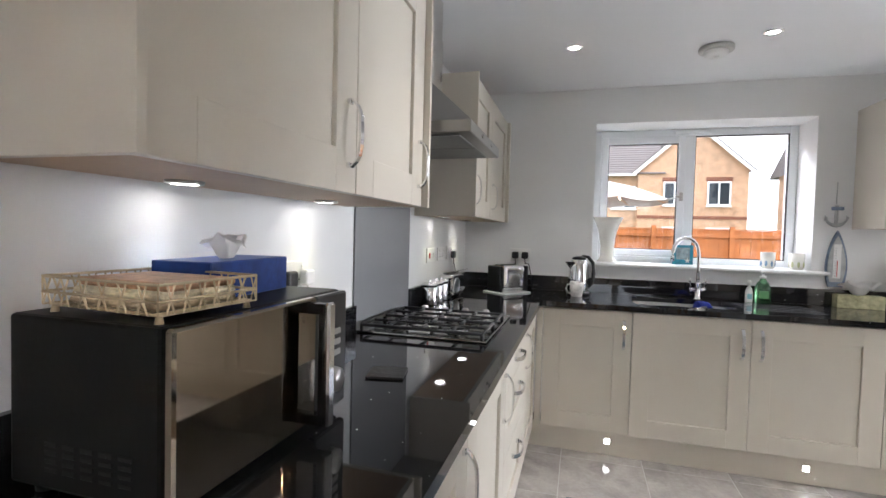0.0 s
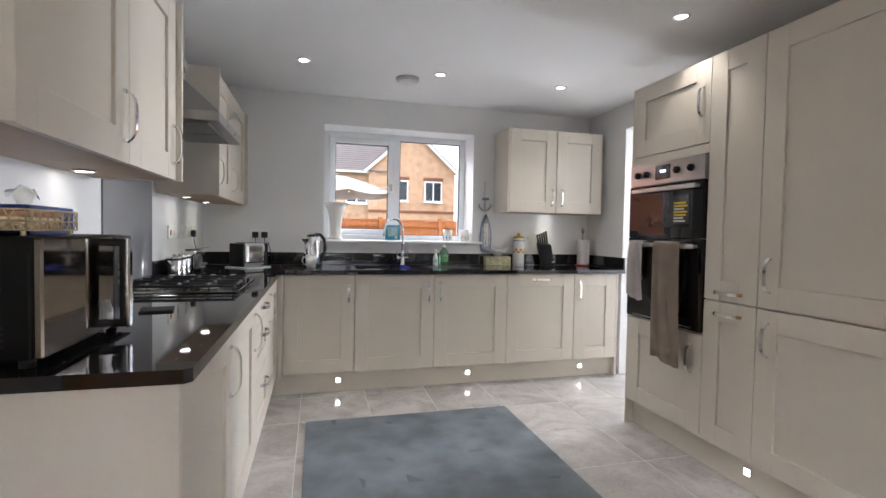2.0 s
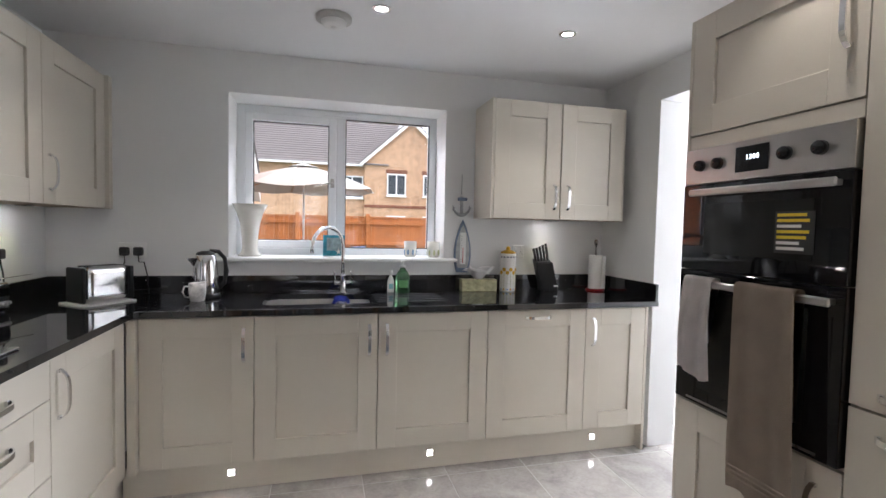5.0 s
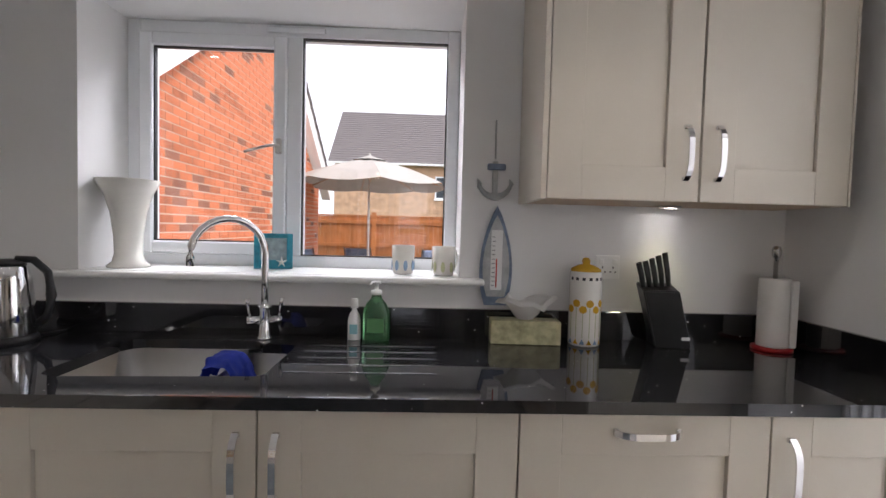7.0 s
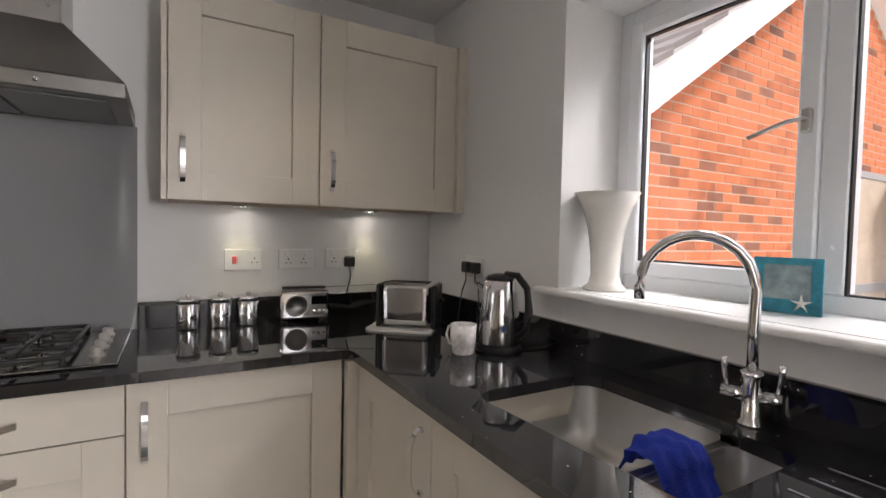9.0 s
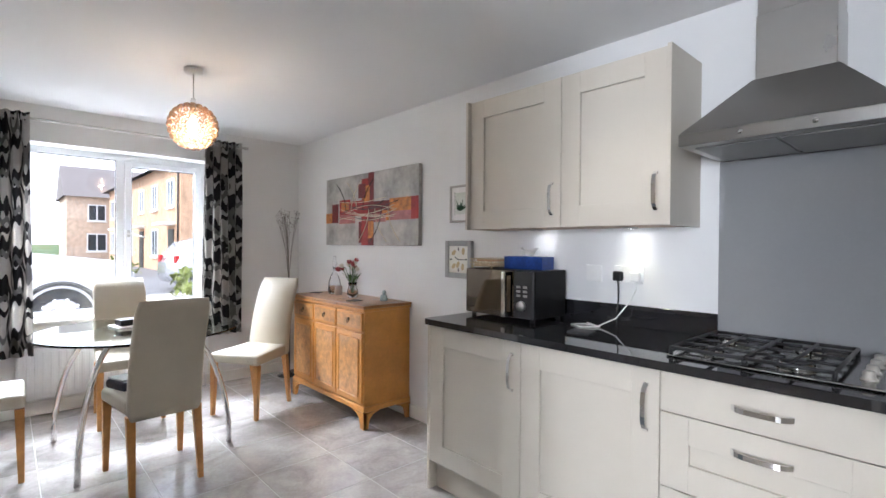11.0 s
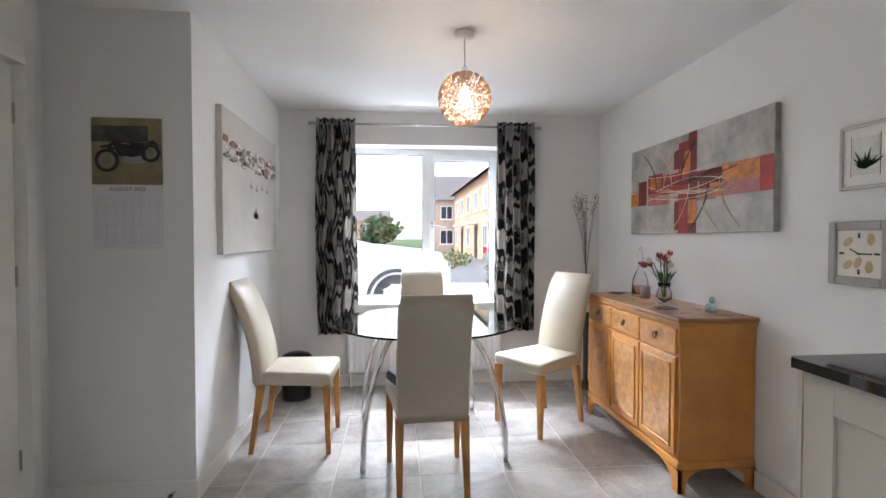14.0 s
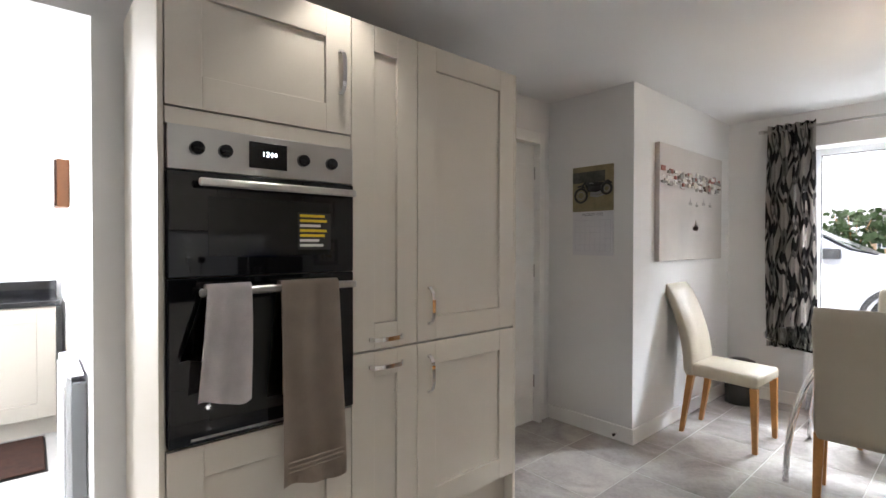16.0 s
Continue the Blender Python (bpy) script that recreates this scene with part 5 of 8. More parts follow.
def dining_chair(m, label):
    # local: faces -y, back at +y
    u = thing("dining_chair", m, label, "chair", "chairs round the table")
    bm = bmesh.new()
    add_box(bm, (-0.215, -0.23, 0.40), (0.215, 0.17, 0.485), 0.022, 3)
    for v in bm.verts:
        if v.co.z > 0.47:
            v.co.z += 0.012 * max(0, 1 - (v.co.x / 0.2) ** 2)
        if v.co.y > 0:
            v.co.x *= 0.84
        if v.co.y < -0.2 and v.co.z > 0.45:
            v.co.z -= 0.012
    part("seat", bm, LEATHER, u, "", 40)
    bm = bmesh.new()
    n = 12
    rings = []
    for i in range(n + 1):
        f = i / n
        z = 0.375 + 0.622 * f
        y = 0.19 + 0.02 * f + 0.145 * f ** 2.2
        w = 0.178 - 0.006 * f
        t = 0.034 - 0.006 * f
        e = 0.35 if i in (0, n) else 1
        rings.append([bm.verts.new((x * (w - (0.012 if e < 1 else 0)), y + s * t * (0.45 if e < 1 else 1), z + (0.01 if i == n else 0))) for x, s in ((-1, -0.55), (-0.93, -1), (0, -1.12), (0.93, -1), (1, -0.55), (1, 0.55), (0.93, 1), (0, 1), (-0.93, 1), (-1, 0.55))])
    for a, b in zip(rings, rings[1:]):
        for k in range(10):
            bm.faces.new([a[k], a[(k + 1) % 10], b[(k + 1) % 10], b[k]])
    bm.faces.new(rings[0][::-1])
    bm.faces.new(rings[-1])
    part("backrest", bm, LEATHER, u, "", 45)
    for x in (-0.19, 0.19):
        for y, dy in ((-0.205, -0.008), (0.178, 0.06)):
            sx = 0.84 if y > 0 else 1
            bm = bmesh.new()
            a = [bm.verts.new((x * sx + p * 0.021, y + q * 0.021, 0.40)) for p, q in ((-1, -1), (1, -1), (1, 1), (-1, 1))]
            b = [bm.verts.new((x * sx * (1.02 if y < 0 else 1.02) + p * 0.013, y + dy + q * 0.013, 0.0)) for p, q in ((-1, -1), (1, -1), (1, 1), (-1, 1))]
            for k in range(4):
                bm.faces.new([a[k], a[(k + 1) % 4], b[(k + 1) % 4], b[k]])
            bm.faces.new(a)
            bm.faces.new(b)
            bmesh.ops.bevel(bm, geom=bm.edges[:], offset=0.002, segments=1, affect="EDGES")
            part("leg", bm, OAK, u, "tapered oak leg")
    return u


first = dining_chair(pose(1.032, -3.617, 0, 0, 0, 3), "cream leather high-backed dining chair with oak legs")
copy_thing(first, pose(1.80, -4.155, 0, 0, 0, -91))
copy_thing(first, pose(0.22, -4.295, 0, 0, 0, 121))
copy_thing(first, pose(0.985, -4.75, 0, 0, 0, 180))
bag = thing("handbag", pose(1.10, -3.68, 0.497, 0, 0, 20), "dark folded bag on the chair seat", "bag")
box("pouch", (-0.12, -0.09, 0), (0.13, 0.09, 0.05), mat("navy_fabric", (0.012, 0.015, 0.03), 0.5, vary=0.3), bag, 0.016, seg=3)
box("flap", (-0.11, -0.085, 0.0505), (0.12, 0.06, 0.058), mat("grey_satin", (0.30, 0.31, 0.33), 0.35), bag, 0.003)


def glass_table():
    cx, cy = 1.005, -4.10
    u = thing("dining_table", pose(cx, cy, 0), "round clear glass dining table on curved chrome legs", "table")
    R = 0.565
    circ = [(R * math.cos(a), R * math.sin(a)) for a in [2 * math.pi * i / 64 for i in range(64)]]
    tp = plate("tabletop", [circ], 0.738, 0.75, TABLEGLASS, u)
    for x, y in ((0.37, 0.40), (-0.425, 0.335), (0.42, -0.40), (-0.36, -0.465)):
        pts = []
        for i in range(13):
            f = i / 12
            k = 0.42 + 0.58 * math.sin(f * math.pi / 2) ** 0.9 if f < 1 else 1
            pts.append((x * k, y * k, 0.733 * (1 - f ** 1.55)))
        lg = tube("leg", pts, 0.0155, CHROME, u, 12)
        lathe("glass_pad", [(0, 0.7335), (0.022, 0.7335), (0.022, 0.7378), (0, 0.7378)], BLACKPL, lg, Matrix.Translation((x * 0.42, y * 0.42, 0)), 14)
    pts = [(0.42 * x, 0.42 * y, 0.715) for x, y in ((0.37, 0.40), (-0.425, 0.335), (-0.36, -0.465), (0.42, -0.40), (0.37, 0.40))]
    bm = bmesh.new()
    for a, b in zip(pts, pts[1:]):
        add_tube(bm, [a, b], 0.009, 8)
    part("ring_frame", bm, CHROME, u, "", 50)
    bk = thing("notebook", pose(cx + 0.02, cy - 0.12, 0.7504, 0, 0, 10), "small stack of papers and a dark box", "papers")
    box("paper_stack", (-0.12, -0.08, 0), (0.13, 0.1, 0.012), PAPER, bk, 0.001)
    box("box", (-0.02, -0.05, 0.0125), (0.1, 0.05, 0.05), BLACKPL, bk, 0.003)


glass_table()

OAKPALE = mat("honey_oak_veneer", (0.53, 0.235, 0.05), 0.35, vary=0.16, scale=7, fine=45, bump=0.02, coat=0.15)
BURR = mat("burr_panel", (0.44, 0.225, 0.085), 0.3, vary=0.42, scale=26, fine=90, bump=0.02, coat=0.2)
TOPWOOD = mat("sideboard_top", (0.33, 0.15, 0.05), 0.28, vary=0.2, scale=9, fine=50, bump=0.015, coat=0.2)
BRASS = mat("dark_brass", (0.10, 0.07, 0.04), 0.4, 0.9)


def sideboard():
    # local x runs north along the wall, y into the wall
    u = thing("sideboard", pose(-0.18, -4.455, 0, 0, 0, 90), "honey oak sideboard with burr panels on bracket feet", "sideboard")
    L, D, Hh = 1.115, 0.415, 0.868
    box("carcass", (0.012, 0.012, 0.15), (L - 0.012, D, Hh - 0.03), OAKPALE, u, 0.003)
    box("top", (-0.012, -0.012, Hh - 0.022), (L + 0.012, D, Hh), TOPWOOD, u, 0.006, seg=2)
    box("cornice", (-0.002, -0.002, Hh - 0.045), (L + 0.002, D, Hh - 0.0225), OAKPALE, u, 0.006, seg=2)
    box("plinth_rail", (0.0, 0.0, 0.115), (L, D, 0.155), OAKPALE, u, 0.008, seg=2)
    w = (L - 0.05) / 3
    for i in range(3):
        x0 = 0.025 + i * w
        d = box("drawer", (x0 + 0.006, -0.003, 0.685), (x0 + w - 0.006, 0.02, 0.812), OAKPALE, u, 0.003)
        box("burr_face", (x0 + 0.022, -0.0045, 0.702), (x0 + w - 0.022, -0.0028, 0.795), BURR, d, 0.0)
        xc = x0 + w / 2
        hd = lathe("pull_rose", [(0, 0), (0.013, 0), (0.012, 0.005), (0, 0.006)], BRASS, d, Matrix.Translation((xc, -0.0046, 0.757)) @ Matrix.Rotation(radians(90), 4, "X"), 12)
        tube("drop_pull", [(xc - 0.011, -0.012, 0.757), (xc - 0.012, -0.014, 0.74), (xc, -0.015, 0.73), (xc + 0.012, -0.014, 0.74), (xc + 0.011, -0.012, 0.757)], 0.003, BRASS, d, 6)
        bm = bmesh.new()
        add_box(bm, (x0 + 0.006, -0.003, 0.175), (x0 + w - 0.006, 0.02, 0.67), 0.003)
        dr = part("door", bm, OAKPALE, u)
        box("burr_panel", (x0 + 0.045, -0.0045, 0.215), (x0 + w - 0.045, -0.0028, 0.63), BURR, dr, 0.0)
        boxes("moulding", [((x0 + 0.04, -0.009, 0.21), (x0 + 0.05, -0.0028, 0.635)), ((x0 + w - 0.05, -0.009, 0.21), (x0 + w - 0.04, -0.0028, 0.635)), ((x0 + 0.05, -0.009, 0.21), (x0 + w - 0.05, -0.0028, 0.22)), ((x0 + 0.05, -0.009, 0.625), (x0 + w - 0.05, -0.0028, 0.635))], OAKPALE, dr, 0.003)
    for x, s in ((0.0, 1), (L, -1)):
        for y, t in ((0.0, 1), (D, -1)):
            bm = bmesh.new()
            prof = [(0, 0.0), (0.045, 0.0), (0.05, 0.03), (0.06, 0.07), (0.1, 0.1), (0.16, 0.114), (0, 0.114)]
            for ax in (0, 1):
                q = []
                for o in (0.0, 0.024):
                    q.append([bm.verts.new((x + s * a, y + t * o, z) if ax == 0 else (x + s * o, y + t * a * 0.85, z)) for a, z in prof])
                bm.faces.new(q[0])
                bm.faces.new(q[1][::-1])
                for k in range(7):
                    bm.faces.new([q[0][k], q[0][(k + 1) % 7], q[1][(k + 1) % 7], q[1][k]])
            part("bracket_foot", bm, OAKPALE, u)
    return Hh


SB = sideboard() + 0.0004


def sideboard_things():
    CG = glassmat("cut_glass", (0.97, 0.98, 1.0), 0.02)
    u = thing("decanter", pose(-0.45, -4.22, SB), "clear cut-glass decanter with stopper", "decanter")
    lathe("bottle", [(0, 0), (0.05, 0), (0.055, 0.01), (0.052, 0.1), (0.035, 0.15), (0.014, 0.19), (0.013, 0.22), (0.02, 0.228), (0.016, 0.228), (0.010, 0.2), (0.03, 0.145), (0.046, 0.1), (0.046, 0.012), (0, 0.012)], CG, u, n=20)
    lathe("stopper", [(0, 0.2), (0.009, 0.21), (0.009, 0.229), (0.012, 0.24), (0.026, 0.262), (0.012, 0.29), (0.01, 0.3), (0.015, 0.318), (0, 0.33)], CG, u, n=16)
    u = thing("candle", pose(-0.42, -4.10, SB), "small grey-brown pillar candle", "candle")
    lathe("wax", [(0, 0), (0.032, 0), (0.032, 0.078), (0.028, 0.08), (0, 0.076)], mat("taupe_wax", (0.36, 0.30, 0.27), 0.5), u, n=20)
    tube("wick", [(0, 0, 0.076), (0.001, 0, 0.086)], 0.001, BLACKPL, u, 5)
    u = thing("flower_vase", pose(-0.42, -3.88, SB), "glass vase of red and white tulips", "flowers")
    lathe("vase", [(0, 0), (0.035, 0), (0.045, 0.03), (0.043, 0.06), (0.03, 0.09), (0.038, 0.12), (0.035, 0.12), (0.027, 0.09), (0.038, 0.06), (0.038, 0.03), (0, 0.01)], CG, u, n=20)
    green, red, white = mat("stem_green", (0.06, 0.12, 0.03), 0.6, vary=0.3), mat("tulip_red", (0.34, 0.035, 0.04), 0.5, vary=0.4), mat("tulip_white", (0.66, 0.60, 0.50), 0.5, vary=0.15)
    rnd = random.Random(4)
    for i in range(13):
        a, t = rnd.uniform(0, 6.28), rnd.uniform(0.15, 1)
        top_p = Vector((0.12 * t * math.cos(a), 0.13 * t * math.sin(a), 0.285 - 0.10 * t + rnd.uniform(-0.02, 0.02)))
        st = tube("stem", [(0.008 * math.cos(a), 0.008 * math.sin(a), 0.03), (0.02 * math.cos(a), 0.02 * math.sin(a), 0.12), tuple(top_p * 0.75 + Vector((0, 0, 0.065))), tuple(top_p)], 0.0025, green, u, 5)
        bm = bmesh.new()
        d = (top_p - Vector((0, 0, 0.1))).normalized()
        mm = Matrix.Translation(top_p) @ d.to_track_quat("Z", "Y").to_matrix().to_4x4()
        for k in range(5):
            q = mm @ Matrix.Rotation(k * 1.2566, 4, "Z")
            vs = [bm.verts.new(q @ Vector(p)) for p in ((0.002, -0.006, 0), (0.002, 0.006, 0), (0.017, 0.011, 0.018), (0.012, 0, 0.042), (0.017, -0.011, 0.018))]
            bm.faces.new([vs[0], vs[1], vs[2], vs[3], vs[4]])
        bmesh.ops.solidify(bm, geom=bm.faces[:], thickness=0.0015)
        part("bloom", bm, red if i % 3 else white, u)
        if i % 2:
            bm = bmesh.new()
            b0 = Vector((0.02 * math.cos(a + 0.5), 0.02 * math.sin(a + 0.5), 0.1))
            b1 = Vector((0.09 * math.cos(a + 0.5), 0.09 * math.sin(a + 0.5), 0.2))
            s = Vector((-math.sin(a), math.cos(a), 0)) * 0.009
            mid = (b0 + b1) / 2 + Vector((0, 0, 0.02))
            vs = [bm.verts.new(p) for p in (b0, mid + s, b1, mid - s)]
            bm.faces.new(vs)
            bmesh.ops.solidify(bm, geom=bm.faces[:], thickness=0.001)
            part("leaf", bm, green, u)
    u = thing("figurine", pose(-0.47, -3.52, SB), "small pale blue-grey glass ornament", "ornament")
    lathe("base", [(0, 0), (0.028, 0), (0.03, 0.02), (0.02, 0.045), (0, 0.05)], mat("pale_blue_glaze", (0.38, 0.5, 0.52), 0.15, vary=0.2, scale=40), u, n=16)
    lathe("head", [(0, 0.046), (0.012, 0.05), (0.016, 0.064), (0.01, 0.078), (0, 0.082)], mat("pale_blue_glaze", (0.4, 0.5, 0.52)), u, Matrix.Translation((0, 0.008, 0)), n=14)
    for x, y, r in ((-0.30, -3.66, 10), (-0.36, -4.38, 40)):
        c = thing("coaster", pose(x, y, SB, 0, 0, r), "thin dark square coaster on the sideboard", "coaster", "sideboard coasters")
        box("slab", (-0.045, -0.045, 0), (0.045, 0.045, 0.005), mat("slate", (0.03, 0.03, 0.032)), c, 0.001)
        box("felt_pad", (-0.04, -0.04, -0.0003), (0.04, 0.04, 0), BLACKPL, c, 0)


sideboard_things()

# ---- pictures, clock, calendar ----


def canvas(name, m, w, h, t, material, label):
    u = thing(name, m, label, "painting")
    b = box("canvas", (0, -t, 0), (w, -0.001, h), material, u, 0.003)
    return u, b


def abstract():
    ground = mat("smeared_grey_paint", (0.40, 0.38, 0.35), 0.55, vary=0.38, scale=5, fine=24, bump=0.25)
    u, b = canvas("abstract_painting", pose(XW, -4.578, 1.29, 0, 0, 90), 1.355, 0.605, 0.035, ground, "grey abstract canvas with red and orange blocks")
    red, dred, org, rose = mat("red_paint", (0.30, 0.018, 0.012), 0.45, vary=0.4, scale=14, bump=0.3), mat("deep_red_paint", (0.14, 0.008, 0.01), 0.45, vary=0.4, scale=14, bump=0.3), mat("orange_paint", (0.5, 0.17, 0.025), 0.45, vary=0.5, scale=18, bump=0.3), mat("rose_paint", (0.36, 0.13, 0.12), 0.5, vary=0.4, scale=12, bump=0.3)
    for k, (x0, x1, z0, z1, mt) in enumerate(((0.0, 0.14, 0.20, 0.29, org), (0.11, 0.22, 0.20, 0.37, dred), (0.24, 0.42, 0.27, 0.40, red), (0.27, 0.4, 0.3, 0.38, org), (0.24, 0.5, 0.19, 0.27, rose), (0.42, 0.60, 0.25, 0.38, red),
                               (0.60, 0.70, 0.0, 0.56, red), (0.70, 0.78, 0.0, 0.605, dred), (0.62, 0.72, 0.36, 0.5, org), (0.7, 0.78, 0.06, 0.2, org), (0.55, 0.66, 0.4, 0.52, dred), (0.78, 1.0, 0.25, 0.36, dred), (0.9, 1.02, 0.2, 0.28, org), (1.0, 1.27, 0.27, 0.37, org), (1.27, 1.355, 0.2, 0.37, red), (1.0, 1.27, 0.2, 0.27, rose), (0.78, 0.95, 0.19, 0.26, rose), (0.56, 0.6, 0.02, 0.2, dred))):
        box("paint_block", (x0, -0.0356 - 0.0001 * k, z0), (x1, -0.0348, z1), mt, b, 0.0)
    dk, lt = flat("black_line", (0.02, 0.018, 0.016), 0.4), mat("cream_line", (0.6, 0.52, 0.36), 0.4)
    rnd = random.Random(7)
    for i in range(20):
        if i < 12:
            c, a, z = 0.68 + rnd.uniform(-0.1, 0.12), rnd.uniform(0.25, 0.42), 0.30 + rnd.uniform(-0.08, 0.09)
            s = rnd.choice((-1, 1)) * rnd.uniform(0.02, 0.07)
            pts = [(c - a + 2 * a * k / 12, -0.038, z + s * math.sin(math.pi * k / 12) - s / 2) for k in range(13)]
        else:
            x = 0.35 + 0.09 * (i - 12)
            sg = 1 if i % 2 else -1
            pts = [(x + sg * 0.16 * (k / 10) ** 2, -0.038, 0.3 + (0.25 if i < 16 else -0.27) * k / 10) for k in range(11)]
        tube("paint_line", pts, (0.0035, 0.0025), (dk, lt, lt)[i % 3], b, 5)


abstract()


def framed():
    u = thing("framed_print", pose(XW, -2.915, 1.45, 0, 0, 90), "small silver-framed print of a potted plant", "picture")
    sil = mat("silver_frame", (0.45, 0.43, 0.40), 0.35, 0.6)
    w, h = 0.205, 0.25
    boxes("frame", [((0, -0.018, 0), (0.014, -0.001, h)), ((w - 0.014, -0.018, 0), (w, -0.001, h)), ((0.014, -0.018, 0), (w - 0.014, -0.001, 0.014)), ((0.014, -0.018, h - 0.014), (w - 0.014, -0.001, h))], sil, u, 0.003)
    box("mount", (0.014, -0.009, 0.014), (w - 0.014, -0.002, h - 0.014), PAPER, u, 0)
    pr = box("print", (0.05, -0.0105, 0.055), (w - 0.05, -0.0092, h - 0.05), mat("pale_green_print", (0.62, 0.66, 0.58), 0.5, vary=0.1, scale=40), u, 0)
    for x in (0.044, w - 0.046):
        box("print_line", (x, -0.0101, 0.049), (x + 0.002, -0.0092, h - 0.044), flat("black_line", (0.02, 0.018, 0.016)), u, 0)
    gr = mat("leaf_print", (0.03, 0.10, 0.04), 0.6, vary=0.4)
    for i in range(9):
        a = radians(-60 + 15 * i)
        bm = bmesh.new()
        c = Vector((w / 2, -0.0112, 0.075))
        d = Vector((math.sin(a), 0, math.cos(a)))
        s = Vector((d.z, 0, -d.x)) * 0.006
        L = 0.05 + 0.02 * ((i * 7) % 3)
        vs = [bm.verts.new(p) for p in (c, c + d * L * 0.5 + s, c + d * L, c + d * L * 0.5 - s)]
        bm.faces.new(vs)
        bmesh.ops.solidify(bm, geom=bm.faces[:], thickness=0.0005)
        part("painted_leaf", bm, gr, pr)


framed()


def clock():
    u = thing("wall_clock", pose(XW, -2.945, 1.076, 0, 0, 90), "square grey-framed wall clock with leaf pattern", "clock")
    gy = mat("clock_grey", (0.36, 0.35, 0.33), 0.4)
    w = 0.25
    boxes("frame", [((0, -0.03, 0), (0.035, -0.001, w)), ((w - 0.035, -0.03, 0), (w, -0.001, w)), ((0.035, -0.03, 0), (w - 0.035, -0.001, 0.035)), ((0.035, -0.03, w - 0.035), (w - 0.035, -0.001, w))], gy, u, 0.004)
    f = box("face", (0.035, -0.02, 0.035), (w - 0.035, -0.002, w - 0.035), mat("cream_face", (0.74, 0.71, 0.62), 0.4, vary=0.05), u, 0)
    lf = mat("ochre_leaf", (0.5, 0.38, 0.2), 0.5, vary=0.2)
    for x, z in ((0.08, 0.17), (0.17, 0.18), (0.08, 0.08), (0.165, 0.075), (0.12, 0.09)):
        bm = bmesh.new()
        add_lathe(bm, [(0, -0.001), (0.024, -0.0006), (0.024, 0), (0, 0.0002)], Matrix.Translation((x, -0.0205, z)) @ Matrix.Rotation(radians(90), 4, "X") @ Matrix.Rotation(x * 9, 4, "Z") @ Matrix.Diagonal((1, 0.6, 1, 1)), 12)
        part("printed_leaf", bm, lf, f)
    for a in range(4):
        q = Matrix.Translation((w / 2, 0, w / 2)) @ Matrix.Rotation(radians(90 * a), 4, "Y")
        bm = bmesh.new()
        add_box(bm, (-0.004, -0.0225, 0.06), (0.004, -0.0203, 0.08))
        o = part("hour_mark", bm, BLACKPL, f)
        o.matrix_local = q
    for a, L, nm in ((-62, 0.04, "hour_hand"), (-84 + 175, 0.055, "minute_pointer")):
        bm = bmesh.new()
        add_box(bm, (-0.003, -0.0245, -0.008), (0.003, -0.023, L), 0.0005)
        o = part("pointer", bm, BLACKPL, f)
        o.matrix_local = Matrix.Translation((w / 2, 0, w / 2)) @ Matrix.Rotation(radians(a), 4, "Y")


clock()


def text_part(body, size, material, parent, m, name="lettering"):
    cu = bpy.data.curves.new(name, "FONT")
    cu.body, cu.size, cu.extrude, cu.align_x = body, size, 0.0003, "CENTER"
    tmp = new(name, cu)
    me = bpy.data.meshes.new_from_object(tmp.evaluated_get(bpy.context.evaluated_depsgraph_get()))
    bpy.data.objects.remove(tmp)
    bpy.data.curves.remove(cu)
    me.materials.append(material)
    ob = new(name, me)
    ob.parent = parent
    ob.matrix_local = m
    return ob


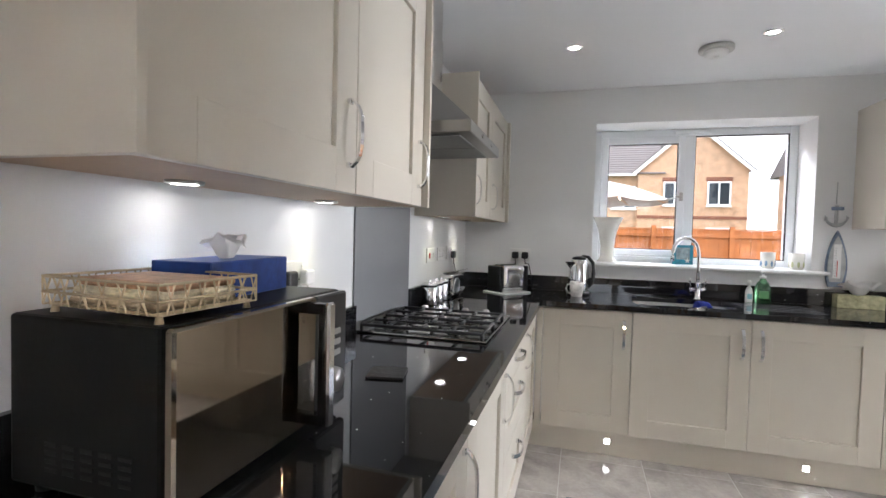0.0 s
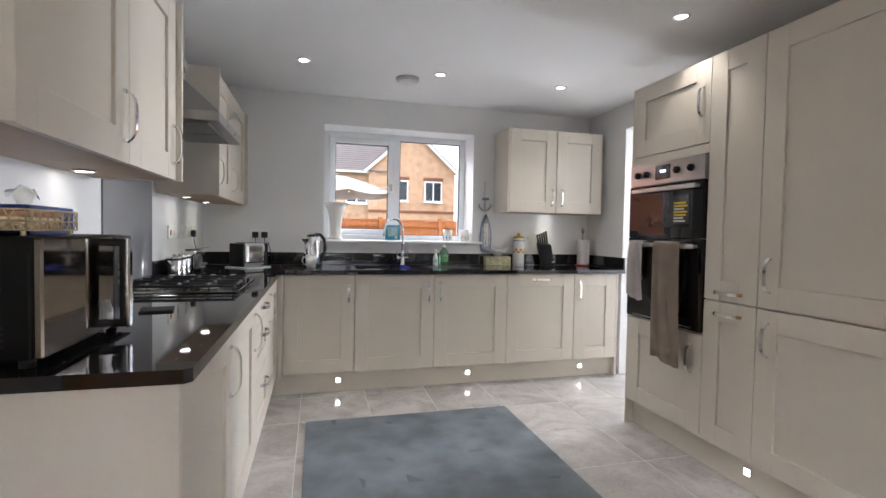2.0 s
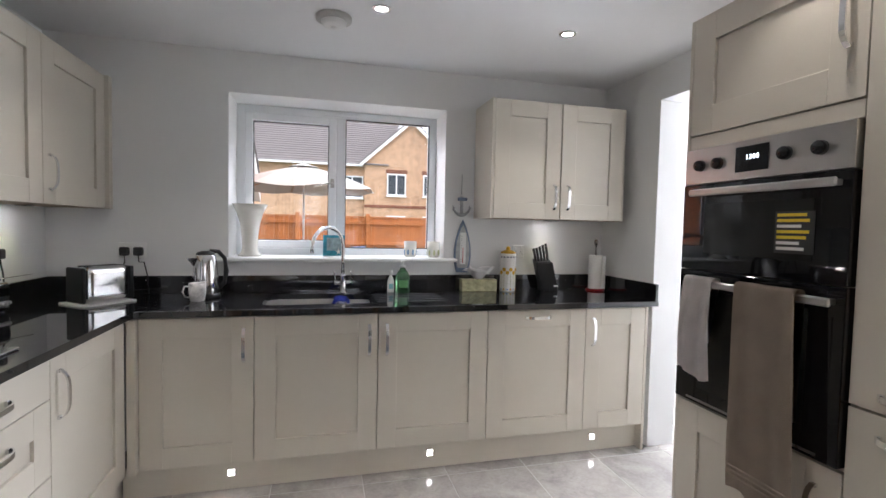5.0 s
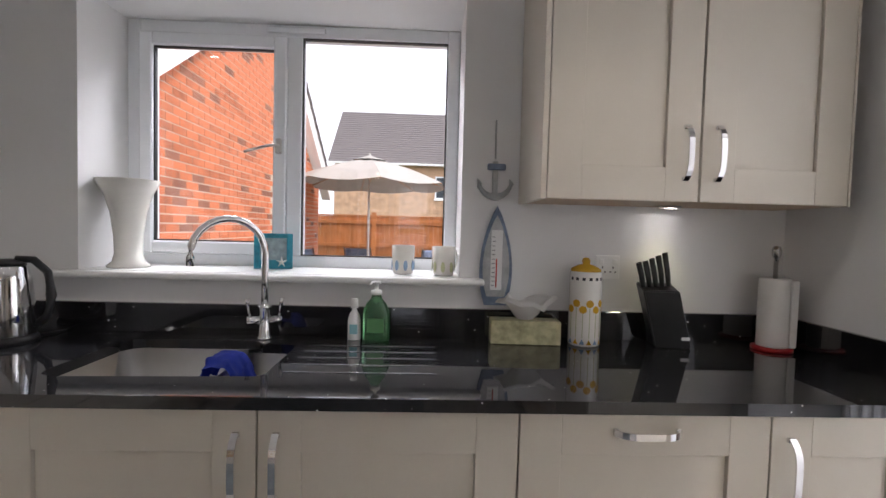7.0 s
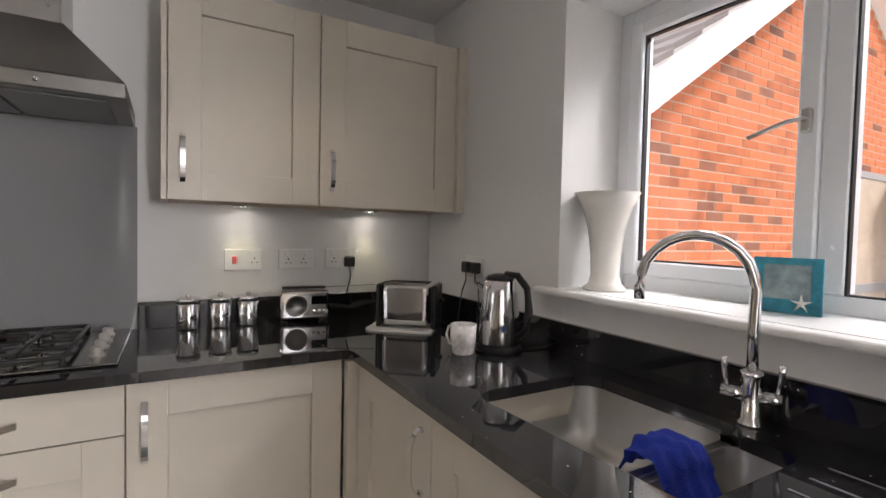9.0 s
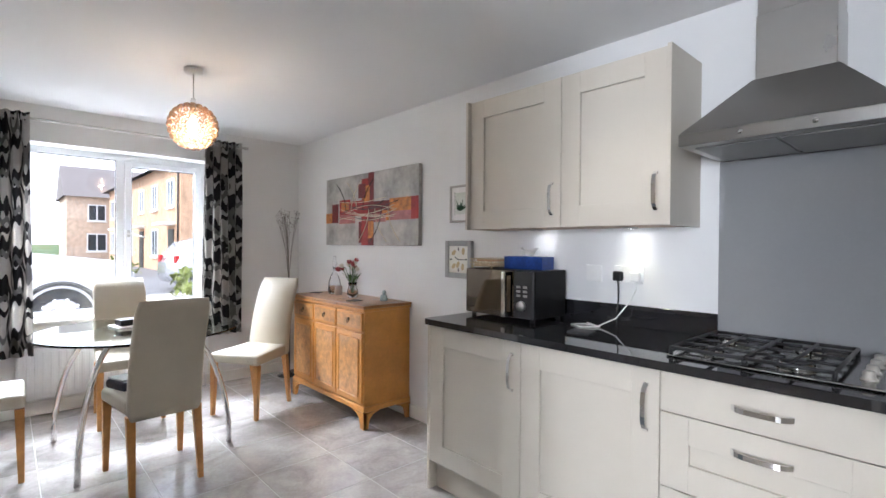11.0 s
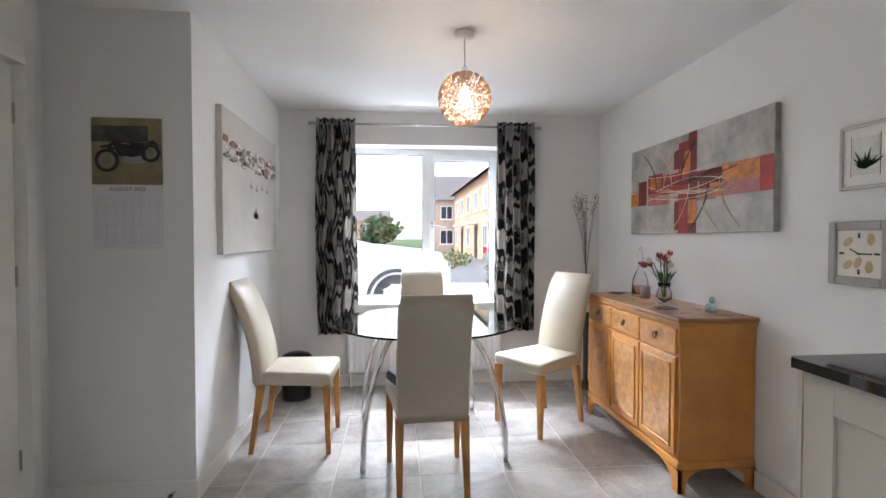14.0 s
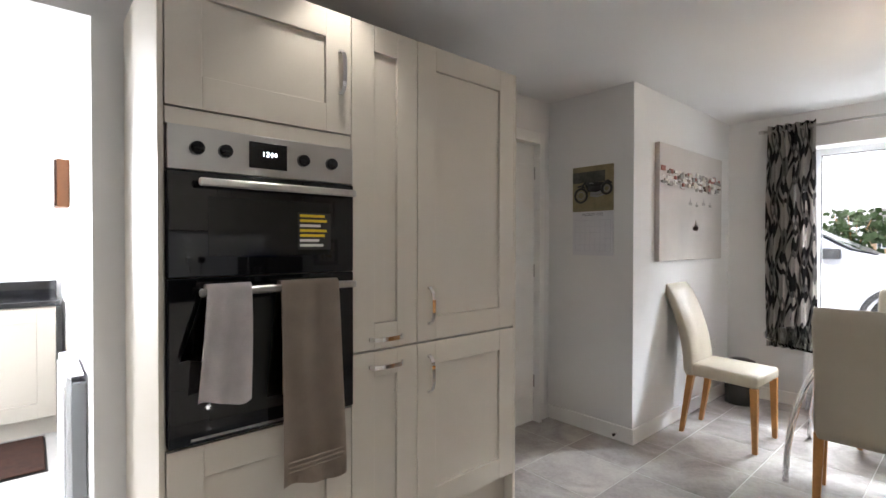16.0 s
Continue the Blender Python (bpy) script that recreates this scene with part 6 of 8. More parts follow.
def calendar():
    # hangs on the boxing's north face, seen looking south
    u = thing("wall_calendar", pose(2.6, YC + 0.001, 1.209, 0, 0, 180), "wall calendar with a motorcycle photo and month page", "calendar")
    w, h = 0.31, 0.612
    b = box("month_page", (0, -0.004, 0), (w, -0.0005, 0.30), mat("calendar_paper", (0.68, 0.68, 0.71), 0.6, vary=0.03), u, 0.0005)
    p = box("photo_page", (0, -0.006, 0.302), (w, -0.0005, h), mat("khaki_photo", (0.25, 0.215, 0.12), 0.4, vary=0.25, scale=12), u, 0.0005)
    box("photo_hedge", (0.0, -0.0068, 0.50), (0.25, -0.0062, 0.575), mat("grey_green_photo", (0.07, 0.075, 0.06), 0.4, vary=0.5, scale=22), p, 0)
    gy, ink = flat("grey_ink", (0.42, 0.42, 0.46), 0.6), flat("dark_ink", (0.10, 0.10, 0.13), 0.6)
    text_part("AUGUST 2022", 0.026, ink, b, pose(w / 2, -0.0045, 0.272, 90))
    for i in range(6):
        box("grid_line", (0.02, -0.0046, 0.03 + i * 0.042), (w - 0.02, -0.0041, 0.031 + i * 0.042), gy, b, 0)
    for i in range(8):
        box("grid_line", (0.02 + i * 0.0385, -0.0046, 0.03), (0.021 + i * 0.0385, -0.0041, 0.24), gy, b, 0)
    blk, chr_ = flat("black_photo_ink", (0.012, 0.012, 0.012), 0.4), flat("grey_photo_ink", (0.3, 0.3, 0.29), 0.4)
    for x, z, r in ((0.068, 0.413, 0.047), (0.262, 0.45, 0.036)):
        bm = bmesh.new()
        add_tube(bm, arc((x, -0.0075, z), r, 0, 360, 20), 0.0085, 6)
        part("photo_wheel", bm, blk, p, "", 50)
        bm = bmesh.new()
        add_tube(bm, arc((x, -0.0072, z), r * 0.55, 0, 360, 16), 0.003, 5)
        part("photo_hub", bm, chr_, p, "", 50)
    shapes = (((0.07, 0.47), (0.10, 0.50), (0.13, 0.44), 0.014, blk), ((0.10, 0.49), (0.17, 0.485), (0.25, 0.48), 0.018, blk), ((0.24, 0.485), (0.27, 0.50), (0.295, 0.48), 0.012, blk), ((0.12, 0.455), (0.17, 0.45), (0.24, 0.455), 0.024, blk),
              ((0.14, 0.425), (0.18, 0.418), (0.22, 0.43), 0.014, chr_), ((0.135, 0.41), (0.19, 0.40), (0.27, 0.42), 0.006, chr_), ((0.13, 0.492), (0.15, 0.493), (0.17, 0.488), 0.007, chr_), ((0.04, 0.475), (0.07, 0.48), (0.10, 0.465), 0.007, blk))
    for a, b_, c, r, mt in shapes:
        bm = bmesh.new()
        add_tube(bm, [(x, -0.0072, z) for x, z in (a, b_, c)], lambda f, r=r: (0.0012, r), 6)
        part("photo_shape", bm, mt, p, "", 50)


calendar()


def harbour():
    g = mat("pale_canvas", (0.56, 0.53, 0.50), 0.7, vary=0.08, scale=4, fine=200, bump=0.1)
    u, b = canvas("harbour_painting", pose(XS, -3.815, 1.17, 0, 0, -90), 1.135, 0.808, 0.035, g, "pale canvas of a harbour town with small boats")
    rnd = random.Random(3)
    tones = [mat("harbour_%s" % k, c, 0.6, vary=0.3, scale=20) for k, c in (("grey", (0.3, 0.28, 0.26)), ("red", (0.33, 0.13, 0.10)), ("cream", (0.62, 0.58, 0.5)), ("brown", (0.22, 0.17, 0.13)), ("white", (0.68, 0.66, 0.62)))]
    for i in range(150):
        x, z, w, h = rnd.uniform(0.01, 1.08), 0.54 + rnd.uniform(-0.03, 0.085), rnd.uniform(0.02, 0.07), rnd.uniform(0.012, 0.035)
        y = -0.0352 - 0.0001 * i
        box("house_daub", (x, y - 0.0004, z), (min(1.134, x + w), -0.035, z + h), tones[(0, 2, 4, 3, 0, 4, 1, 2)[i % 8]], b, 0)
    for x, z, s in ((0.5, 0.42, 0.06), (0.62, 0.41, 0.05), (0.75, 0.43, 0.06), (0.88, 0.42, 0.05), (0.6, 0.24, 0.09)):
        bm = bmesh.new()
        vs = [bm.verts.new((x + p * s, -0.0352, z + q * s)) for p, q in ((-0.6, 0.1), (0.7, 0.1), (0.5, -0.25), (-0.4, -0.25))]
        f = bm.faces.new(vs)
        vs2 = [bm.verts.new((x + p * s, -0.0356, z + q * s)) for p, q in ((-0.2, 0.1), (0.2, 0.1), (0.1, 0.7), (-0.05, 0.5))]
        bm.faces.new(vs2)
        bmesh.ops.solidify(bm, geom=bm.faces[:], thickness=0.0006)
        part("boat_daub", bm, tones[0 if s < 0.08 else 3], b)


harbour()

# ---- pendant, curtains, radiators, corner things ----


def pendant():
    cz = 1.985
    u = thing("pendant_light", pose(0.838, -3.623, 0), "amber glass bead ball pendant lamp, switched on", "pendant light")
    lathe("ceiling_rose", [(0, H), (0.05, H), (0.05, H - 0.02), (0.042, H - 0.028), (0, H - 0.028)], SOCKET, u)
    tube("cable", [(0, 0, H - 0.028), (0, 0, cz + 0.135)], 0.003, STEEL, u, 6)
    lathe("lamp_holder", [(0, cz + 0.165), (0.012, cz + 0.165), (0.02, cz + 0.135), (0.02, cz + 0.07), (0, cz + 0.07)], CHROME, u, n=14)
    lathe("bulb", [(0, cz + 0.069), (0.014, cz + 0.06), (0.03, cz + 0.02), (0.032, cz), (0.022, cz - 0.025), (0, cz - 0.033)], WARMBULB, u, n=16)
    amber = mat("amber_bead", (0.66, 0.42, 0.27), 0.12, vary=0.15, scale=60, trans=0.3, bump=0.0)
    cage = bmesh.new()
    bmesh.ops.create_icosphere(cage, subdivisions=3, radius=0.133)
    sh = bmesh.new()
    for v in cage.verts:
        d = v.co.normalized()
        m = Matrix.Translation(v.co + Vector((0, 0, cz))) @ d.to_track_quat("Z", "Y").to_matrix().to_4x4()
        n = 10
        a = [sh.verts.new(m @ Vector((0.0145 * math.cos(q), 0.0145 * math.sin(q), 0.003))) for q in [6.2832 * k / n for k in range(n)]]
        b = [sh.verts.new(m @ Vector((0.0095 * math.cos(q), 0.0095 * math.sin(q), 0.006))) for q in [6.2832 * k / n for k in range(n)]]
        c = [sh.verts.new(m @ Vector((0.0095 * math.cos(q), 0.0095 * math.sin(q), -0.006))) for q in [6.2832 * k / n for k in range(n)]]
        e = [sh.verts.new(m @ Vector((0.0145 * math.cos(q), 0.0145 * math.sin(q), -0.004))) for q in [6.2832 * k / n for k in range(n)]]
        for k in range(n):
            j = (k + 1) % n
            sh.faces.new([a[k], a[j], b[j], b[k]])
            sh.faces.new([b[k], b[j], c[j], c[k]])
            sh.faces.new([c[k], c[j], e[j], e[k]])
            sh.faces.new([e[k], e[j], a[j], a[k]])
    cage.free()
    part("bead_shade", sh, amber, u, "ball of amber glass rings", 40)
    lamp("pendant_lamp", "POINT", Matrix.Translation((0.838, -3.623, cz - 0.045)), 3.5, (1, 0.76, 0.52), radius=0.03)


pendant()


def curtain_material():
    """Pale cloth printed with black and grey bands that swing from side to side and cross."""
    m = mat("wave_print_fabric", (0.44, 0.42, 0.39), 0.85, vary=0.06, fine=300, bump=0.15)
    t, b = m.node_tree, m.node_tree.nodes["Principled BSDF"]
    geo = [n for n in t.nodes if n.type == "NEW_GEOMETRY"][0]
    sep = t.nodes.new("ShaderNodeSeparateXYZ")
    t.links.new(geo.outputs["Position"], sep.inputs[0])

    def calc(op, *args):
        n = t.nodes.new("ShaderNodeMath")
        n.operation = op
        for k, a in enumerate(args):
            if isinstance(a, (int, float)):
                n.inputs[k].default_value = a
            else:
                t.links.new(a, n.inputs[k])
        return n.outputs[0]

    across = calc("ADD", sep.outputs[0], calc("MULTIPLY", sep.outputs[1], 0.7))
    prev = b.inputs["Base Color"].links[0].from_socket
    for rate, swing, long, turn, slant, cut, col in ((66.0, 2.6, 11.0, 0.0, 1.5, 0.45, (0.012, 0.012, 0.013, 1)), (33.0, 2.6, 11.0, 0.9, 1.5, 0.86, (0.016, 0.016, 0.017, 1)), (66.0, 2.9, 11.0, 2.4, 1.5, 0.78, (0.15, 0.145, 0.14, 1))):
        sway = calc("SINE", calc("ADD", calc("MULTIPLY_ADD", sep.outputs[2], long, turn), calc("MULTIPLY", across, slant)))
        band = calc("SINE", calc("MULTIPLY_ADD", sway, swing, calc("MULTIPLY_ADD", across, rate, turn)))
        mx = t.nodes.new("ShaderNodeMix")
        mx.data_type = "RGBA"
        t.links.new(calc("GREATER_THAN", band, cut), mx.inputs[0])
        t.links.new(prev, mx.inputs[6])
        mx.inputs[7].default_value = col
        prev = mx.outputs[2]
    t.links.new(prev, b.inputs["Base Color"])
    return m


CURT = curtain_material()


def curtain(x0, x1, seed):
    u = thing("curtain", pose(0, 0, 0), "grey and black wave-print eyelet curtain, drawn back", "curtain", "dining curtains")
    bm = bmesh.new()
    n, rows = 72, 26
    g = []
    for i in range(rows + 1):
        f = i / rows
        z = 2.235 - 1.77 * f
        row = []
        for k in range(n + 1):
            s = k / n
            x = x0 + (x1 - x0) * (s + 0.04 * (s - 0.5) * math.sin(f * 2.2) * 2)
            amp = 0.032 * (1 - 0.15 * f) + 0.008 * noise.noise((s * 4, f * 2, seed))
            y = -5.125 + amp * math.cos(s * 5 * 2 * math.pi + 0.5 * math.sin(f * 3 + seed) * f)
            row.append(bm.verts.new((x + 0.012 * math.sin(f * 4 + s * 6 + seed) * f, y, z)))
        g.append(row)
    for a, b in zip(g, g[1:]):
        for k in range(n):
            bm.faces.new([a[k], a[k + 1], b[k + 1], b[k]])
    bmesh.ops.solidify(bm, geom=bm.faces[:], thickness=0.003)
    part("fabric", bm, CURT, u, "", 70)
    for k in range(10):
        x = x0 + (x1 - x0) * (k + 0.5) / 10
        bm = bmesh.new()
        add_tube(bm, arc((x, -5.125, 2.195), 0.02, 0, 360, 14, "yz"), 0.004, 6)
        part("eyelet", bm, STEEL, u, "", 50)


curtain(1.525, 1.835, 1)
curtain(0.03, 0.35, 5)
pl = thing("curtain_pole", pose(0, 0, 0), "slim grey metal curtain pole above the window", "curtain pole")
tube("pole", [(-0.01, -5.125, 2.195), (1.875, -5.125, 2.195)], 0.0095, STEEL, pl, 10)
for x in (-0.02, 1.885):
    lathe("finial", [(0, -0.02), (0.014, -0.018), (0.014, 0.018), (0, 0.02)], STEEL, pl, Matrix.Translation((x, -5.125, 2.195)) @ Matrix.Rotation(radians(90), 4, "Y"), 14)
for x in (0.01, 1.855):
    tube("bracket", [(x, -5.219, 2.195), (x, -5.13, 2.195)], 0.006, STEEL, pl, 8)


def radiator(m, L, h, label):
    u = thing("radiator", m, label, "radiator", "radiators")
    bm = bmesh.new()
    add_box(bm, (0, -0.075, 0), (L, -0.055, h), 0.006, 2)
    k = int(L / 0.045)
    for i in range(k):
        x = (i + 0.5) * L / k
        box("rib", (x - 0.013, -0.082, 0.03), (x + 0.013, -0.0752, h - 0.03), UPVC, u, 0.003)
    part("panel", bm, UPVC, u)
    boxes("top_grille", [((0.005, -0.074, h + 0.0005), (L - 0.005, -0.012, h + 0.006))], UPVC, u, 0.002)
    for x in (0.12, L - 0.12):
        box("wall_bracket", (x - 0.015, -0.0545, 0.05), (x + 0.015, 0.0, h - 0.05), UPVC, u, 0.002)
    lathe("valve", [(0, -0.03), (0.014, -0.03), (0.016, 0.02), (0.012, 0.04), (0, 0.042)], SOCKET, u, Matrix.Translation((L + 0.03, -0.06, 0.05)), 14)
    for x in (0.02, L - 0.02, L + 0.03):
        tube("pipe", [(x, -0.06, 0.03), (x, -0.06, -0.13)], 0.0075, UPVC, u, 8)


radiator(pose(1.60, YS, 0.13, 0, 0, 180), 1.3, 0.38, "white ribbed radiator below the dining window")
radiator(pose(3.75, -0.80, 0.13, 0, 0, 180), 0.6, 0.6, "white radiator on the side room wall")


def bin_():
    u = thing("pedal_bin", pose(1.98, -4.98, 0), "small black round bin in the corner", "bin")
    lathe("bucket", [(0, 0.004), (0.105, 0.004), (0.108, 0.02), (0.118, 0.30), (0, 0.30)], BLACKPL, u, n=28)
    lathe("lid", [(0.122, 0.301), (0.123, 0.318), (0.10, 0.345), (0.05, 0.36), (0, 0.363)], BLACKGLOSS, u, n=28)
    lathe("base_ring", [(0, 0), (0.112, 0), (0.112, 0.0038), (0, 0.0038)], BLACKPL, u, n=28)


bin_()


def dried_stems():
    u = thing("dried_stems", pose(-0.40, -5.02, 0), "tall dried grey stems in a slim floor vase", "dried stems")
    lathe("base", [(0, 0), (0.1, 0), (0.1, 0.008), (0.03, 0.02), (0.018, 0.05), (0.02, 0.4), (0.028, 0.62), (0.03, 0.63), (0.024, 0.63), (0, 0.1)], mat("smoky_vase", (0.08, 0.08, 0.085), 0.2), u, n=20)
    st = mat("dried_grey", (0.20, 0.185, 0.17), 0.9, vary=0.3)
    rnd = random.Random(9)
    for i in range(14):
        a, t = rnd.uniform(0, 6.28), rnd.uniform(0.3, 1.0)
        tip = Vector((0.17 * t * math.cos(a), 0.15 * t * math.sin(a), 1.62 - 0.2 * t * rnd.random()))
        bm = bmesh.new()
        add_tube(bm, [(0, 0, 0.3), (0.006 * math.cos(a), 0.006 * math.sin(a), 1.0), (tip.x * 0.3, tip.y * 0.3, 1.25), tuple(tip)], lambda f: 0.003 - 0.0015 * f, 5)
        for k in range(7):
            q = Vector((tip.x * (0.6 + 0.07 * k), tip.y * (0.6 + 0.07 * k), 1.25 + (tip.z - 1.25) * (0.55 + 0.07 * k)))
            e = q + Vector((rnd.uniform(-0.03, 0.03), rnd.uniform(-0.03, 0.03), rnd.uniform(0.0, 0.045)))
            add_tube(bm, [tuple(q), tuple(e)], 0.0012, 4)
            bmesh.ops.create_icosphere(bm, subdivisions=1, radius=0.005, matrix=Matrix.Translation(e))
        part("stem", bm, st, u)


dried_stems()
so = socket(pose(XS, -4.85, 0.45, 0, 0, -90), 0.146, 0.086, "double", "white double socket low on the wall")
ds = thing("door_stop", pose(2.25, YC + 0.016, 0.05), "small steel door stop on the skirting", "door stop")
tube("stem", [(0, 0, 0), (0, 0.035, 0)], 0.006, STEEL, ds, 8)
lathe("rubber_tip", [(0, 0), (0.01, 0), (0.01, 0.012), (0, 0.013)], BLACKPL, ds, Matrix.Translation((0, 0.0355, 0)) @ Matrix.Rotation(radians(-90), 4, "X"), 10)

# ---- side room ----
sc = thing("side_cabinet", pose(5.29, -0.25, 0, 0, 0, -90), "cream low cabinet in the side room", "cabinet")
box("body", (-0.5, -0.5, 0.12), (0.5, -0.01, 0.87), CARC, sc, 0.002)
for x in (-0.5, 0.0):
    d = front("door", x, x + 0.5, 0.13, 0.865, sc)
    d.location = (0, -0.523, 0)
box("plinth", (-0.5, -0.45, 0), (0.5, -0.02, 0.119), CREAM, sc, 0)
sw = thing("side_worktop", pose(5.29, -0.25, 0.871, 0, 0, -90), "black worktop with upstand in the side room", "worktop")
box("slab", (-0.52, -0.55, 0), (0.52, -0.001, 0.035), QUARTZ, sw, 0.003)
box("upstand", (-0.52, -0.022, 0.0355), (0.52, -0.001, 0.135), QUARTZ, sw, 0.002)
dm = thing("door_mat", pose(4.45, -0.38, 0.0005), "dark brown bristle door mat", "door mat")
box("bristle_mat", (-0.3, -0.3, 0.004), (0.3, 0.35, 0.02), mat("brown_coir", (0.05, 0.02, 0.012), 0.95, vary=0.4, scale=30, fine=300, bump=0.8), dm, 0.006)
box("backing", (-0.31, -0.31, 0), (0.31, 0.36, 0.0038), BLACKPL, dm, 0.001)
kr = thing("key_cabinet", pose(4.35, -0.80, 1.50, 0, 0, 180), "small brown wooden key cabinet on the wall", "key cabinet")
box("case", (-0.12, -0.06, 0), (0.12, -0.001, 0.28), mat("brown_wood", (0.16, 0.06, 0.02), 0.4, vary=0.2), kr, 0.004)
box("door", (-0.115, -0.072, 0.005), (0.115, -0.0605, 0.275), mat("dark_brown_wood", (0.05, 0.02, 0.012), 0.4, vary=0.2), kr, 0.002)
pd = setting(thing("door_2", pose(3.8, 0.9, 0)), "open dark-framed glazed patio door", "door")
GF = mat("anthracite_frame", (0.05, 0.05, 0.06), 0.4)
boxes("door_frame", [((0.001, 0, 0.0), (0.05, 0.1, 2.058)), ((0.90, 0, 0.0), (0.949, 0.1, 2.058)), ((0.05, 0, 2.0), (0.90, 0.1, 2.058)), ((0.05, 0, 0.0), (0.90, 0.12, 0.04))], GF, pd, 0.003)

# ---- outside: garden side ----
GZ = -0.15
LAWN = mat("lawn", (0.06, 0.10, 0.025), 0.95, vary=0.4, scale=3, fine=60, bump=0.5)
PAVE = mat("paving_stone", (0.36, 0.33, 0.29), 0.85, vary=0.15, scale=4, bump=0.1)
ASPH = mat("asphalt", (0.17, 0.17, 0.175), 0.9, vary=0.2, scale=2, fine=150, bump=0.2)
BRICK = mat("red_brick", (0.40, 0.125, 0.055), 0.85, vary=0.42, scale=9, fine=70, bump=0.25, rand=0.5)
BRICKD = mat("dark_brick", (0.22, 0.09, 0.055), 0.85, vary=0.4, scale=9, fine=70, bump=0.25, rand=0.3)
MORTAR = mat("pale_mortar", (0.54, 0.45, 0.36), 0.95, vary=0.1, fine=120, bump=0.2)
ROOFT = mat("grey_brown_roof_tile", (0.17, 0.15, 0.145), 0.75, vary=0.2, scale=4, bump=0.15)
FENCE = mat("orange_fence_wood", (0.42, 0.15, 0.045), 0.8, vary=0.25, scale=5, fine=50, bump=0.15, rand=0.2)
# far brick's base is paled to put the washed-out glare into it
FARBRICK = mat("far_brick_glare_paled", (0.58, 0.37, 0.235), 0.85, vary=0.25, scale=3, fine=16, bump=0.1)
DKGLASS = mat("dark_window_glass", (0.03, 0.04, 0.05), 0.05, vary=0.1, bump=0.0)
setting(box("ground", (-400, -400, GZ - 0.2), (400, 400, GZ), LAWN, None, 0), "open lawn and ground around the house", "ground")
setting(box("patio", (-0.6, 0.95, GZ + 0.001), (14.0, 9.8, GZ + 0.03), PAVE, None, 0), "pale paved patio behind the house", "patio")


def garage():
    """The brick outbuilding whose gable end stands beside the sink window."""
    u = thing("brick_garage", pose(-0.6, 0, 0), "red brick garage with a tiled gable roof", "garage")
    y0, y1, ze, ya, za = 1.95, 8.3, 2.1, 5.12, 4.2
    bm = bmesh.new()
    prof = [(y0, GZ), (y1, GZ), (y1, ze), (ya, za), (y0, ze)]
    a = [bm.verts.new((-0.004, y, z)) for y, z in prof]
    b = [bm.verts.new((-3.2, y, z)) for y, z in prof]
    bm.faces.new(a)
    bm.faces.new(b[::-1])
    for i in range(5):
        bm.faces.new([a[i], a[(i + 1) % 5], b[(i + 1) % 5], b[i]])
    wl = part("wall", bm, MORTAR, u)
    # bricks in stretcher bond up to the rake
    meshes = []
    for mt in (BRICK, BRICKD):
        q = bmesh.new()
        add_box(q, (-0.02, 0.0055, 0.0055), (0.0, 0.2195, 0.0695), 0.0)
        me = bpy.data.meshes.new("brick")
        q.to_mesh(me)
        q.free()
        me.materials.append(mt)
        meshes.append(me)
    rnd = random.Random(5)
    rest = [bmesh.new(), bmesh.new()]
    count = 0
    for c in range(60):
        z = GZ + 0.075 * c
        y = y0 - (0.1125 if c % 2 else 0)
        while y < y1:
            ya_, yb_ = max(y, y0), min(y + 0.225, y1)
            top_z = ze + (za - ze) * min((ya_ - y0) / (ya - y0), (y1 - yb_) / (y1 - ya))
            inside_door = 5.55 < yb_ and ya_ < 6.55 and z < 2.0
            if z + 0.075 <= top_z and yb_ - ya_ > 0.05 and not inside_door:
                dk = rnd.random() < 0.07
                full = yb_ - ya_ > 0.22
                if full and 0.95 < z < 2.75 and 2.2 < y < 5.2 and count < 290:
                    o = new("brick", meshes[dk])
                    o.location = (0, y, z)
                    o.parent = wl
                    count += 1
                else:
                    add_box(rest[dk], (-0.02, ya_ + 0.0055, z + 0.0055), (0.0, yb_ - 0.0055, z + 0.0695))
            y += 0.225
    for q, mt in zip(rest, (BRICK, BRICKD)):
        tagged(part("bricks", q, mt, wl), kind="stuff")
    # bargeboards, soffit and roof
    for s, (ys, yd) in enumerate(((y0, ya), (y1, ya))):
        bm = bmesh.new()
        sg = 1 if s == 0 else -1
        k = (za - ze) / abs(yd - ys)
        e0, e1 = ys - sg * 0.32, yd
        z0, z1 = ze - k * 0.32, za
        for x0, x1, dz0, dz1 in ((-0.005, 0.14, -0.09, 0.02), (0.14, 0.165, -0.11, 0.2)):
            vs = [bm.verts.new((x, y, z + d)) for x in (x0, x1) for y, z in ((e0, z0), (e1, z1)) for d in (dz0, dz1)]
            for f in ((0, 1, 3, 2), (4, 6, 7, 5), (0, 2, 6, 4), (1, 5, 7, 3), (0, 4, 5, 1), (2, 3, 7, 6)):
                bm.faces.new([vs[i] for i in f])
        part("bargeboard", bm, TRIMW, u)
        bm = bmesh.new()
        n = 12
        for i in range(n):
            f0, f1 = i / n, (i + 1) / n
            ya_, yb_ = e0 + (e1 - e0) * f0, e0 + (e1 - e0) * f1
            za_, zb_ = z0 + (z1 - z0) * f0 + 0.235, z0 + (z1 - z0) * f1 + 0.205
            vs = [bm.verts.new((x, y, z + d)) for x in (-3.2, 0.2) for y, z in ((ya_, za_), (yb_, zb_)) for d in (-0.03, 0.012)]
            for f in ((0, 1, 3, 2), (4, 6, 7, 5), (0, 2, 6, 4), (1, 5, 7, 3), (0, 4, 5, 1), (2, 3, 7, 6)):
                bm.faces.new([vs[i] for i in f])
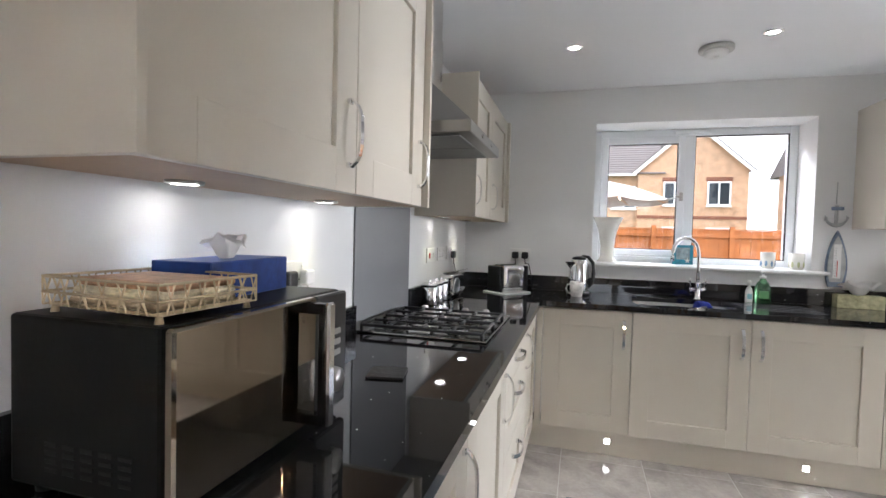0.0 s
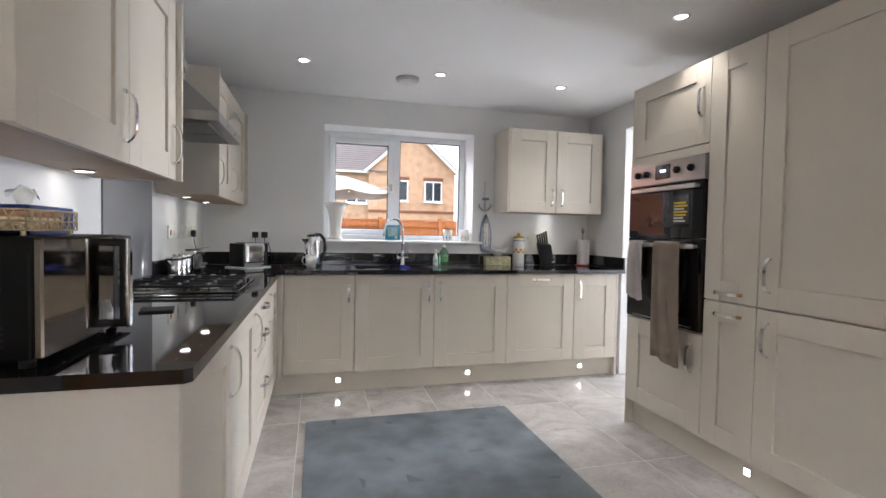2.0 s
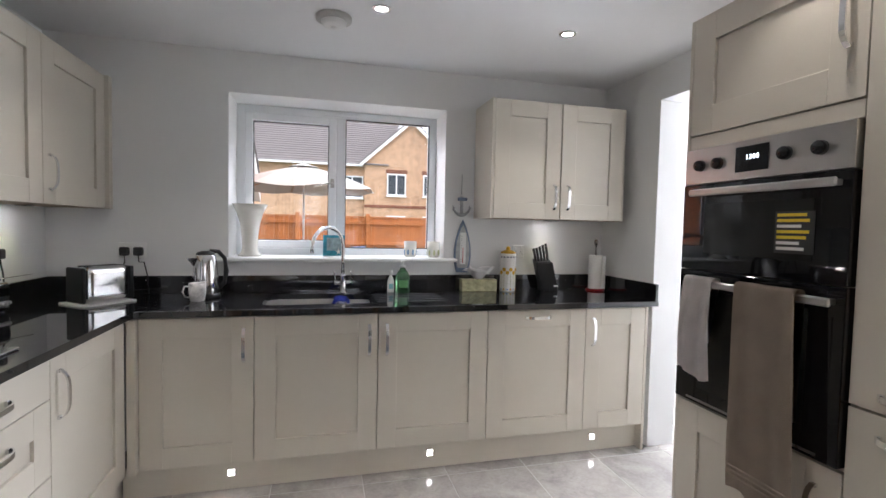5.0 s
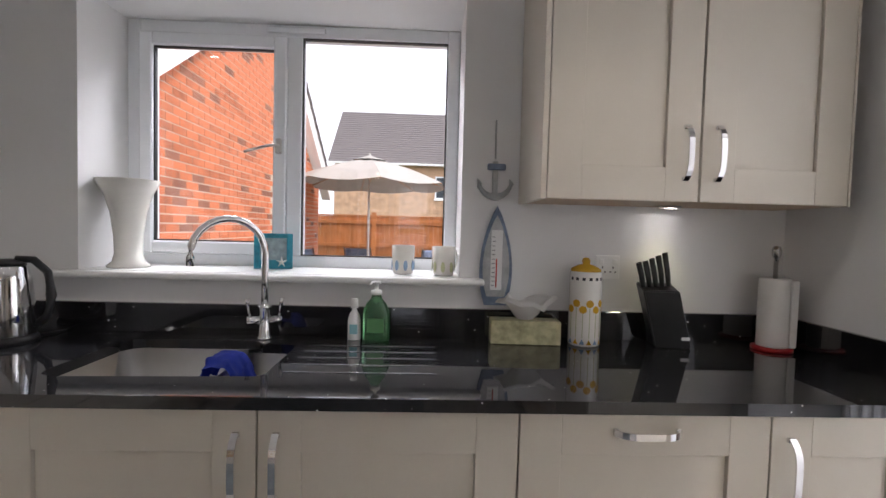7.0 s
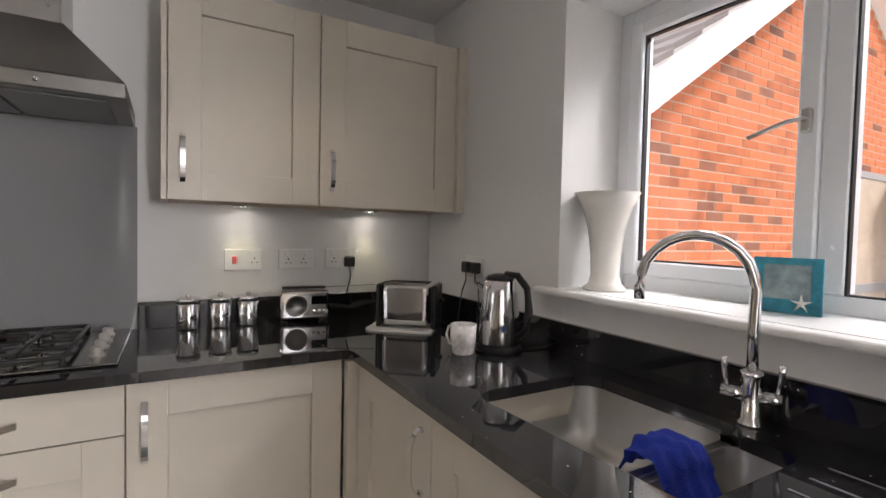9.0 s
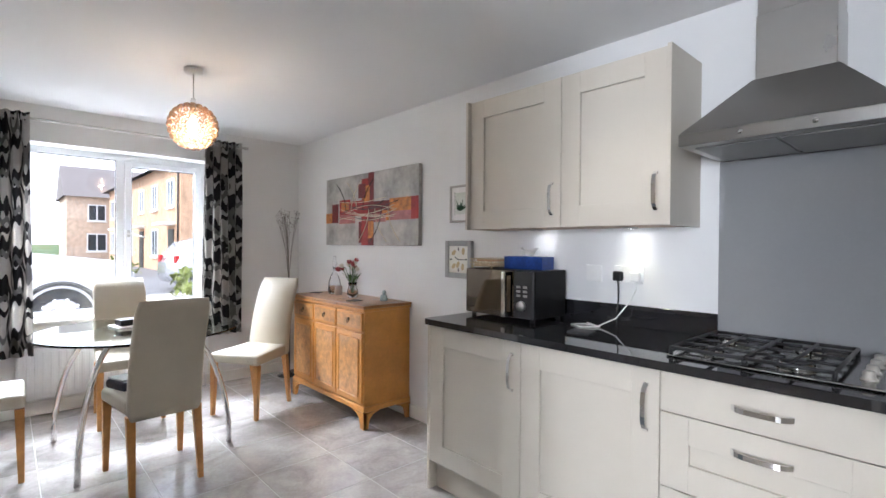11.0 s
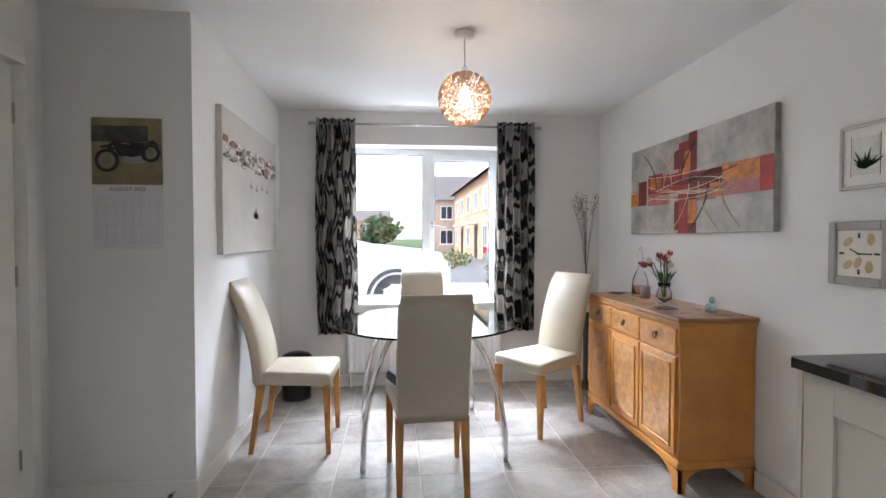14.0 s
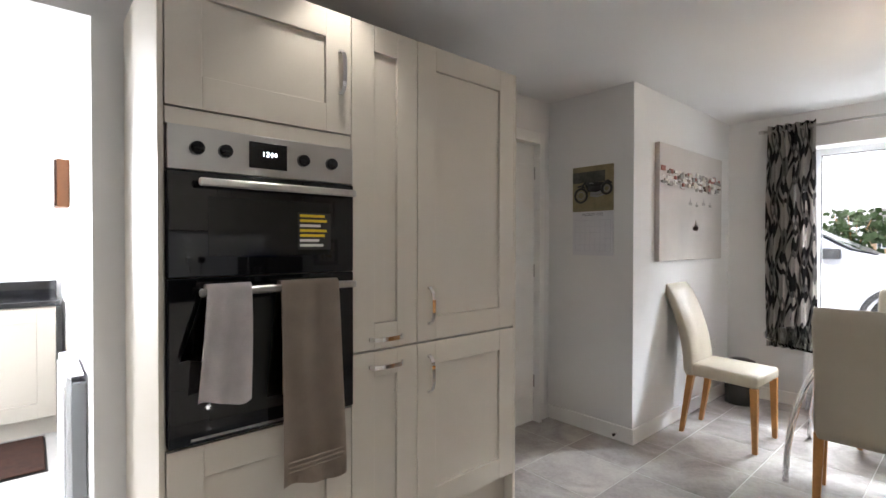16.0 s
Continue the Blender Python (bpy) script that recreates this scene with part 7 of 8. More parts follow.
        part("roof", bm, ROOFT, u)
    d = box("door", (-0.03, 5.6, GZ + 0.03), (-0.005, 6.5, 1.98), DKGLASS, u, 0)
    boxes("door_frame", [((-0.03, 5.55, GZ), (0.012, 5.62, 2.03)), ((-0.03, 6.48, GZ), (0.012, 6.55, 2.03)), ((-0.03, 5.62, 1.96), (0.012, 6.48, 2.03)), ((-0.03, 5.62, 0.75), (0.008, 6.48, 0.85))], flat("grey_door_frame", (0.35, 0.36, 0.37), 0.4), d, 0.003)


garage()


def parasol():
    cl = mat("cream_parasol_cloth", (0.42, 0.40, 0.36), 0.85, vary=0.06, scale=4, fine=150, bump=0.05)
    u = thing("parasol", pose(0.52, 7.1, GZ + 0.03), "open cream garden parasol over a patio table", "parasol")
    tube("pole", [(0, 0, 0.0), (0, 0, 2.65)], 0.02, mat("pale_pole", (0.6, 0.58, 0.54), 0.4, 0.3), u, 10)
    lathe("base", [(0, 0), (0.25, 0), (0.24, 0.04), (0.05, 0.07), (0.035, 0.3), (0, 0.3)], BLACKPL, u, n=20)
    n = 8
    R, zr, zt = 1.42, 2.12, 2.56
    pts = [Vector((R * math.cos(6.2832 * (k + 0.3) / n), R * math.sin(6.2832 * (k + 0.3) / n), zr)) for k in range(n)]
    for k in range(n):
        a, b, t = pts[k], pts[(k + 1) % n], Vector((0, 0, zt))
        bm = bmesh.new()
        g = []
        for i in range(6):
            f = i / 5
            row = []
            for j in range(6):
                h = j / 5
                p = t.lerp(a.lerp(b, h), f)
                p.z -= 0.05 * f * math.sin(math.pi * h) - 0.05 * math.sin(math.pi * f)
                row.append(bm.verts.new(p))
            g.append(row)
        for p, q in zip(g, g[1:]):
            for j in range(5):
                vs = [p[j], p[j + 1], q[j + 1], q[j]]
                bm.faces.new(vs)
        bmesh.ops.remove_doubles(bm, verts=bm.verts, dist=0.0005)
        bmesh.ops.solidify(bm, geom=bm.faces[:], thickness=0.004)
        part("canopy_panel", bm, cl, u, "", 50)
        tube("rib", [(0, 0, zt - 0.03), tuple(a + Vector((0, 0, -0.01)))], 0.008, OAK, u, 6)
    lathe("finial", [(0, zt + 0.0), (0.02, zt + 0.01), (0.012, zt + 0.05), (0.022, zt + 0.08), (0, zt + 0.11)], cl, u, n=10)
    lathe("vent_cap", [(0.28, zt - 0.03), (0.0, zt + 0.06), (0.0, zt + 0.05)], cl, u, n=16)


parasol()


def patio_set():
    met, cush = mat("dark_patio_metal", (0.06, 0.055, 0.05), 0.4, 0.4), mat("striped_blue_cushion", (0.14, 0.17, 0.24), 0.9, vary=0.5, scale=8)
    u = thing("patio_table", pose(0.66, 7.1, GZ + 0.03), "round glass patio table under the parasol", "table")
    lathe("tabletop", [(0.03, 0.70), (0.6, 0.70), (0.6, 0.715), (0.03, 0.715)], mat("grey_glass_top", (0.35, 0.37, 0.36), 0.1), u, n=32)
    for k in range(4):
        a = k * 1.5708 + 0.4
        tube("leg", [(0.5 * math.cos(a), 0.5 * math.sin(a), 0), (0.4 * math.cos(a), 0.4 * math.sin(a), 0.699)], 0.015, met, u, 8)
    for k, (x, y, r) in enumerate(((-0.25, 6.75, 60), (0.35, 8.0, 165), (1.6, 7.0, -80), (1.35, 7.9, -130))):
        c = thing("patio_chair", pose(x, y, GZ + 0.03, 0, 0, r), "metal patio chair with blue striped cushion", "chair", "patio chairs")
        box("seat", (-0.24, -0.24, 0.40), (0.24, 0.22, 0.46), cush, c, 0.02)
        b = box("back", (-0.24, 0.0, 0.0), (0.24, 0.05, 0.55), cush, c, 0.02)
        b.matrix_local = pose(0, 0.22, 0.47, -12)
        for sx in (-0.26, 0.26):
            tube("arm", [(sx, -0.22, 0), (sx, -0.24, 0.62), (sx, 0.1, 0.66), (sx, 0.3, 0.68)], 0.013, met, c, 8)
            tube("back_leg", [(sx, 0.26, 0), (sx, 0.2, 0.42), (sx, 0.36, 1.02)], 0.013, met, c, 8)


patio_set()


def fence():
    u = thing("garden_fence", pose(0, 0, GZ), "orange-stained close-board garden fence", "fence")
    q = bmesh.new()
    add_box(q, (0.0, 0, 0.02), (0.112, 0.02, 1.68), 0.0)
    me = bpy.data.meshes.new("board")
    q.to_mesh(me)
    q.free()
    me.materials.append(FENCE)
    for i in range(110):
        o = new("board", me)
        o.location = (-3.5 + 0.118 * i, 10.4 + 0.008 * (i % 2), 0)
        o.parent = u
    for i in range(8):
        box("post", (-3.4 + 1.8 * i, 10.33, 0), (-3.29 + 1.8 * i, 10.395, 1.78), FENCE, u, 0.004)
    for z in (0.35, 0.95, 1.5):
        box("rail", (-3.5, 10.35, z), (9.4, 10.398, z + 0.08), FENCE, u, 0.003)
    box("capping", (-3.5, 10.38, 1.685), (9.4, 10.44, 1.715), FENCE, u, 0.003)


fence()


def far_window(u, x, y, z, w, h, face=-1):
    f = boxes("window", [((x - w / 2, y, z), (x - w / 2 + 0.08, y + 0.06, z + h)), ((x + w / 2 - 0.08, y, z), (x + w / 2, y + 0.06, z + h)), ((x - w / 2 + 0.08, y, z), (x + w / 2 - 0.08, y + 0.06, z + 0.08)), ((x - w / 2 + 0.08, y, z + h - 0.08), (x + w / 2 - 0.08, y + 0.06, z + h)), ((x - 0.04, y, z + 0.08), (x + 0.04, y + 0.06, z + h - 0.08))], UPVC, u)
    box("pane", (x - w / 2 + 0.08, y + 0.03, z + 0.08), (x + w / 2 - 0.08, y + 0.05, z + h - 0.08), DKGLASS, f, 0)
    box("sill", (x - w / 2 - 0.05, y - 0.05, z - 0.08), (x + w / 2 + 0.05, y + 0.05, z - 0.001), TRIMW, f, 0)
    return f


def back_house():
    u = thing("brick_house", pose(0, 26, GZ), "two-storey red brick house with tiled roof and gable", "house")
    box("wall", (-3.8, 0.3, 0), (3.3, 8.3, 5.1), FARBRICK, u, 0)
    bm = bmesh.new()
    prof = [(3.3, 0), (8.8, 0), (8.8, 5.35), (6.05, 7.75), (3.3, 5.35)]
    a = [bm.verts.new((x, 0, z)) for x, z in prof]
    b = [bm.verts.new((x, 8, z)) for x, z in prof]
    bm.faces.new(a)
    bm.faces.new(b[::-1])
    for i in range(5):
        bm.faces.new([a[i], a[(i + 1) % 5], b[(i + 1) % 5], b[i]])
    part("gable_wall", bm, FARBRICK, u)
    box("brick_band", (3.29, -0.02, 2.55), (8.81, -0.001, 2.72), BRICKD, u, 0)
    for x in (5.2, 7.4):
        far_window(u, x, -0.04, 3.3, 1.15, 1.3)
        box("soldier_course", (x - 0.65, -0.015, 4.62), (x + 0.65, -0.001, 4.84), BRICKD, u, 0)
        far_window(u, x, -0.04, 0.9, 1.15, 1.2)
    for x in (2.6,):
        far_window(u, x, 0.26, 3.1, 1.3, 1.3)
    bm = bmesh.new()
    for i in range(24):
        f0, f1 = i / 24, (i + 1) / 24
        y0, y1 = -0.1 + 4.4 * f0, -0.1 + 4.4 * f1
        z0, z1 = 5.05 + 3.8 * f0 + 0.05, 5.05 + 3.8 * f1
        vs = [bm.verts.new(p) for p in ((-4.1, y0, z0), (4.7 + (0 if i < 12 else 1.3), y0, z0), (4.7 + (0 if i < 12 else 1.3), y1, z1), (-4.1, y1, z1), (-4.1, y0, z0 - 0.06), (4.7, y0, z0 - 0.06))]
        bm.faces.new(vs[:4])
        bm.faces.new([vs[4], vs[5], vs[1], vs[0]])
    vs = [bm.verts.new(p) for p in ((-4.1, 4.3, 8.85), (6.0, 4.3, 8.85), (6.0, 8.7, 5.05), (-4.1, 8.7, 5.05))]
    bm.faces.new(vs)
    part("roof", bm, ROOFT, u)
    for s in (-1, 1):
        bm = bmesh.new()
        n = 14
        for i in range(n):
            f0, f1 = i / n, (i + 1) / n
            xa, xb = 6.05 + s * 3.05 * (1 - f0), 6.05 + s * 3.05 * (1 - f1)
            za, zb = 5.15 + 2.75 * f0 + 0.05, 5.15 + 2.75 * f1
            q = [bm.verts.new(p) for p in ((xa, -0.3, za), (xb, -0.3, zb), (xb, 8, zb), (xa, 8, za), (xa, -0.3, za - 0.08), (xb, -0.3, zb - 0.05))]
            bm.faces.new(q[:4])
            bm.faces.new([q[4], q[5], q[1], q[0]])
        part("gable_roof", bm, ROOFT, u)
        bm = bmesh.new()
        q = [bm.verts.new((6.05 + s * x, y, z)) for x, z in ((3.05, 5.12), (0, 7.87), (0, 7.62), (3.05, 4.87)) for y in (-0.28, -0.24)]
        for f in ((0, 2, 4, 6), (1, 3, 5, 7), (0, 1, 3, 2), (2, 3, 5, 4), (4, 5, 7, 6), (6, 7, 1, 0)):
            bm.faces.new([q[i] for i in f])
        part("bargeboard", bm, TRIMW, u)
    box("gutter", (-4.1, -0.16, 4.93), (3.2, -0.06, 5.05), TRIMW, u, 0.01)


back_house()


def bush(name, m, r, h, seed, colour, label, n=260, size=0.06):
    """A shrub of many small leaves round a few stems."""
    mt = mat("leaves_" + colour[0], colour[1], 0.7, vary=0.5, scale=6, fine=40)
    u = thing(name, m, label, "shrub")
    rnd = random.Random(seed)
    for k in range(4):
        a = k * 1.6 + seed
        tube("stem", [(0, 0, 0), (0.25 * r * math.cos(a), 0.25 * r * math.sin(a), h * 0.4), (0.5 * r * math.cos(a), 0.5 * r * math.sin(a), h * 0.8)], lambda f: 0.03 * r * (1 - 0.7 * f), OAK, u, 5)
    bm = bmesh.new()
    for i in range(n):
        d = Vector((rnd.gauss(0, 1), rnd.gauss(0, 1), rnd.gauss(0, 1))).normalized()
        t = rnd.uniform(0.45, 1.0) * (1 + 0.25 * noise.noise(d * 2 + Vector((seed, 0, 0))))
        c = Vector((d.x * r * t, d.y * r * t, h * (0.5 + 0.48 * d.z * t)))
        q = Vector((rnd.gauss(0, 1), rnd.gauss(0, 1), rnd.gauss(0, 1))).normalized()
        s = d.cross(q).normalized() * size * rnd.uniform(0.6, 1.2)
        e = s.cross(q).normalized() * size * rnd.uniform(0.6, 1.2)
        vs = [bm.verts.new(c + p) for p in (s, e, -s, -e)]
        bm.faces.new(vs)
    part("foliage", bm, mt, u)


for i, (x, y, r, h) in enumerate(((1.9, 9.3, 0.35, 0.7), (2.6, 9.5, 0.4, 0.9), (3.4, 9.2, 0.4, 0.8))):
    bush("shrub", pose(x, y, GZ), r, h, i + 1, ("green", (0.09, 0.15, 0.03)), "leafy green border shrub by the fence")


def summerhouse():
    sg = mat("sage_green_paint", (0.42, 0.55, 0.47), 0.6, vary=0.06, scale=6, fine=60, bump=0.05)
    u = thing("summerhouse", pose(9.5, 6.5, GZ, 0, 0, -38), "sage green painted wooden summerhouse with glazed doors", "summerhouse")
    boxes("wall", [((-1.3, 0.03, 0), (1.3, 2.0, 2.0))], sg, u)
    for i in range(16):
        box("shiplap_board", (-1.32, 0.0, 0.05 + i * 0.122), (-0.62, 0.029, 0.166 + i * 0.122), sg, u, 0.004)
        box("shiplap_board", (0.62, 0.0, 0.05 + i * 0.122), (1.32, 0.029, 0.166 + i * 0.122), sg, u, 0.004)
    for x in (-0.6, 0.01):
        d = boxes("door", [((x, -0.02, 0.05), (x + 0.08, 0.028, 1.95)), ((x + 0.51, -0.02, 0.05), (x + 0.59, 0.028, 1.95)), ((x + 0.08, -0.02, 0.05), (x + 0.51, 0.028, 0.5)), ((x + 0.08, -0.02, 1.87), (x + 0.51, 0.028, 1.95))], sg, u, 0.004)
        box("pane", (x + 0.08, 0.0, 0.5), (x + 0.51, 0.01, 1.87), DKGLASS, d, 0)
    bm = bmesh.new()
    q = [bm.verts.new(p) for p in ((-1.5, -0.4, 2.0), (1.5, -0.4, 2.0), (1.5, 1, 2.55), (-1.5, 1, 2.55), (-1.5, 2.3, 2.0), (1.5, 2.3, 2.0))]
    bm.faces.new([q[0], q[1], q[2], q[3]])
    bm.faces.new([q[3], q[2], q[5], q[4]])
    bmesh.ops.solidify(bm, geom=bm.faces[:], thickness=0.04)
    part("roof", bm, mat("green_felt", (0.14, 0.19, 0.16), 0.9), u)


summerhouse()


def rattan_sofa():
    rt = mat("brown_rattan", (0.12, 0.085, 0.07), 0.7, vary=0.4, scale=40, fine=160, bump=0.5)
    u = thing("rattan_sofa", pose(6.15, 3.1, GZ + 0.101, 0, 0, 140), "brown rattan garden sofa with pale throw", "sofa")
    box("base", (-0.8, -0.4, 0.04), (0.8, 0.4, 0.4), rt, u, 0.03, seg=2)
    box("back", (-0.8, 0.24, 0.4), (0.8, 0.4, 0.8), rt, u, 0.04, seg=2)
    for x in (-0.8, 0.62):
        box("arm", (x, -0.4, 0.4), (x + 0.18, 0.24, 0.62), rt, u, 0.04, seg=2)
    box("cushion", (-0.6, -0.38, 0.4), (0.6, 0.23, 0.52), mat("grey_cushion", (0.3, 0.29, 0.28), 0.9), u, 0.03, seg=2)
    box("throw", (0.3, 0.21, 0.55), (0.7, 0.43, 0.83), mat("pale_throw", (0.62, 0.58, 0.56), 0.9, bump=0.3), u, 0.03, seg=2)
    for x in (-0.7, 0.7):
        for y in (-0.3, 0.3):
            box("foot", (x - 0.03, y - 0.03, 0), (x + 0.03, y + 0.03, 0.039), BLACKPL, u, 0)


rattan_sofa()
setting(box("deck", (3.05, 1.06, GZ + 0.031), (8.0, 4.6, GZ + 0.1), mat("sandy_deck", (0.5, 0.36, 0.2), 0.8, vary=0.15, scale=5, bump=0.1), None, 0.005), "sandy decking outside the patio door", "deck")
sh = thing("brick_house", pose(9.5, 17, GZ), "red brick house seen past the summerhouse", "house")
box("wall", (0, 0, 0), (9, 7, 4.6), FARBRICK, sh, 0)
bm = bmesh.new()
q = [bm.verts.new(p) for p in ((-0.3, -0.4, 4.5), (9.3, -0.4, 4.5), (9.3, 3.5, 7.2), (-0.3, 3.5, 7.2), (-0.3, 7.4, 4.5), (9.3, 7.4, 4.5))]
for f in ((0, 1, 2, 3), (3, 2, 5, 4), (0, 3, 4), (1, 5, 2)):
    bm.faces.new([q[i] for i in f])
part("roof", bm, ROOFT, sh)

# ---- outside: street side ----
setting(box("road", (-60, -52, GZ + 0.001), (60, -12.9, 0.02), ASPH, None, 0), "grey tarmac estate road", "road")
setting(box("pavement", (-60, -12.9, GZ + 0.001), (60, -11.0, 0.13), PAVE, None, 0.01), "pale pavement along the road", "pavement")
setting(box("driveway", (-7.0, -11.0, GZ + 0.001), (9.0, -5.53, 0.14), mat("block_paving", (0.48, 0.46, 0.44), 0.85, vary=0.2, scale=8, fine=60, bump=0.2), None, 0), "pale driveway in front of the house", "driveway")


def car(m, body_mat, label):
    """A parked hatchback; local x is its length."""
    u = thing("parked_car", m, label, "car", "parked cars")
    L, W = 4.0, 1.72
    side = [(-2.0, 0.35), (-1.98, 0.7), (-1.85, 0.92), (-1.0, 1.02), (-0.75, 1.08), (-0.2, 1.42), (0.3, 1.48), (1.1, 1.46), (1.6, 1.3), (1.85, 1.0), (1.98, 0.75), (2.0, 0.4), (1.9, 0.22), (-1.9, 0.22)]
    bm = bmesh.new()
    rings = []
    for fy, kz in ((-1, 0.9), (-0.94, 1), (0, 1.015), (0.94, 1), (1, 0.9)):
        rings.append([bm.verts.new((x * (0.985 if abs(fy) > 0.97 else 1), fy * W / 2 * (1 - max(0, z - 0.95) * 0.32), 0.22 + (z - 0.22) * (kz if z > 0.5 else 1))) for x, z in side])
    n = len(side)
    for a, b in zip(rings, rings[1:]):
        for k in range(n):
            bm.faces.new([a[k], a[(k + 1) % n], b[(k + 1) % n], b[k]])
    bm.faces.new(rings[0])
    bm.faces.new(rings[-1][::-1])
    part("body", bm, body_mat, u, "", 40)
    for s in (-1, 1):
        bm = bmesh.new()
        vs = [bm.verts.new((x, s * (W / 2 * (1 - max(0, z - 0.95) * 0.32) + 0.004), z)) for x, z in ((-0.62, 1.03), (-0.15, 1.31), (0.3, 1.35), (1.05, 1.33), (1.4, 1.2), (1.45, 1.03))]
        bm.faces.new(vs)
        bmesh.ops.solidify(bm, geom=bm.faces[:], thickness=0.006)
        part("side_window", bm, DKGLASS, u)
        bm = bmesh.new()
        add_box(bm, (-0.72, s * 0.87 - 0.03, 0.98), (-0.52, s * 0.87 + 0.12 * s, 1.1), 0.02, 2)
        part("mirror", bm, BLACKPL, u)
        box("door_line", (0.2, s * W / 2 - 0.004, 0.45), (0.212, s * W / 2 + 0.002, 1.0), BLACKPL, u, 0)
        for x in (-1.25, 1.28):
            mm = Matrix.Translation((x, s * (W / 2 - 0.1), 0.32)) @ Matrix.Rotation(radians(90 * s), 4, "X")
            w = lathe("wheel", [(0.19, -0.11), (0.31, -0.1), (0.32, -0.05), (0.32, 0.05), (0.31, 0.1), (0.2, 0.11)], mat("tyre_rubber", (0.015, 0.015, 0.016), 0.8), u, mm, 28)
            rim = lathe("rim", [(0.205, -0.105), (0.2, -0.06), (0.18, -0.04), (0.04, -0.03), (0, -0.03)], flat("dark_rim", (0.05, 0.05, 0.055), 0.4, metal=0.5), w, mm, 24)
            bm = bmesh.new()
            for k in range(10):
                q = mm @ Matrix.Rotation(6.2832 * k / 10, 4, "Z")
                r = add_box(bm, (0.03, -0.013, -0.115), (0.2, 0.013, -0.085))
                for v in r["verts"]:
                    v.co = q @ v.co
            part("spokes", bm, CHROME, w)
            bm = bmesh.new()
            add_tube(bm, [(x + 0.37 * math.cos(a), s * (W / 2 - 0.004), 0.32 + 0.37 * math.sin(a)) for a in [math.pi * k / 14 for k in range(15)]], 0.03, 6)
            part("wheel_arch", bm, BLACKPL, u, "", 50)
    bm = bmesh.new()
    vs = [bm.verts.new(p) for p in ((-1.0, -0.66, 1.03), (-1.0, 0.66, 1.03), (-0.24, 0.6, 1.42), (-0.24, -0.6, 1.42))]
    bm.faces.new(vs)
    bmesh.ops.solidify(bm, geom=bm.faces[:], thickness=0.01)
    part("windscreen", bm, DKGLASS, u)
    for s in (-1, 1):
        box("headlight", (-2.0, s * 0.6 - 0.16, 0.66), (-1.9, s * 0.6 + 0.16, 0.8), GLASS, u, 0.02)
        box("tail_light", (1.9, s * 0.68 - 0.1, 0.75), (1.985, s * 0.68 + 0.1, 0.95), flat("red_lens", (0.4, 0.02, 0.02), 0.2), u, 0.01)
    return u


c1 = car(pose(2.5, -8.2, 0.141, 0, 0, 4), mat("white_car_paint", (0.33, 0.33, 0.35), 0.25, vary=0.02, coat=0.6, bump=0.0), "pale silver-white hatchback parked on the driveway")
car(pose(-3.5, -15.0, 0.021, 0, 0, 3), mat("silver_car_paint", (0.5, 0.51, 0.53), 0.25, 0.5, vary=0.02, coat=0.6, bump=0.0), "silver hatchback parked along the road")


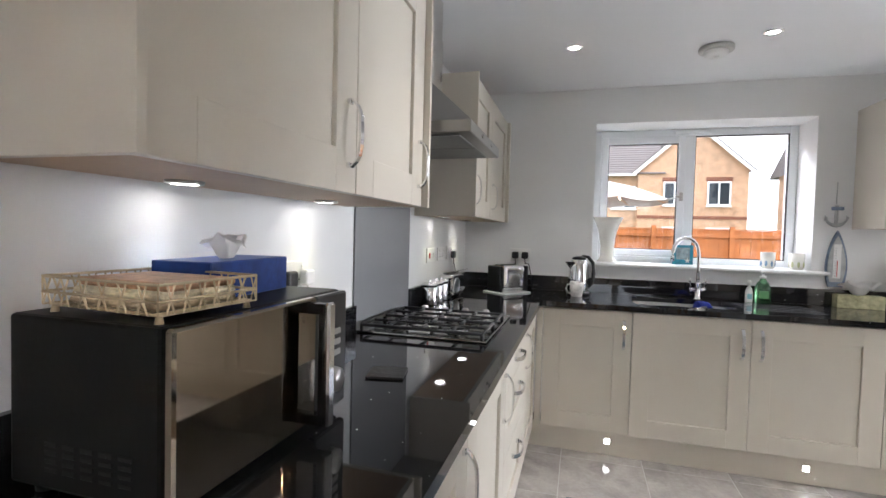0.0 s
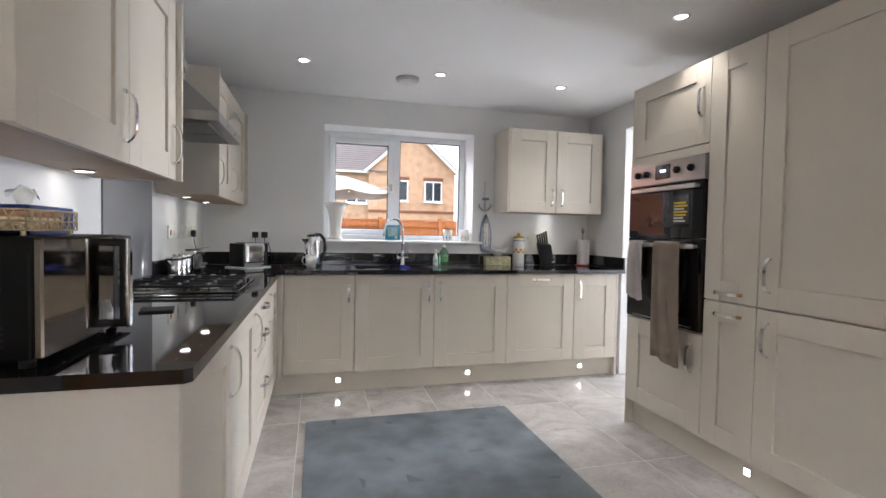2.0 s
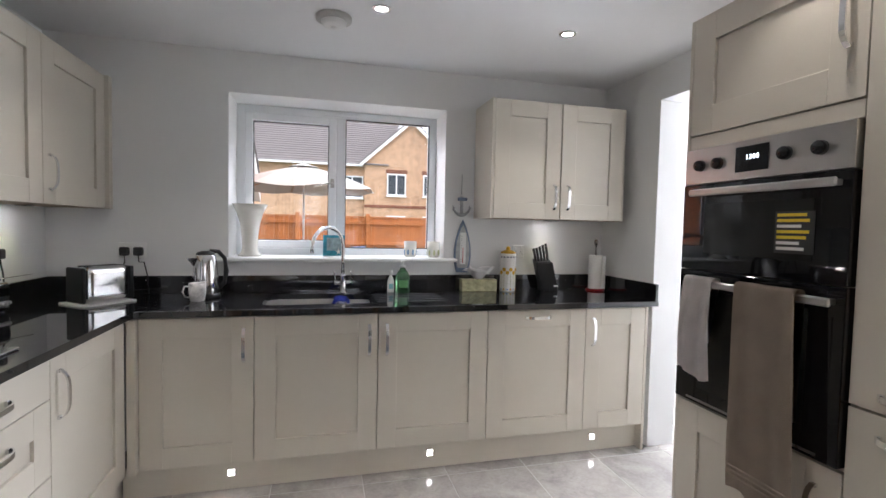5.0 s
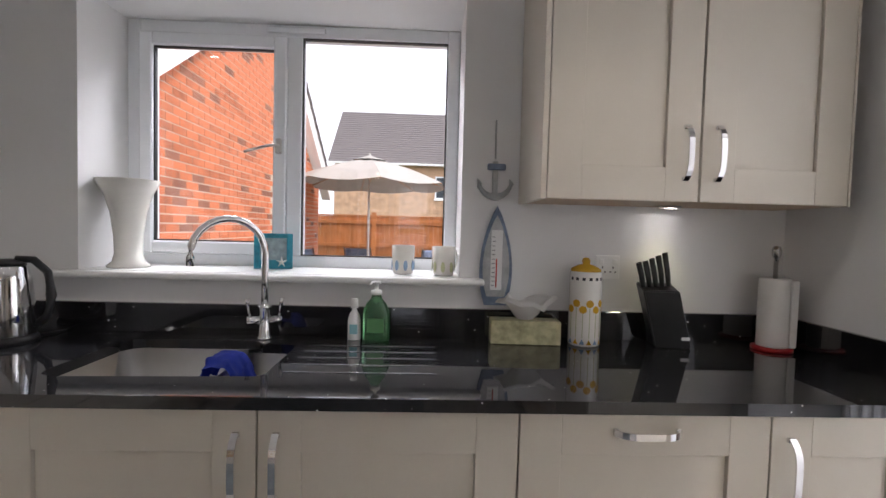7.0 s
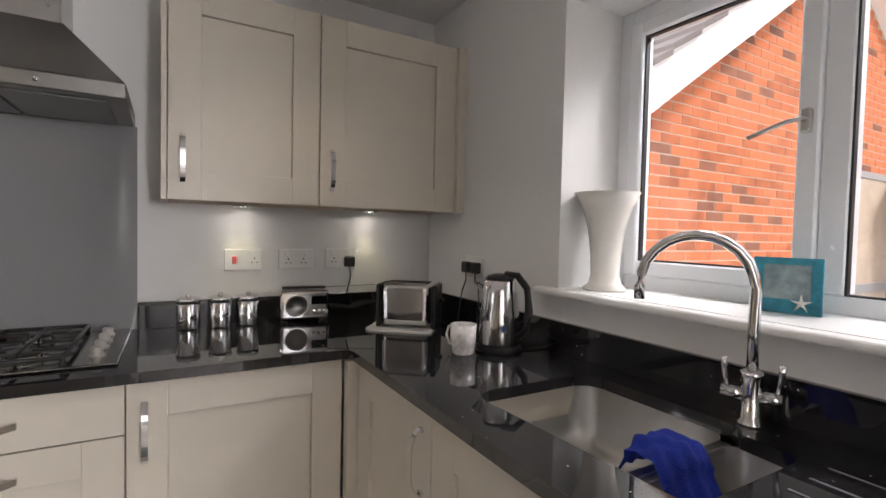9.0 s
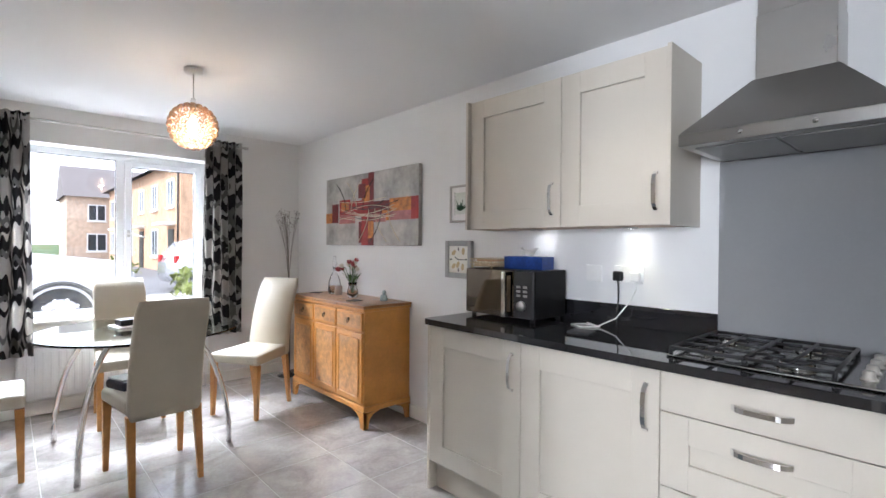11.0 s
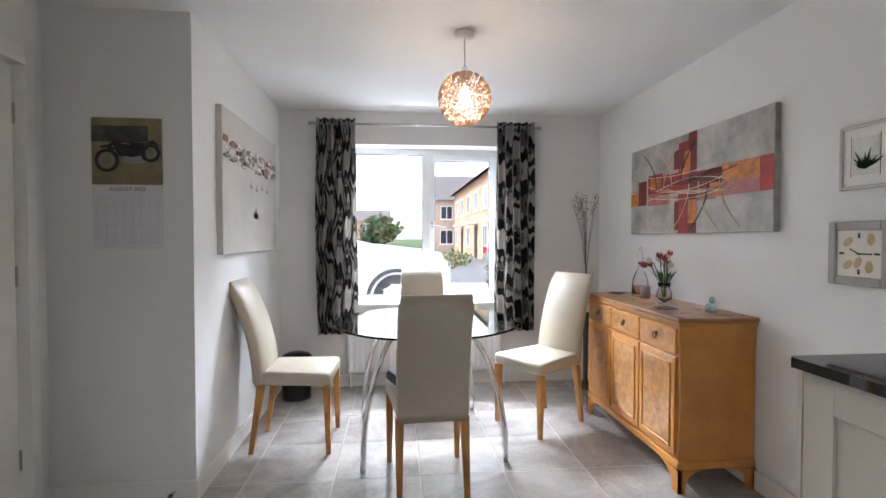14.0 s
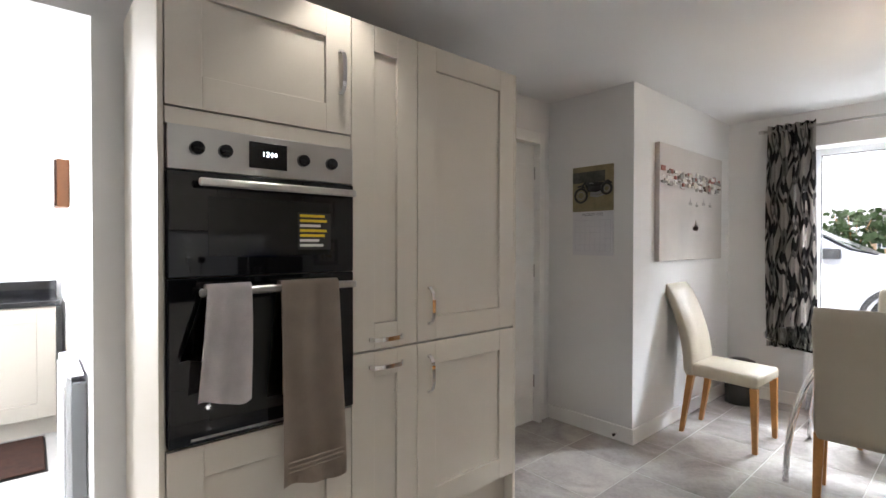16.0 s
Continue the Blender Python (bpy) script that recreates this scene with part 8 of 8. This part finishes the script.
def street_house(x, y, rz, w, d, h, material, label):
    u = thing("terraced_house", pose(x, y, GZ, 0, 0, rz), label, "house", "street houses")
    box("wall", (-w / 2, 0, 0), (w / 2, d, h), material, u, 0)
    bm = bmesh.new()
    q = [bm.verts.new(p) for p in ((-w / 2 - 0.2, -0.4, h - 0.1), (w / 2 + 0.2, -0.4, h - 0.1), (w / 2 + 0.2, d / 2, h + 2.4), (-w / 2 - 0.2, d / 2, h + 2.4), (-w / 2 - 0.2, d + 0.4, h - 0.1), (w / 2 + 0.2, d + 0.4, h - 0.1))]
    for f in ((0, 1, 2, 3), (3, 2, 5, 4), (0, 3, 4), (1, 5, 2)):
        bm.faces.new([q[i] for i in f])
    part("roof", bm, ROOFT, u)
    k = max(1, int(w // 3))
    for i in range(k):
        xx = -w / 2 + (i + 0.5) * w / k
        far_window(u, xx, -0.04, 3.0, 1.1, 1.2)
        if i % 2 == 0:
            far_window(u, xx, -0.04, 0.8, 1.2, 1.3)
        else:
            box("front_door", (xx - 0.45, -0.04, 0.02), (xx + 0.45, 0.02, 2.05), BLACKPL, u, 0.01)
            box("canopy", (xx - 0.7, -0.6, 2.2), (xx + 0.7, 0.0, 2.32), TRIMW, u, 0.01)
    tube("drainpipe", [(w / 2 - 0.2, -0.06, 0), (w / 2 - 0.2, -0.06, h - 0.1)], 0.04, BLACKPL, u, 8)


PALEBRICK = mat("pale_buff_brick", (0.62, 0.48, 0.36), 0.85, vary=0.2, scale=4, fine=20)
street_house(-3.6, -31, 90, 18, 7, 4.9, FARBRICK, "red brick terraced house along the street")
street_house(-5.0, -43, 180, 7, 6, 4.8, PALEBRICK, "buff brick house down the road")
street_house(8.0, -100, 175, 10, 7, 4.8, FARBRICK, "red brick house at the road's end")
street_house(26, -85, 200, 9, 7, 4.8, FARBRICK, "red brick house across the street")
street_house(42, -75, 215, 9, 7, 4.8, PALEBRICK, "buff brick house across the street corner")
for i, (x, y, r, h) in enumerate(((-0.5, -20.3, 0.8, 0.7), (-1.4, -22.0, 0.9, 0.9), (-1.0, -10.2, 0.5, 0.8), (3.5, -72, 3.2, 5.0), (11, -74, 3.6, 6), (17, -70, 4, 6.5))):
    bush("shrub", pose(x, y, 0.14 if y > -11 else GZ), r, h, 10 + i, ("yellow_green", (0.16, 0.19, 0.05)) if i < 3 else ("dull_green", (0.07, 0.11, 0.04)), "low yellow-green front garden shrub" if i < 3 else "distant green tree-like hedge bush", 260 if i < 3 else 420, 0.07 if i < 3 else 0.45)

# unseen window, added to hold the lamp that brightens the west units
w3 = setting(thing("window_3", pose(5.42, 0, 0)), "unseen white plastic window added round the side room lamp", "window")
boxes("window_frame", [((0, 0.061, 0.95), (0.06, 0.11, 2.05)), ((0, 0.75, 0.95), (0.06, 0.799, 2.05)), ((0, 0.11, 0.95), (0.06, 0.75, 1.0)), ((0, 0.11, 2.0), (0.06, 0.75, 2.05))], UPVC, w3, 0.003)
box("pane", (0.02, 0.11, 1.0), (0.026, 0.75, 2.0), GLASS, w3, 0).visible_shadow = False

tiles()
